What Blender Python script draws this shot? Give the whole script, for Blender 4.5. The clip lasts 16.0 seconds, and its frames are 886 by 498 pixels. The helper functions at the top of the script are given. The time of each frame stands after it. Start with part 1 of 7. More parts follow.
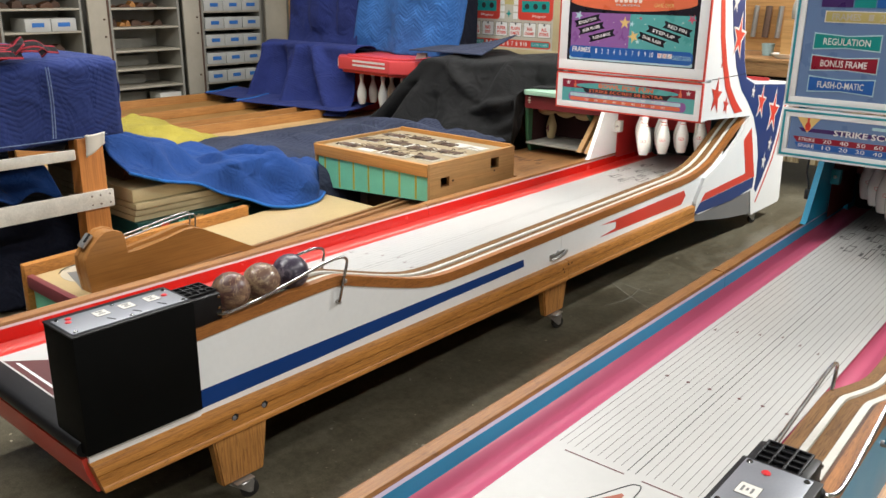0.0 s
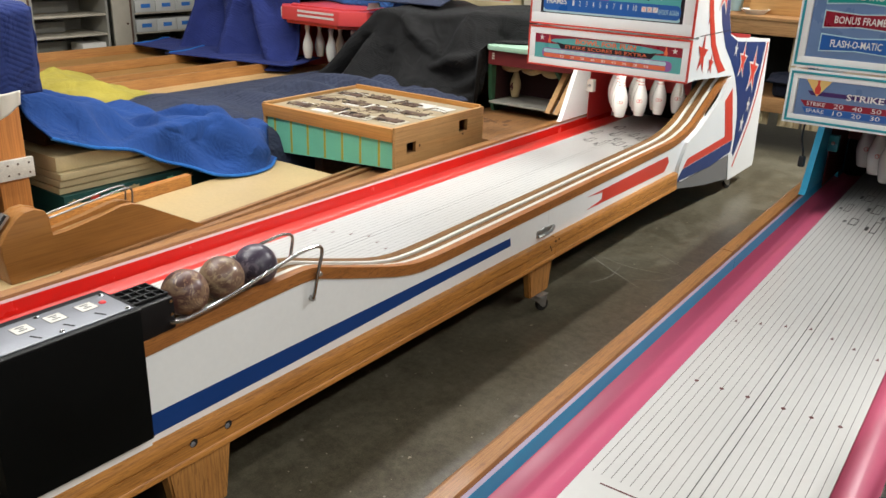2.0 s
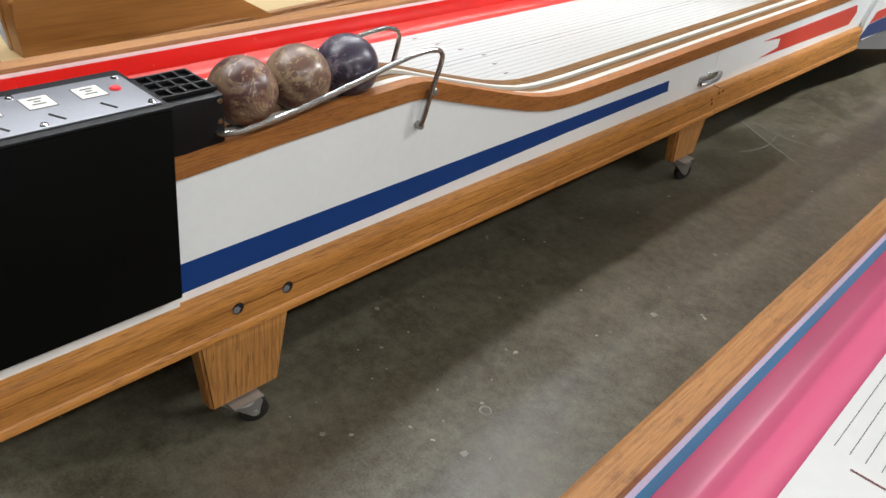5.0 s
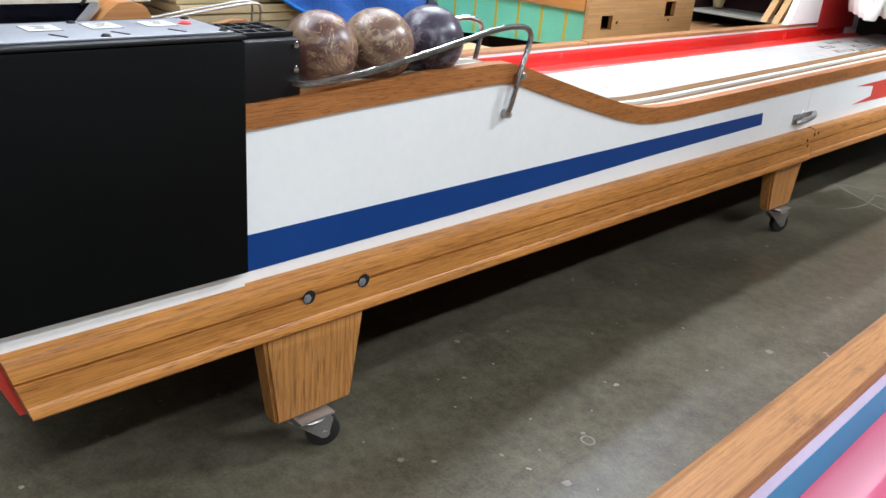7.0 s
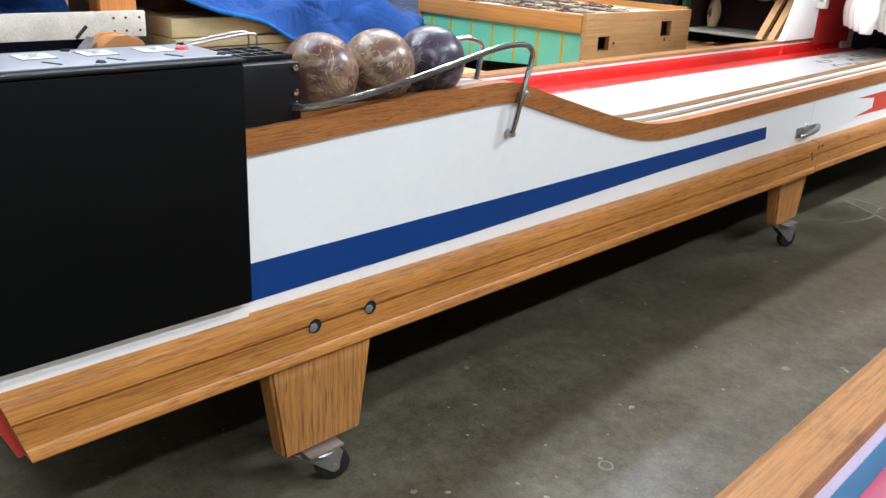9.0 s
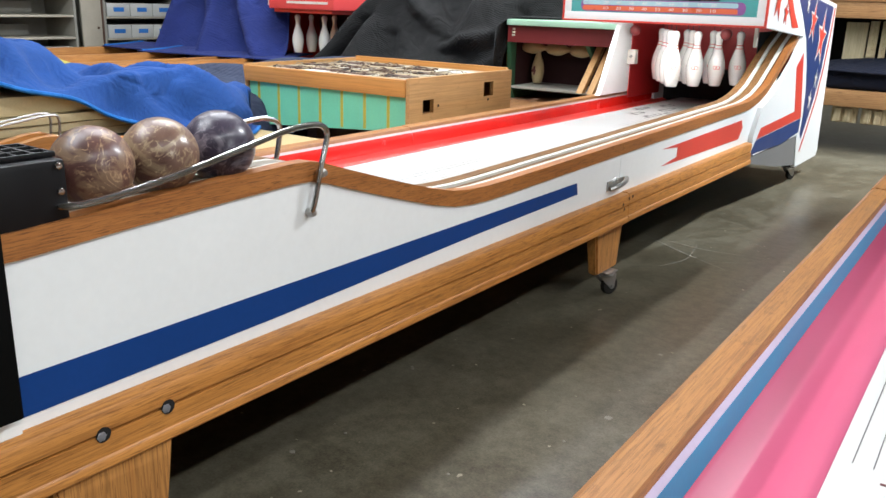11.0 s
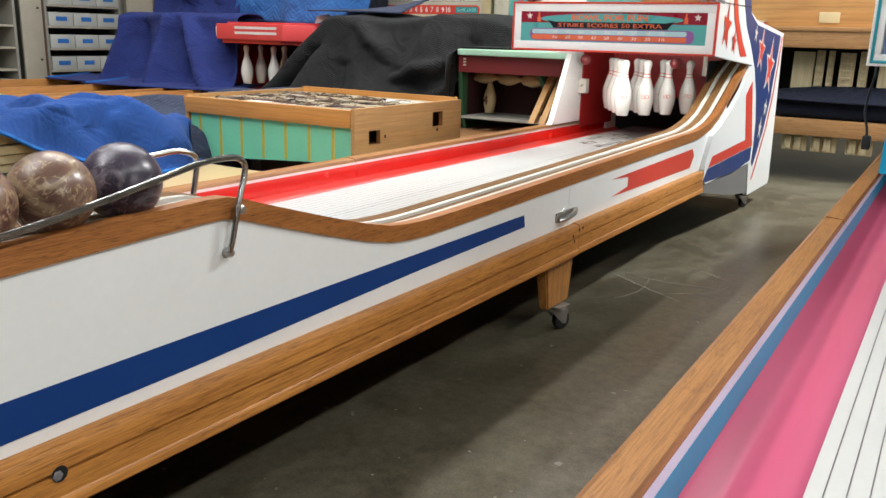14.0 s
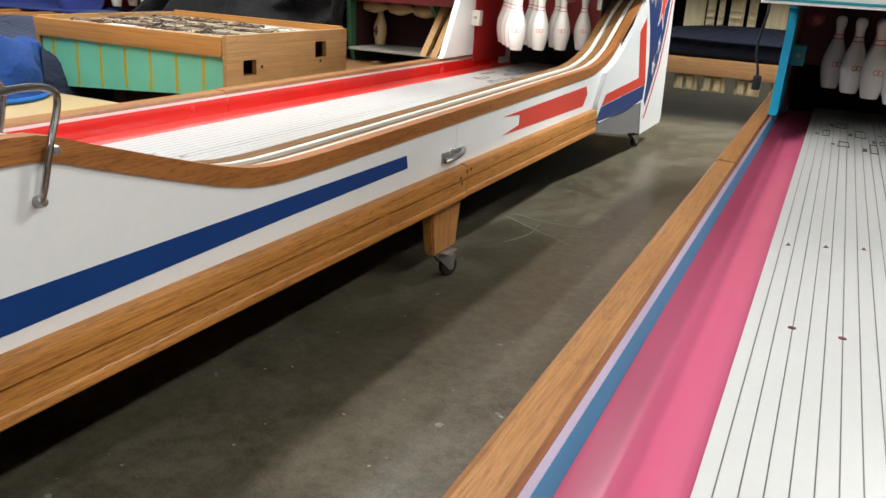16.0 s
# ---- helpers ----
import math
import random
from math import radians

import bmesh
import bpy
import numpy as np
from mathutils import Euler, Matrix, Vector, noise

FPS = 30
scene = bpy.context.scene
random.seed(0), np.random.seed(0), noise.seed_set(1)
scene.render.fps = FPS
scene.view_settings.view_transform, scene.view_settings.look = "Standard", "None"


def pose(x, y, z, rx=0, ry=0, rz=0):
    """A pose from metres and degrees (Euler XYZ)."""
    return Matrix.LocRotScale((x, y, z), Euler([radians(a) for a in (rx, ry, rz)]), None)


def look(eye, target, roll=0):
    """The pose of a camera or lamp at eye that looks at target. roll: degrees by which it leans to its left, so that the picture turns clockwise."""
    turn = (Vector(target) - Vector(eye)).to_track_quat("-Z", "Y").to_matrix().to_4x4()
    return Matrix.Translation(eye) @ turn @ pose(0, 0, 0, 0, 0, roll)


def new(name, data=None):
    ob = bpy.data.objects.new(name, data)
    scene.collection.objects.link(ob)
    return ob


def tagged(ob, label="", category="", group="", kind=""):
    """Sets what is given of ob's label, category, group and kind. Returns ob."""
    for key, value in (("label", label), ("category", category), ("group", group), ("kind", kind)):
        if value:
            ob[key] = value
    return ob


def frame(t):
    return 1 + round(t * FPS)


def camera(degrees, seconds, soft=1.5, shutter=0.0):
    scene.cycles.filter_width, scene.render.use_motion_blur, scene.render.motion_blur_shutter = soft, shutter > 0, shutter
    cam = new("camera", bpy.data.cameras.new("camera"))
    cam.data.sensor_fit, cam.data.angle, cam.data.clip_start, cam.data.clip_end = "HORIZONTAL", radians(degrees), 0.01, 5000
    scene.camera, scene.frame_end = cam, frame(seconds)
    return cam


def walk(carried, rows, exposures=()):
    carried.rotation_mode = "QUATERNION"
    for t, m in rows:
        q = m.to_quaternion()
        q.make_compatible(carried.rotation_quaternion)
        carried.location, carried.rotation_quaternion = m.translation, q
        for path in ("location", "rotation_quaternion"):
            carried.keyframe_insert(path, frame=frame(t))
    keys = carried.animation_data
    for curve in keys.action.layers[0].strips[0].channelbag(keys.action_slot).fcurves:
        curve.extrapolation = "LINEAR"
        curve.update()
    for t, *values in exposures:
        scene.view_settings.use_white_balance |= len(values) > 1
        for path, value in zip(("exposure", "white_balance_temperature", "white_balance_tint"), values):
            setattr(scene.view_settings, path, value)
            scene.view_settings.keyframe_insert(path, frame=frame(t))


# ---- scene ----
cam = camera(56.2, 16.0)
EXPOSURES = [(0.0, -0.55, 6500, 9), (3.0, -0.66, 6450, 9), (4.5, -0.62, 6300, 9), (5.0, -0.48, 6200, 9), (7.5, 0.0, 5700, 8), (10.0, -0.02, 5800, 8), (12.5, -0.28, 6250, 8), (16.0, -0.45, 6350, 8)]
PATH = [
    (0, (1.8, 0.069, 1.456), (0.561, 1.513, 0.843), 0.7),
    (0.5, (1.716, 0.111, 1.446), (0.476, 1.556, 0.832), 1.4),
    (1, (1.584, 0.124, 1.446), (0.372, 1.59, 0.829), 1.0),
    (1.5, (1.471, 0.146, 1.422), (0.375, 1.697, 0.795), 2.3),
    (2, (1.43, 0.266, 1.416), (0.337, 1.782, 0.703), 1.9),
    (2.5, (1.383, 0.396, 1.4), (0.264, 1.857, 0.617), 4.7),
    (3, (1.29, 0.444, 1.373), (0.084, 1.783, 0.506), 5.5),
    (3.5, (1.133, 0.449, 1.34), (-0.014, 1.781, 0.387), 6.0),
    (4, (1.041, 0.487, 1.312), (-0.082, 1.818, 0.328), 6.9),
    (4.5, (1.008, 0.579, 1.259), (-0.09, 1.892, 0.224), 7.9),
    (5, (0.939, 0.622, 1.129), (-0.125, 1.946, 0.073), 8.1),
    (7.5, (0.895, 0.627, 0.806), (-0.427, 1.936, 0.074), 4.3),
    (8, (0.882, 0.618, 0.795), (-0.445, 1.924, 0.063), 4.3),
    (8.5, (0.874, 0.62, 0.794), (-0.445, 1.939, 0.074), 3.8),
    (9, (0.877, 0.638, 0.809), (-0.437, 1.969, 0.101), 2.9),
    (9.5, (0.888, 0.665, 0.822), (-0.415, 2.018, 0.136), 1.8),
    (10, (0.903, 0.689, 0.83), (-0.308, 2.133, 0.161), 2.2),
    (12.5, (0.954, 0.734, 0.859), (-0.088, 2.374, 0.385), 1.2),
    (13, (0.943, 0.731, 0.851), (-0.1, 2.372, 0.382), 1.3),
    (13.5, (0.936, 0.756, 0.847), (-0.109, 2.395, 0.377), 1.5),
    (14, (0.916, 0.829, 0.834), (-0.12, 2.465, 0.333), 1.6),
    (14.5, (0.898, 0.918, 0.825), (-0.057, 2.586, 0.272), 2.5),
    (15, (0.884, 0.978, 0.821), (0.026, 2.699, 0.273), 3.1),
    (15.5, (0.879, 0.99, 0.817), (0.059, 2.721, 0.242), 3.4),
    (16, (0.88, 0.986, 0.814), (0.082, 2.705, 0.176), 3.6),
]
walk(cam, [(t, look(eye, target, roll)) for t, eye, target, roll in PATH], EXPOSURES)

# ---- world and lamps ----
world = bpy.data.worlds.new("world")
world.use_nodes = True
scene.world = world
world.node_tree.nodes["Background"].inputs[0].default_value = (0.9, 0.93, 1.0, 1)
world.node_tree.nodes["Background"].inputs[1].default_value = 0.05


PIN_LAMP = 4.2
# strips out of view; x 9.7 and y -4.5, -8.5 added as fill
LIGHTS = ((-2.05, 0.4, 110), (-2.05, 3.4, 110), (-0.95, 0.4, 70), (-0.95, 3.4, 70), (3.2, -0.6, 95), (3.2, 2.6, 105), (9.7, 1.6, 560), (-4.6, 3.4, 55), (2.0, 5.9, 470), (-2.05, 6.2, 60), (-0.8, -4.5, 26), (2.2, -4.5, 26), (-0.8, -8.5, 32), (2.2, -8.5, 32))


# ---- materials ----
def shade(c, k):
    return tuple(min(1.0, v * k) for v in c)


def base_mat(name, rough, metal=0.0, coat=0.0):
    m = bpy.data.materials.new(name)
    m.use_nodes = True
    b = m.node_tree.nodes["Principled BSDF"]
    b.inputs["Roughness"].default_value = rough
    b.inputs["Metallic"].default_value = metal
    b.inputs["Coat Weight"].default_value = coat
    b.inputs["Coat Roughness"].default_value = 0.08
    return m, m.node_tree, b


def coords(nt, scale):
    tc = nt.nodes.new("ShaderNodeTexCoord")
    mp = nt.nodes.new("ShaderNodeMapping")
    mp.inputs["Scale"].default_value = scale
    nt.links.new(tc.outputs["Object"], mp.inputs["Vector"])
    return mp.outputs["Vector"]


def noise_node(nt, vec, scale, detail=4.0, rough=0.55):
    n = nt.nodes.new("ShaderNodeTexNoise")
    n.inputs["Scale"].default_value = scale
    n.inputs["Detail"].default_value = detail
    n.inputs["Roughness"].default_value = rough
    nt.links.new(vec, n.inputs["Vector"])
    return n.outputs["Fac"]


def ramp(nt, fac, stops):
    r = nt.nodes.new("ShaderNodeValToRGB")
    els = r.color_ramp.elements
    while len(els) < len(stops):
        els.new(0.5)
    for e, (p, c) in zip(els, stops):
        e.position, e.color = p, (*c, 1)
    nt.links.new(fac, r.inputs["Fac"])
    return r.outputs["Color"]


def mix(nt, fac, a, b, mode="MIX"):
    n = nt.nodes.new("ShaderNodeMix")
    n.data_type, n.blend_type = "RGBA", mode
    for k, v in ((0, fac), (6, a), (7, b)):
        if isinstance(v, (int, float)):
            n.inputs[k].default_value = v
        elif isinstance(v, tuple):
            n.inputs[k].default_value = (*v, 1)
        else:
            nt.links.new(v, n.inputs[k])
    return n.outputs[2]


def bump(nt, b, height, strength, dist=0.002):
    n = nt.nodes.new("ShaderNodeBump")
    n.inputs["Strength"].default_value = strength
    n.inputs["Distance"].default_value = dist
    nt.links.new(height, n.inputs["Height"])
    if b.inputs["Normal"].is_linked:
        nt.links.new(b.inputs["Normal"].links[0].from_socket, n.inputs["Normal"])
    nt.links.new(n.outputs["Normal"], b.inputs["Normal"])


def rough_from(nt, b, fac, lo, hi):
    n = nt.nodes.new("ShaderNodeMapRange")
    n.inputs["To Min"].default_value, n.inputs["To Max"].default_value = lo, hi
    nt.links.new(fac, n.inputs["Value"])
    nt.links.new(n.outputs["Result"], b.inputs["Roughness"])


def paint(name, col, rough=0.4, metal=0.0, var=0.12, coat=0.0, relief=0.08, scale=6.0):
    """Painted or moulded surface: a broad soil tone, a fine speckle and faint orange peel."""
    m, nt, b = base_mat(name, rough, metal, coat)
    v = coords(nt, (1, 1, 1))
    broad, fine = noise_node(nt, v, scale, 5), noise_node(nt, v, scale * 22, 3)
    c = ramp(nt, broad, [(0.3, shade(col, 1 - var)), (0.7, shade(col, 1 + var * 0.4))])
    c = mix(nt, 0.25, c, ramp(nt, fine, [(0.35, shade(col, 1 - var * 1.2)), (0.65, shade(col, 1 + var * 0.5))]))
    nt.links.new(c, b.inputs["Base Color"])
    rough_from(nt, b, broad, max(0.03, rough - 0.07), min(1, rough + 0.1))
    if relief:
        bump(nt, b, fine, relief, 0.001)
    return m


def wood(name, light, dark, axis="y", rough=0.4, coat=0.2, grain=1.0, wear=0.0, pores=0.6, figure=0.4):
    """Grained wood along one axis: broad growth figure, fine streaks, short dark pores and, on demand, dirty worn patches."""
    m, nt, b = base_mat(name, rough, 0, coat)
    along = lambda k: coords(nt, {"x": (k, 1, 1), "y": (1, k, 1), "z": (1, 1, k)}[axis])
    warp = nt.nodes.new("ShaderNodeTexNoise")
    warp.inputs["Scale"].default_value, warp.inputs["Detail"].default_value, warp.inputs["Distortion"].default_value = 20 * grain, 2.0, 0.8
    nt.links.new(along(0.10), warp.inputs["Vector"])
    ring = nt.nodes.new("ShaderNodeMath")
    ring.operation = "PINGPONG"
    ring.inputs[1].default_value = 0.5
    up = nt.nodes.new("ShaderNodeMath")
    up.operation = "MULTIPLY"
    up.inputs[1].default_value = 7.0
    nt.links.new(warp.outputs["Fac"], up.inputs[0])
    nt.links.new(up.outputs[0], ring.inputs[0])
    fine, streak = noise_node(nt, along(0.022), 230 * grain, 4, 0.65), noise_node(nt, along(0.05), 30 * grain, 4, 0.6)
    pore = noise_node(nt, along(0.055), 420 * grain, 2, 0.5)
    blotch = noise_node(nt, coords(nt, (1, 1, 1)), 3.5, 3)
    c = ramp(nt, streak, [(0.30, shade(dark, 1.5)), (0.48, shade(light, 0.88)), (0.70, shade(light, 1.06))])
    c = mix(nt, figure, c, ramp(nt, ring.outputs[0], [(0.02, shade(dark, 1.1)), (0.14, shade(light, 0.82)), (0.40, shade(light, 1.04))]))
    c = mix(nt, 0.42, c, ramp(nt, fine, [(0.40, shade(dark, 0.8)), (0.55, light)]))
    early = ramp(nt, ring.outputs[0], [(0.0, (1, 1, 1)), (0.40, (0.45, 0.45, 0.45))])
    pit = mix(nt, 1.0, ramp(nt, pore, [(0.39, (1, 1, 1)), (0.46, (0, 0, 0))]), early, "MULTIPLY")
    pit = mix(nt, 1.0, pit, (pores, pores, pores), "MULTIPLY")
    c = mix(nt, pit, c, shade(dark, 0.55))
    c = mix(nt, 0.5, c, ramp(nt, blotch, [(0.3, (0.74, 0.70, 0.66)), (0.7, (1, 1, 1))]), "MULTIPLY")
    if wear:
        w = noise_node(nt, along(0.45), 38, 6, 0.72)
        f = ramp(nt, w, [(0.57, (0, 0, 0)), (0.69, (wear, wear, wear))])
        c = mix(nt, f, c, shade(dark, 0.4))
    nt.links.new(c, b.inputs["Base Color"])
    rough_from(nt, b, streak, rough - 0.06, rough + 0.16)
    bump(nt, b, pore, 0.10, 0.0006)
    return m


def cloth_mat(name, col, rough=0.95, quilt=0.0, scale=1.0, spec=0.3):
    """Woven padded cloth: thread speckle, a zigzag quilted relief and faded patches."""
    m, nt, b = base_mat(name, rough)
    v = coords(nt, (1, 1, 1))
    broad, thread = noise_node(nt, v, 5, 4), noise_node(nt, v, 380, 2)
    c = ramp(nt, broad, [(0.3, shade(col, 0.72)), (0.7, shade(col, 1.2))])
    c = mix(nt, 0.4, c, ramp(nt, thread, [(0.3, shade(col, 0.55)), (0.7, shade(col, 1.35))]))
    nt.links.new(c, b.inputs["Base Color"])
    b.inputs["Sheen Weight"].default_value = 0.02
    b.inputs["Specular IOR Level"].default_value = spec
    wr = nt.nodes.new("ShaderNodeTexNoise")
    wr.inputs["Scale"].default_value, wr.inputs["Detail"].default_value, wr.inputs["Distortion"].default_value = 7.0, 3.0, 1.2
    nt.links.new(v, wr.inputs["Vector"])
    bump(nt, b, wr.outputs["Fac"], 0.55, 0.05)
    if quilt:
        sx = nt.nodes.new("ShaderNodeSeparateXYZ")
        tc = nt.nodes.new("ShaderNodeTexCoord")
        nt.links.new(tc.outputs["UV"], sx.inputs[0])

        def op(kind, a, k=None):
            n = nt.nodes.new("ShaderNodeMath")
            n.operation = kind
            for i, x in enumerate((a, k)):
                if x is None:
                    continue
                if isinstance(x, (int, float)):
                    n.inputs[i].default_value = x
                else:
                    nt.links.new(x, n.inputs[i])
            return n.outputs[0]
        zig = op("PINGPONG", op("MULTIPLY", sx.outputs[0], 11.0 * scale), 1.0)
        row = op("ADD", op("MULTIPLY", sx.outputs[1], 30.0 * scale), op("MULTIPLY", zig, 2.2))
        h = op("POWER", op("PINGPONG", row, 0.5), 0.5)
        bump(nt, b, h, quilt, 0.012)
    else:
        bump(nt, b, thread, 0.3, 0.001)
    return m


def concrete():
    """Old sealed workshop concrete: cloudy olive-brown stains, trowel marks, fine grit, scuffs and pale flecks."""
    m, nt, b = base_mat("concrete", 0.4)
    v = coords(nt, (1, 1, 1))
    vx = coords(nt, (1.0, 0.75, 1))
    n1, n2, n3, n4 = noise_node(nt, vx, 1.7, 7, 0.62), noise_node(nt, vx, 7.5, 7, 0.72), noise_node(nt, v, 190, 2), noise_node(nt, v, 34, 6, 0.75)
    c = ramp(nt, n1, [(0.40, (0.064, 0.053, 0.033)), (0.52, (0.134, 0.123, 0.091)), (0.62, (0.225, 0.216, 0.180))])
    c = mix(nt, 0.45, c, ramp(nt, n2, [(0.39, (0.038, 0.029, 0.016)), (0.5, (0.130, 0.119, 0.089)), (0.62, (0.270, 0.260, 0.222))]))
    c = mix(nt, 0.30, c, ramp(nt, n4, [(0.40, (0.050, 0.040, 0.024)), (0.60, (0.260, 0.248, 0.210))]))
    c = mix(nt, 0.22, c, ramp(nt, n3, [(0.35, (0.03, 0.027, 0.02)), (0.7, (0.24, 0.23, 0.20))]))
    dark = ramp(nt, noise_node(nt, coords(nt, (0.55, 1.6, 1)), 5.5, 5, 0.65), [(0.60, (0, 0, 0)), (0.72, (0.45, 0.45, 0.45))])
    c = mix(nt, dark, c, (0.036, 0.030, 0.019))
    for sc, k in (((1, 0.10, 1), 0.30), ((0.16, 1, 1), 0.22)):
        f = ramp(nt, noise_node(nt, coords(nt, sc), 62, 3, 0.5), [(0.72, (0, 0, 0)), (0.77, (k * 0.7, k * 0.7, k * 0.7))])
        c = mix(nt, f, c, (0.36, 0.34, 0.29))
    fl = ramp(nt, noise_node(nt, v, 46, 1, 0.4), [(0.765, (0, 0, 0)), (0.785, (0.8, 0.8, 0.8))])
    c = mix(nt, fl, c, (0.52, 0.50, 0.44))
    c = mix(nt, 1.0, c, (0.85, 0.81, 0.69), "MULTIPLY")
    nt.links.new(c, b.inputs["Base Color"])
    rough_from(nt, b, n2, 0.20, 0.50)
    bump(nt, b, n4, 0.10, 0.002)
    return m


def marbled(name, a, b_, c_, veins=0.8, clouds=0.5):
    """Cast marbled plastic: cloudy patches of two tones with torn pale veins gathered in places, scuffed dull."""
    m, nt, b = base_mat(name, 0.3, 0, 0.12)
    v = coords(nt, (1, 1, 1))

    def swirl(scale, detail, twist):
        w = nt.nodes.new("ShaderNodeTexNoise")
        w.inputs["Scale"].default_value, w.inputs["Detail"].default_value, w.inputs["Distortion"].default_value = scale, detail, twist
        nt.links.new(v, w.inputs["Vector"])
        return w.outputs["Fac"]
    c = ramp(nt, swirl(11, 5, 1.6), [(0.36, a), (0.50, b_), (0.66, shade(b_, 1.35))])
    c = mix(nt, ramp(nt, swirl(16, 8, 2.0), [(0.50, (0, 0, 0)), (0.58, (clouds, clouds, clouds))]), c, c_)
    line = ramp(nt, swirl(24, 9, 2.2), [(0.465, (0, 0, 0)), (0.49, (veins, veins, veins)), (0.51, (veins, veins, veins)), (0.535, (0, 0, 0))])
    line = mix(nt, 1.0, line, ramp(nt, noise_node(nt, v, 75, 5, 0.7), [(0.44, (0, 0, 0)), (0.54, (1, 1, 1))]), "MULTIPLY")
    gate = ramp(nt, swirl(9, 3, 0.5), [(0.44, (0.1, 0.1, 0.1)), (0.56, (1, 1, 1))])
    c = mix(nt, mix(nt, 1.0, line, gate, "MULTIPLY"), c, shade(c_, 1.35))
    c = mix(nt, ramp(nt, noise_node(nt, v, 120, 4, 0.7), [(0.60, (0, 0, 0)), (0.70, (0.35, 0.35, 0.35))]), c, shade(c_, 0.9))
    nt.links.new(c, b.inputs["Base Color"])
    rough_from(nt, b, noise_node(nt, v, 30, 4), 0.20, 0.52)
    return m


def dull(m, v):
    m.node_tree.nodes["Principled BSDF"].inputs["Specular IOR Level"].default_value = v
    return m


M = {}
OAK, OAKD = (0.58, 0.250, 0.051), (0.25, 0.089, 0.017)
M["floor"] = concrete()
M["rod"] = paint("worn_chrome_rod", (0.52, 0.515, 0.51), 0.19, 1.0, 0.3, 0, 0.02, 30)
M["rod_steel"] = paint("dull_steel_rod", (0.30, 0.29, 0.28), 0.35, 1.0, 0.15, 0, 0)
M["board_pale"] = wood("bare_pale_board", (0.74, 0.62, 0.40), (0.58, 0.45, 0.26), "z", 0.6, 0, 0.6, pores=0.12)
M["stitch"] = cloth_mat("pale_thread", (0.17, 0.23, 0.38))
M["deck_card"] = paint("yellowed_card", (0.40, 0.32, 0.20), 0.65, 0, 0.3, 0, 0.1, 9)
M["case_dark"] = paint("dark_teal_case", (0.012, 0.075, 0.068), 0.45, 0, 0.2)
M["rail_pine"] = wood("orange_pine_rail", (0.48, 0.225, 0.062), (0.28, 0.112, 0.028), "y", 0.45, 0.1, 0.8, pores=0.3)
M["scuff"] = paint("bare_concrete", (0.30, 0.285, 0.245), 0.7, 0, 0.3, 0, 0.1, 40)
M["oak"] = wood("oak", OAK, OAKD, "y", 0.44, 0.06, 1.3, pores=0.6, figure=0.3)
M["oak_z"] = wood("oak_upright", (0.59, 0.275, 0.072), (0.33, 0.132, 0.030), "z", 0.44, 0.06, pores=0.75)
M["oak_cap"] = wood("oak_cap", (0.43, 0.165, 0.037), (0.18, 0.060, 0.014), "y", 0.46, 0.04, 1.7, pores=0.8, figure=0.14)
M["oak_worn"] = wood("oak_worn", (0.36, 0.175, 0.065), (0.13, 0.055, 0.02), "y", 0.45, 0.15, 1.0, 0.55)
M["oak_rail"] = wood("oak_rail_worn", (0.395, 0.180, 0.052), (0.18, 0.072, 0.021), "y", 0.42, 0.10, 1.5, 0.50, 0.4, 0.10)
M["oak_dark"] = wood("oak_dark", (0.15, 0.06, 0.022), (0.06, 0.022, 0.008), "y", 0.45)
M["track_wood"] = dull(wood("track_wood", (0.24, 0.125, 0.045), (0.11, 0.048, 0.016), "y", 0.6, 0.0), 0.2)
M["white"] = paint("white_enamel", (0.830, 0.845, 0.835), 0.30, 0, 0.05, 0.15, 0.04, 3)
M["white_lane"] = paint("white_lane", (0.535, 0.532, 0.512), 0.30, 0, 0.05, 0.0, 0.0, 2)
M["cream_lane"] = paint("cream_lane", (0.50, 0.375, 0.190), 0.4, 0, 0.16, 0.05, 0.03, 3)
M["offwhite"] = paint("offwhite", (0.62, 0.60, 0.54), 0.5, 0, 0.12)
M["lavender"] = paint("lavender_edge", (0.50, 0.42, 0.55), 0.4)
M["red"] = paint("red_enamel", (0.62, 0.018, 0.012), 0.24, 0, 0.08, 0.3, 0.03)
M["red_gutter"] = paint("red_gutter", (0.66, 0.03, 0.02), 0.36, 0, 0.08, 0.08, 0.02)
M["red_art"] = paint("red_art", (0.62, 0.055, 0.035), 0.35, 0, 0.08)
M["pink"] = dull(paint("pink_gutter", (0.50, 0.090, 0.168), 0.33, 0, 0.03, 0.0, 0.008), 0.17)
M["navy"] = dull(paint("navy_stripe", (0.007, 0.046, 0.205), 0.34, 0, 0.1), 0.3)
M["navy_art"] = paint("navy_art", (0.016, 0.042, 0.16), 0.38, 0, 0.12)
M["blue_wall"] = dull(paint("blue_wall", (0.025, 0.31, 0.52), 0.42, 0, 0.1, 0.0), 0.25)
M["teal_side"] = paint("teal_blue_side", (0.012, 0.25, 0.42), 0.3, 0, 0.1)
M["teal"] = paint("teal_trim", (0.02, 0.30, 0.36), 0.4, 0, 0.12)
M["black"] = paint("black_textured", (0.0018, 0.0021, 0.0021), 0.55, 0, 0.2, 0, 0.3, 8)
M["black_gloss"] = dull(paint("black_plastic", (0.006, 0.006, 0.007), 0.42, 0, 0.2), 0.25)
# flat black for hollows and holes, their darkness put into the colour
M["void"] = paint("black_shade", (0.004, 0.004, 0.004), 0.8, 0, 0.2)
dull(M["black"], 0.10)
M["grey_panel"] = paint("grey_panel", (0.16, 0.16, 0.155), 0.5, 0, 0.15)
M["line_a"] = paint("line_grey", (0.33, 0.32, 0.31), 0.3, 0, 0.1, 0, 0)
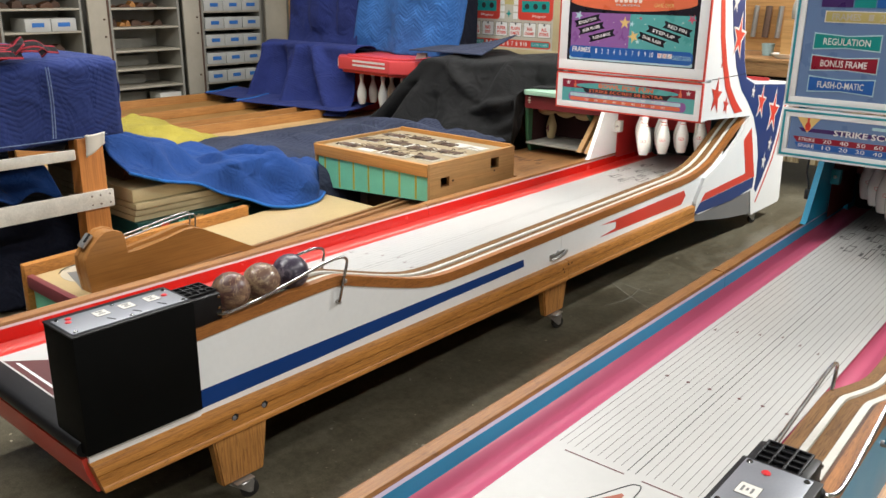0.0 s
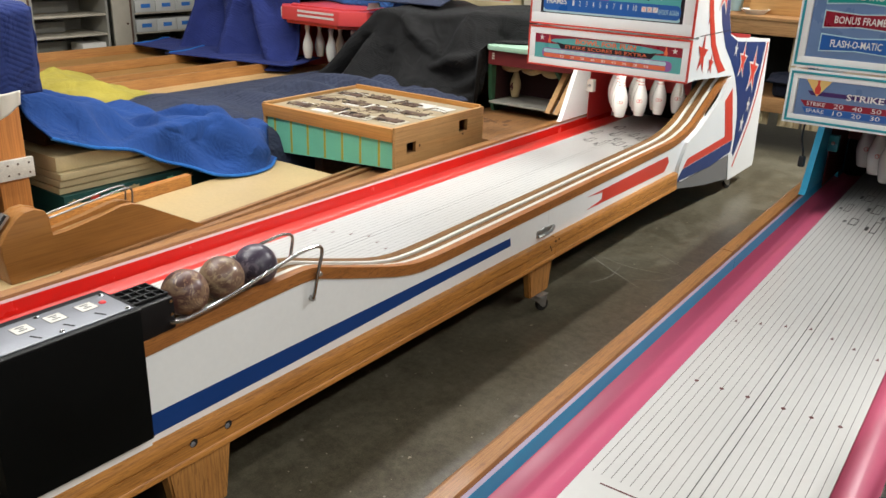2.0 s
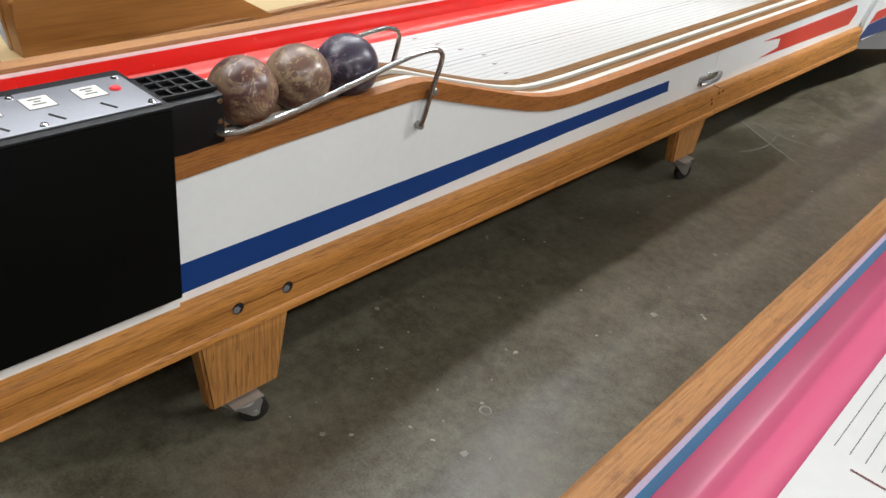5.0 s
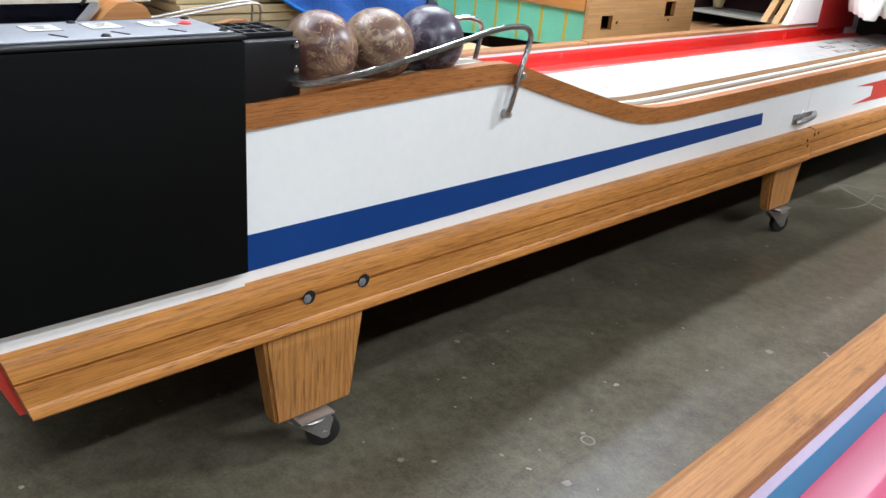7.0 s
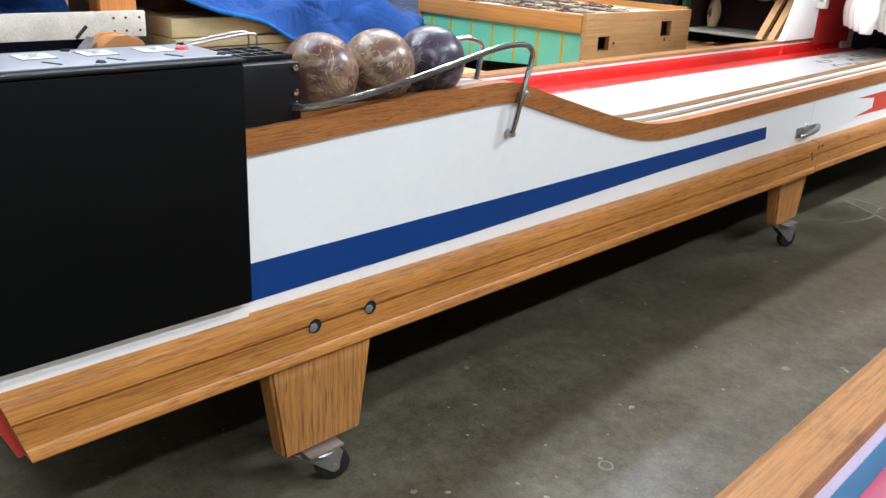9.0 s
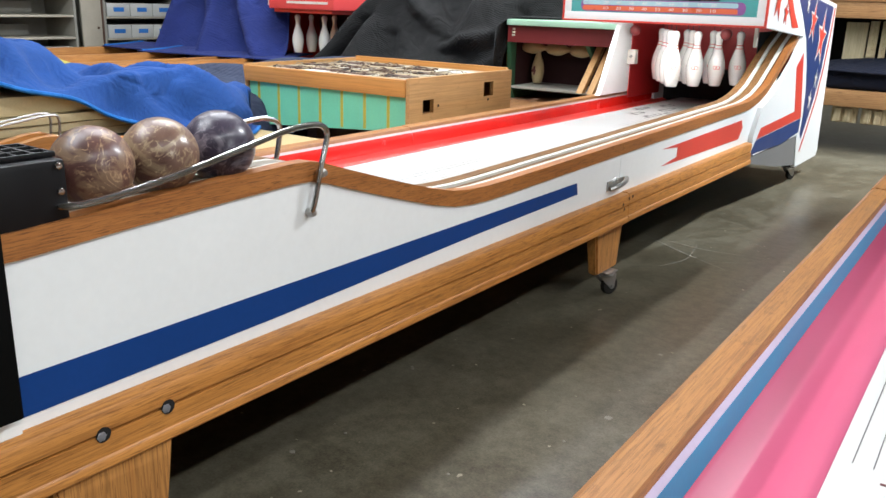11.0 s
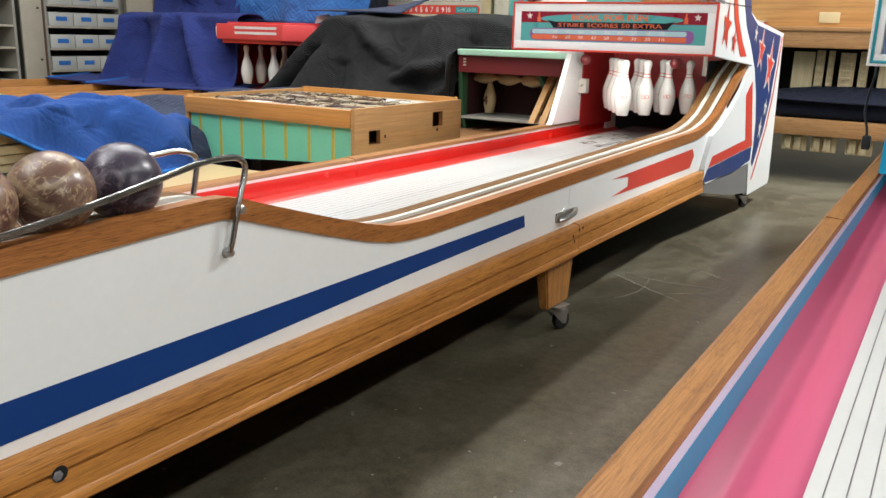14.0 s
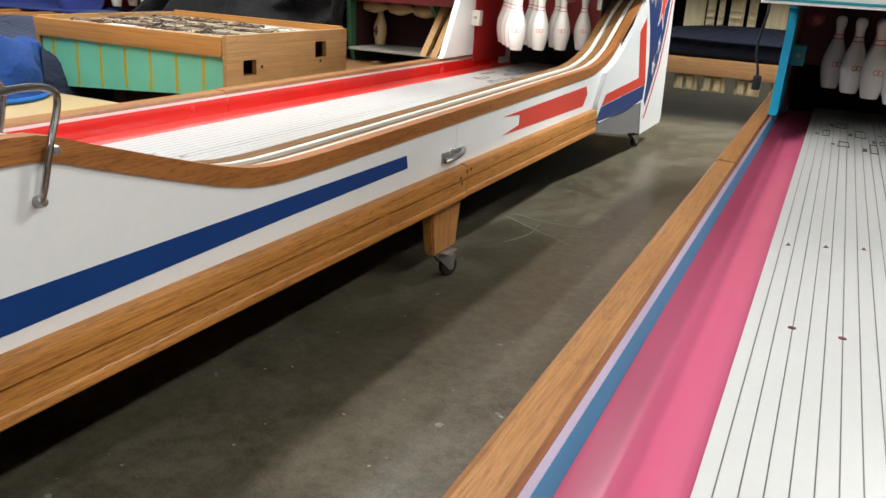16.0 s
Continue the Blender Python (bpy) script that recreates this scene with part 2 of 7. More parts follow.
M["line_b"] = paint("line_dark", (0.13, 0.12, 0.115), 0.3, 0, 0.1, 0, 0)
M["line_k"] = paint("line_black", (0.03, 0.028, 0.028), 0.3, 0, 0.1, 0, 0)
M["mark"] = paint("mark_maroon", (0.11, 0.03, 0.03), 0.35, 0, 0.1, 0, 0)
M["chrome"] = paint("chrome", (0.42, 0.42, 0.43), 0.16, 1.0, 0.12, 0, 0.05, 14)
M["zinc"] = paint("zinc_plate", (0.46, 0.455, 0.44), 0.30, 0.75, 0.25, 0, 0.05, 12)
M["steel_plate"] = paint("brushed_plate", (0.30, 0.31, 0.34), 0.38, 0.6, 0.12, 0, 0.05, 10)
M["rubber"] = paint("rubber", (0.02, 0.019, 0.018), 0.6, 0, 0.2)
M["paper"] = paint("paper_label", (0.68, 0.66, 0.60), 0.6, 0, 0.08)
M["ink"] = paint("ink", (0.02, 0.02, 0.022), 0.6, 0, 0.1, 0, 0)
M["red_dot"] = paint("red_dot", (0.70, 0.03, 0.035), 0.3, 0, 0.05)
M["pin"] = paint("pin_plastic", (0.78, 0.77, 0.73), 0.22, 0, 0.05, 0.4, 0.02)
M["pin_old"] = paint("pin_aged", (0.52, 0.40, 0.21), 0.3, 0, 0.15, 0.2)
M["ball_1"] = marbled("ball_brown", (0.045, 0.016, 0.014), (0.082, 0.034, 0.028), (0.30, 0.20, 0.115), 1.0, 0.5)
M["ball_2"] = marbled("ball_rust", (0.085, 0.036, 0.028), (0.135, 0.074, 0.052), (0.30, 0.22, 0.13), 0.9, 0.75)
M["ball_3"] = marbled("ball_violet", (0.011, 0.007, 0.016), (0.034, 0.025, 0.044), (0.17, 0.145, 0.17), 0.8, 0.7)
M["pine"] = wood("pine_box", (0.64, 0.300, 0.078), (0.47, 0.205, 0.048), "x", 0.5, 0.05, 0.7, pores=0.06, figure=0.12)
M["pine_y"] = wood("pine_side", (0.58, 0.33, 0.125), (0.40, 0.205, 0.070), "y", 0.55, 0.05, 0.6, 0.3, pores=0.08, figure=0.15)
M["pine_gold"] = wood("pine_gold", (0.40, 0.215, 0.062), (0.24, 0.115, 0.03), "y", 0.5, 0.08, 0.8, pores=0.3)
M["pine_pale"] = wood("pine_pale", (0.60, 0.40, 0.18), (0.42, 0.24, 0.09), "y", 0.5, 0.05, 0.6, pores=0.22)
M["maple"] = wood("maple_board", (0.40, 0.175, 0.040), (0.30, 0.120, 0.026), "y", 0.38, 0.2, 0.7, pores=0.06)
M["orange_post"] = wood("orange_post", (0.66, 0.255, 0.058), (0.46, 0.155, 0.030), "z", 0.5, 0.05, 0.6, pores=0.12)
M["board_white"] = paint("worn_white_board", (0.66, 0.63, 0.56), 0.6, 0, 0.35, 0, 0.25, 9)
M["plywood"] = wood("plywood", (0.50, 0.27, 0.09), (0.34, 0.16, 0.045), "x", 0.55, 0, 0.25, pores=0.22)
M["lumber"] = wood("bench_lumber", (0.42, 0.22, 0.085), (0.27, 0.125, 0.04), "x", 0.6, 0, 0.8)
M["mint"] = paint("mint_green", (0.21, 0.66, 0.45), 0.45, 0, 0.12)
M["mint_pale"] = paint("mint_top", (0.40, 0.62, 0.46), 0.4, 0, 0.1)
M["yellow_line"] = paint("yellow_line", (0.55, 0.47, 0.06), 0.5, 0, 0.15)
M["edge_pale"] = paint("pale_edge", (0.52, 0.36, 0.34), 0.4)
M["mint_deep"] = paint("deep_green", (0.045, 0.135, 0.068), 0.45, 0, 0.15)
M["grey_side"] = paint("grey_side", (0.17, 0.168, 0.165), 0.5, 0, 0.12)
M["emblem"] = paint("copper_print", (0.36, 0.10, 0.055), 0.35, 0, 0.1, 0, 0)
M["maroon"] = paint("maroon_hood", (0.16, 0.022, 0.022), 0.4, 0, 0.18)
# the hood's maroon darkened, with the shade inside the hoods in its colour
M["maroon_shade"] = paint("maroon_in_shade", (0.035, 0.007, 0.008), 0.7, 0, 0.2)
M["maroon_trim"] = paint("maroon_trim", (0.20, 0.045, 0.05), 0.45)
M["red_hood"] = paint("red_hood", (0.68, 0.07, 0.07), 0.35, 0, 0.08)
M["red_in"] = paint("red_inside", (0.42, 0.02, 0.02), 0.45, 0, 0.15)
M["tan_board"] = paint("tan_panel", (0.53, 0.435, 0.245), 0.55, 0, 0.18)
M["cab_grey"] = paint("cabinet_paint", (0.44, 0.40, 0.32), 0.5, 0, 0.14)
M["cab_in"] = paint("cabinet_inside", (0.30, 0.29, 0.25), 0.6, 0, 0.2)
M["bin"] = paint("bin_card", (0.50, 0.50, 0.47), 0.6, 0, 0.12)
M["tape"] = paint("blue_tape", (0.03, 0.16, 0.50), 0.5, 0, 0.15)
M["rust"] = paint("dark_stock", (0.10, 0.055, 0.035), 0.7, 0, 0.4, 0, 0.3, 20)
M["relay"] = paint("relay_metal", (0.30, 0.245, 0.17), 0.55, 0.0, 0.4, 0, 0.2, 30)
M["wall"] = paint("wall_paint", (0.24, 0.23, 0.20), 0.8, 0, 0.1)
M["blue_cloth"] = cloth_mat("blue_blanket", (0.0125, 0.052, 0.205), 0.95, 0.14, 1.4)
M["mid_cloth"] = cloth_mat("azure_blanket", (0.042, 0.150, 0.420), 0.95, 0.4)
M["navy_cloth"] = cloth_mat("navy_blanket", (0.023, 0.036, 0.165), 0.95, 0.3)
M["quilt_cloth"] = cloth_mat("quilted_blanket", (0.019, 0.034, 0.140), 0.95, 0.30, 0.75)
M["slate_cloth"] = cloth_mat("slate_blanket", (0.034, 0.042, 0.075), 0.95, 0.35)
M["black_cloth"] = cloth_mat("black_blanket", (0.0088, 0.0088, 0.0090), 0.85, 0.5, 2.2, 0.35)
M["dark_cloth"] = cloth_mat("ink_blanket", (0.008, 0.010, 0.022), 0.95, 0.3)
M["yellow_cloth"] = cloth_mat("yellow_cloth", (0.40, 0.33, 0.055))
M["blue_trim"] = cloth_mat("blue_binding", (0.02, 0.13, 0.42))
M["strap"] = cloth_mat("red_strap", (0.24, 0.02, 0.03))
M["strap_k"] = cloth_mat("black_strap", (0.012, 0.01, 0.012))
# artwork inks
for key, col in {"a_purple": (0.27, 0.115, 0.33), "a_teal": (0.10, 0.38, 0.36), "a_orange": (0.72, 0.16, 0.07), "a_blue": (0.02, 0.11, 0.38),
                 "a_crimson": (0.26, 0.012, 0.03), "a_black": (0.012, 0.010, 0.016), "a_white": (0.74, 0.72, 0.68), "a_yellow": (0.72, 0.50, 0.18),
                 "a_sky": (0.135, 0.215, 0.38), "a_gold": (0.50, 0.42, 0.16), "a_violet": (0.055, 0.022, 0.12), "a_jade": (0.01, 0.26, 0.24),
                 "a_pale": (0.42, 0.62, 0.66), "a_cream": (0.50, 0.46, 0.36), "a_rose": (0.55, 0.10, 0.16)}.items():
    M[key] = paint(key[2:] + "_print", col, 0.28, 0, 0.08, 0.2, 0.02, 9)


# ---- mesh helpers ----
def link_mesh(name, bm, material, smooth=35):
    me = bpy.data.meshes.new(name)
    bmesh.ops.recalc_face_normals(bm, faces=bm.faces)
    bm.to_mesh(me)
    bm.free()
    if smooth:
        me.shade_smooth()
        me.set_sharp_from_angle(angle=radians(smooth))
    me.materials.append(material)
    return new(name, me)


def thing(name, base, label, category, group="", kind=""):
    ob = new(name)
    ob.location = base
    ob.empty_display_size = 0.1
    return tagged(ob, label, category, group, kind)




def part(name, bm, material, parent, label="", smooth=35):
    """One mesh under a thing or under a part, given in the place's own coordinates."""
    ob = link_mesh(name, bm, material, smooth)
    ob.parent = parent
    if parent.type == "EMPTY":
        ob.location = -parent.location
    if label:
        ob["label"] = label
    return ob


def solo(name, bm, material, label, category, group="", kind="", smooth=35):
    return tagged(link_mesh(name, bm, material, smooth), label, category, group, kind)


def box(x0, x1, y0, y1, z0, z1, bevel=0.0, bm=None, seg=2):
    out = bm or bmesh.new()
    b = bmesh.new()
    bmesh.ops.create_cube(b, size=1)
    for v in b.verts:
        v.co = (x0 + (v.co.x + 0.5) * (x1 - x0), y0 + (v.co.y + 0.5) * (y1 - y0), z0 + (v.co.z + 0.5) * (z1 - z0))
    if bevel:
        bmesh.ops.bevel(b, geom=b.edges[:], offset=bevel, segments=seg, affect="EDGES", profile=0.6)
    return merge(out, b)


def merge(out, b):
    vs = {v: out.verts.new(v.co) for v in b.verts}
    for f in b.faces:
        out.faces.new([vs[v] for v in f.verts])
    b.free()
    return out


def prism(pts, axis, a0, a1, bm=None, bevel=0.0):
    """A polygon drawn on the two other axes (in the order x, y, z), drawn out along an axis from a0 to a1."""
    out = bm or bmesh.new()
    b = bmesh.new()
    pts = [tuple(p) for p in pts]

    def at(p, a):
        return {"x": (a, p[0], p[1]), "y": (p[0], a, p[1]), "z": (p[0], p[1], a)}[axis]
    lo, hi = [b.verts.new(at(p, a0)) for p in pts], [b.verts.new(at(p, a1)) for p in pts]
    n = len(pts)
    b.faces.new(lo)
    b.faces.new(hi[::-1])
    for i in range(n):
        b.faces.new((lo[i], hi[i], hi[(i + 1) % n], lo[(i + 1) % n]))
    if bevel:
        bmesh.ops.bevel(b, geom=b.edges[:], offset=bevel, segments=2, affect="EDGES", profile=0.6)
    b.normal_update()
    if len(pts) > 4:
        bmesh.ops.triangulate(b, faces=[f for f in b.faces if len(f.verts) > 4], ngon_method="EAR_CLIP")
    return merge(out, b)


def ribbon(rows, bm=None, closed=True):
    """Skin over equal cross-sections, each a list of points; ends capped."""
    out = bm or bmesh.new()
    vs = [[out.verts.new(p) for p in r] for r in rows]
    n = len(rows[0])
    for a, b in zip(vs, vs[1:]):
        for i in range(n if closed else n - 1):
            out.faces.new((a[i], a[(i + 1) % n], b[(i + 1) % n], b[i]))
    if closed and n > 2:
        for r in (vs[0], vs[-1]):
            out.faces.new(r)
    return out


def tube(pts, r, seg=10, bm=None):
    pts = [Vector(p) for p in pts]
    rows, up = [], None
    for i, p in enumerate(pts):
        d = (pts[min(i + 1, len(pts) - 1)] - pts[max(i - 1, 0)]).normalized()
        up = (up - d * up.dot(d)).normalized() if up is not None else d.orthogonal().normalized()
        side = d.cross(up)
        rows.append([p + r * (math.cos(2 * math.pi * k / seg) * up + math.sin(2 * math.pi * k / seg) * side) for k in range(seg)])
    return ribbon(rows, bm)


def curve_pts(pts, n=6):
    """Points along a smooth line through pts."""
    P = [Vector(p) for p in pts]
    out = []
    for i in range(len(P) - 1):
        a, b, c, d = P[max(i - 1, 0)], P[i], P[i + 1], P[min(i + 2, len(P) - 1)]
        for k in range(n):
            t = k / n
            out.append(0.5 * ((2 * b) + (c - a) * t + (2 * a - 5 * b + 4 * c - d) * t * t + (3 * b - a - 3 * c + d) * t ** 3))
    return out + [P[-1]]


def lathe(profile, centre, axis="z", seg=24, bm=None):
    rows = []
    for k in range(seg + 1):
        a = 2 * math.pi * k / seg
        row = []
        for r, h in profile:
            p = {"z": (r * math.cos(a), r * math.sin(a), h), "x": (h, r * math.cos(a), r * math.sin(a)), "y": (r * math.cos(a), h, r * math.sin(a))}[axis]
            row.append(Vector(p) + Vector(centre))
        rows.append(row)
    out = ribbon(rows, bm, closed=False)
    bmesh.ops.remove_doubles(out, verts=out.verts, dist=1e-5)
    return out


def ball(c, r, seg=32, bm=None):
    return lathe([(r * math.sin(math.pi * k / 20), -r * math.cos(math.pi * k / 20)) for k in range(21)], c, "z", seg, bm)


def interp(tab, x):
    for (x0, v0), (x1, v1) in zip(tab, tab[1:]):
        if x <= x1:
            return v0 + (v1 - v0) * (x - x0) / (x1 - x0)
    return tab[-1][1]


def text(parent, s, cx, cz, w, h, y, material, name="lettering", tilt=0.0, face="y", bold=0.0):
    """Raised lettering on an upright panel that faces -y, w wide and h high, about (cx, cz)."""
    cu = bpy.data.curves.new("t", "FONT")
    cu.body, cu.align_x, cu.align_y, cu.extrude, cu.offset, cu.resolution_u = s, "CENTER", "CENTER", 0.4, bold, 2
    tmp = new("t", cu)
    me = bpy.data.meshes.new_from_object(tmp.evaluated_get(bpy.context.evaluated_depsgraph_get()))
    bpy.data.objects.remove(tmp)
    co = np.empty(len(me.vertices) * 3)
    me.vertices.foreach_get("co", co)
    co = co.reshape(-1, 3)
    lo, hi = co.min(0), co.max(0)
    u = (co - (lo + hi) / 2) / np.maximum(hi - lo, 1e-6) * (w, h, 0.0012)
    ca, sa = math.cos(radians(tilt)), math.sin(radians(tilt))
    out = np.empty_like(u)
    if face == "y":
        out[:, 0], out[:, 2], out[:, 1] = cx + u[:, 0] * ca - u[:, 1] * sa, cz + u[:, 0] * sa + u[:, 1] * ca, y - u[:, 2]
    else:
        out[:, 0], out[:, 1], out[:, 2] = cx + u[:, 0] * ca - u[:, 1] * sa, cz + u[:, 0] * sa + u[:, 1] * ca, y + u[:, 2]
    me.vertices.foreach_set("co", out.ravel())
    me.materials.clear()
    me.materials.append(material)
    ob = new(name, me)
    ob.parent = parent
    if parent.type == "EMPTY":
        ob.location = -parent.location
    return ob


def star(cx, cz, r, n=5, inner=0.42, turn=90, stretch=1.0):
    return [(cx + (r if k % 2 == 0 else r * inner) * math.cos(radians(turn + 180 * k / n)),
             cz + stretch * (r if k % 2 == 0 else r * inner) * math.sin(radians(turn + 180 * k / n))) for k in range(2 * n)]


def sheet(nu, nv, f, name, material, label, category="blanket", thick=0.008, uvs=(1.0, 1.0)):
    """A padded cloth laid as a grid of nu by nv cells; f gives the place of (u, v)."""
    bm = bmesh.new()
    uv = bm.loops.layers.uv.new("uv")
    vs = [[bm.verts.new(f(i / nu, j / nv)) for j in range(nv + 1)] for i in range(nu + 1)]
    for i in range(nu):
        for j in range(nv):
            q = bm.faces.new((vs[i][j], vs[i + 1][j], vs[i + 1][j + 1], vs[i][j + 1]))
            for lp, (a, b) in zip(q.loops, ((i, j), (i + 1, j), (i + 1, j + 1), (i, j + 1))):
                lp[uv].uv = (a / nu * uvs[0], b / nv * uvs[1])
    me = bpy.data.meshes.new(name)
    bm.to_mesh(me)
    bm.free()
    me.shade_smooth()
    me.materials.append(material)
    ob = new(name, me)
    s = ob.modifiers.new("thick", "SOLIDIFY")
    s.thickness, s.offset = thick, 0
    return tagged(ob, label, category)


def settle(P0, slack, lift, rounds, seed, hold):
    """Let a padded sheet with more cloth than its body needs buckle outwards over that body; P0 is a grid of places."""
    n, m, _ = P0.shape
    du, dv = np.gradient(P0, axis=0), np.gradient(P0, axis=1)
    N = np.cross(du, dv)
    N /= np.maximum(np.linalg.norm(N, axis=2, keepdims=True), 1e-9)
    if (N * np.array((0.35, -0.5, 0.8))).sum() < 0:
        N = -N
    rng = np.random.default_rng(seed)
    bumps = rng.normal(size=(n, m))
    for _ in range(3):
        bumps = (bumps + np.roll(bumps, 1, 0) + np.roll(bumps, -1, 0) + np.roll(bumps, 1, 1) + np.roll(bumps, -1, 1)) / 5
    P = P0 + N * (np.abs(bumps) / max(bumps.std(), 1e-6) * lift * 0.12)[..., None]
    links = []
    for a, b, k, stiff in ((1, 0, slack[0], 1.0), (0, 1, slack[1], 1.0), (1, 1, (slack[0] + slack[1]) / 2, 0.6), (1, -1, (slack[0] + slack[1]) / 2, 0.6), (2, 0, slack[0], 0.22), (0, 2, slack[1], 0.22)):
        A = (slice(0, n - a), slice(max(0, -b), m - max(0, b)))
        B = (slice(a, n), slice(max(0, b), m + min(0, b)))
        links.append((A, B, np.linalg.norm(P0[B] - P0[A], axis=2) * k, stiff))
    pinned = np.zeros((n, m, 1))
    if "near" in hold:
        pinned[:, 0] = 1
    if "far" in hold:
        pinned[:, -1] = 1
    if "ends" in hold:
        pinned[0], pinned[-1] = 1, 1
    for r in range(rounds):
        P[..., 2] -= 0.0006
        for A, B, rest, stiff in links:
            d = P[B] - P[A]
            ln = np.maximum(np.linalg.norm(d, axis=2), 1e-9)
            c = d * ((ln - rest) / ln * 0.24 * stiff)[..., None]
            P[A] += c
            P[B] -= c
        off = P - P0
        h = (off * N).sum(2, keepdims=True)
        P = P0 + (off - N * h) * 0.985 + N * np.clip(h, 0.0, lift)
        P = P * (1 - pinned) + P0 * pinned
    return P


def cloth(nu, nv, f, name, material, label, slack=(1.06, 1.05), lift=0.06, seed=1, hold="", uvs=(1.0, 1.0), thick=0.008, category="blanket"):
    """A blanket over the body that f describes: large folds settle on a coarse grid, smaller creases on finer ones."""

    def spread(a, k):
        x = np.linspace(0, a.shape[0] - 1, k)
        i0 = np.clip(x.astype(int), 0, a.shape[0] - 2)
        t = (x - i0)[:, None, None]
        p = [a[np.clip(i0 + q, 0, a.shape[0] - 1)] for q in (-1, 0, 1, 2)]
        return 0.5 * (2 * p[1] + (p[2] - p[0]) * t + (2 * p[0] - 5 * p[1] + 4 * p[2] - p[3]) * t ** 2 + (3 * p[1] - p[0] - 3 * p[2] + p[3]) * t ** 3)
    gone = None
    for step, share, high, rounds in ((7, 1.0, 1.0, 220), (3, 0.30, 0.40, 120), (1, 0.05, 0.12, 40)):
        a, b = max(7, nu // step), max(7, nv // step)
        body = np.array([[tuple(f(i / a, j / b)) for j in range(b + 1)] for i in range(a + 1)])
        if gone is not None:
            gone = spread(spread(gone, a + 1).transpose(1, 0, 2), b + 1).transpose(1, 0, 2)
        start = body if gone is None else body + gone
        P = settle(start, (1 + (slack[0] - 1) * share, 1 + (slack[1] - 1) * share), lift * high, rounds, seed + step, hold)
        gone = P - body
    return sheet(nu, nv, lambda u, v: Vector(P[int(round(u * nu))][int(round(v * nv))]), name, material, label, category, thick, uvs)


def glide(tab, x):
    """A smooth line through the pairs of tab."""
    k = max(0, min(len(tab) - 2, sum(1 for a, _ in tab[1:-1] if x > a)))
    (x0, y0), (x1, y1) = tab[k], tab[k + 1]
    t = (x - x0) / (x1 - x0)
    m0 = (y1 - tab[k - 1][1]) / (x1 - tab[k - 1][0]) if k else (y1 - y0) / (x1 - x0)
    m1 = (tab[k + 2][1] - y0) / (tab[k + 2][0] - x0) if k + 2 < len(tab) else (y1 - y0) / (x1 - x0)
    d = x1 - x0
    return (2 * t ** 3 - 3 * t ** 2 + 1) * y0 + (t ** 3 - 2 * t ** 2 + t) * d * m0 + (3 * t ** 2 - 2 * t ** 3) * y1 + (t ** 3 - t ** 2) * d * m1


def wob(x, y, z, s, amp):
    return amp * noise.noise(Vector((x * s, y * s, z * s)))


def folds(u, v, lines):
    """Cloth folds: soft ridges (or valleys) along lines from (u0, v0) to (u1, v1), of half-width w and height h."""
    out = 0.0
    for u0, v0, u1, v1, w, h in lines:
        du, dv = u1 - u0, v1 - v0
        t = max(0.0, min(1.0, ((u - u0) * du + (v - v0) * dv) / (du * du + dv * dv)))
        k = (u - u0 - t * du) ** 2 + (v - v0 - t * dv) ** 2
        out += h * math.exp(-k / (w * w * (0.6 + 0.8 * t) ** 2)) * (0.35 + 0.65 * math.sin(math.pi * (0.15 + 0.7 * t)))
    return out


# ---- the room ----
FLOOR = solo("floor", box(-7.2, 11.2, -12.0, 9.6, -0.12, 0.0), M["floor"], "stained grey sealed concrete workshop floor", "floor", kind="structure", smooth=0)
# ceiling out of view, added to close the room
solo("ceiling", box(-7.2, 11.2, -12.0, 9.6, 4.2, 4.3), M["wall"], "plain workshop ceiling, unseen, added to close the room", "ceiling", kind="structure", smooth=0)
# walls added to enclose the lamps; south and east stay out of view
for nm, dims in {"wall_north": (-7.2, 11.2, 9.45, 9.6, 0, 4.2), "wall_south": (-7.2, 11.2, -12.0, -11.85, 0, 4.2),
                 "wall_west": (-7.2, -7.05, -11.85, 9.45, 0, 4.2), "wall_east": (11.05, 11.2, -11.85, 9.45, 0, 4.2)}.items():
    solo(nm, box(*dims), M["wall"], "plain painted wall added to close the workshop", "wall", kind="structure", smooth=0)


def floor_line(pts, w):
    """A scratch in the floor's sealer: a thin flat ribbon of bare pale concrete."""
    c = curve_pts([(x, y, 0.0) for x, y in pts], 5)
    rows = []
    for i, p in enumerate(c):
        q = c[min(i + 1, len(c) - 1)] - c[max(i - 1, 0)]
        n = Vector((-q.y, q.x, 0)).normalized() * w * (0.4 + 0.6 * math.sin(math.pi * (i + 0.5) / len(c)))
        rows.append([p - n, p + n, p + n + Vector((0, 0, 0.0004)), p - n + Vector((0, 0, 0.0004))])
    return ribbon(rows)


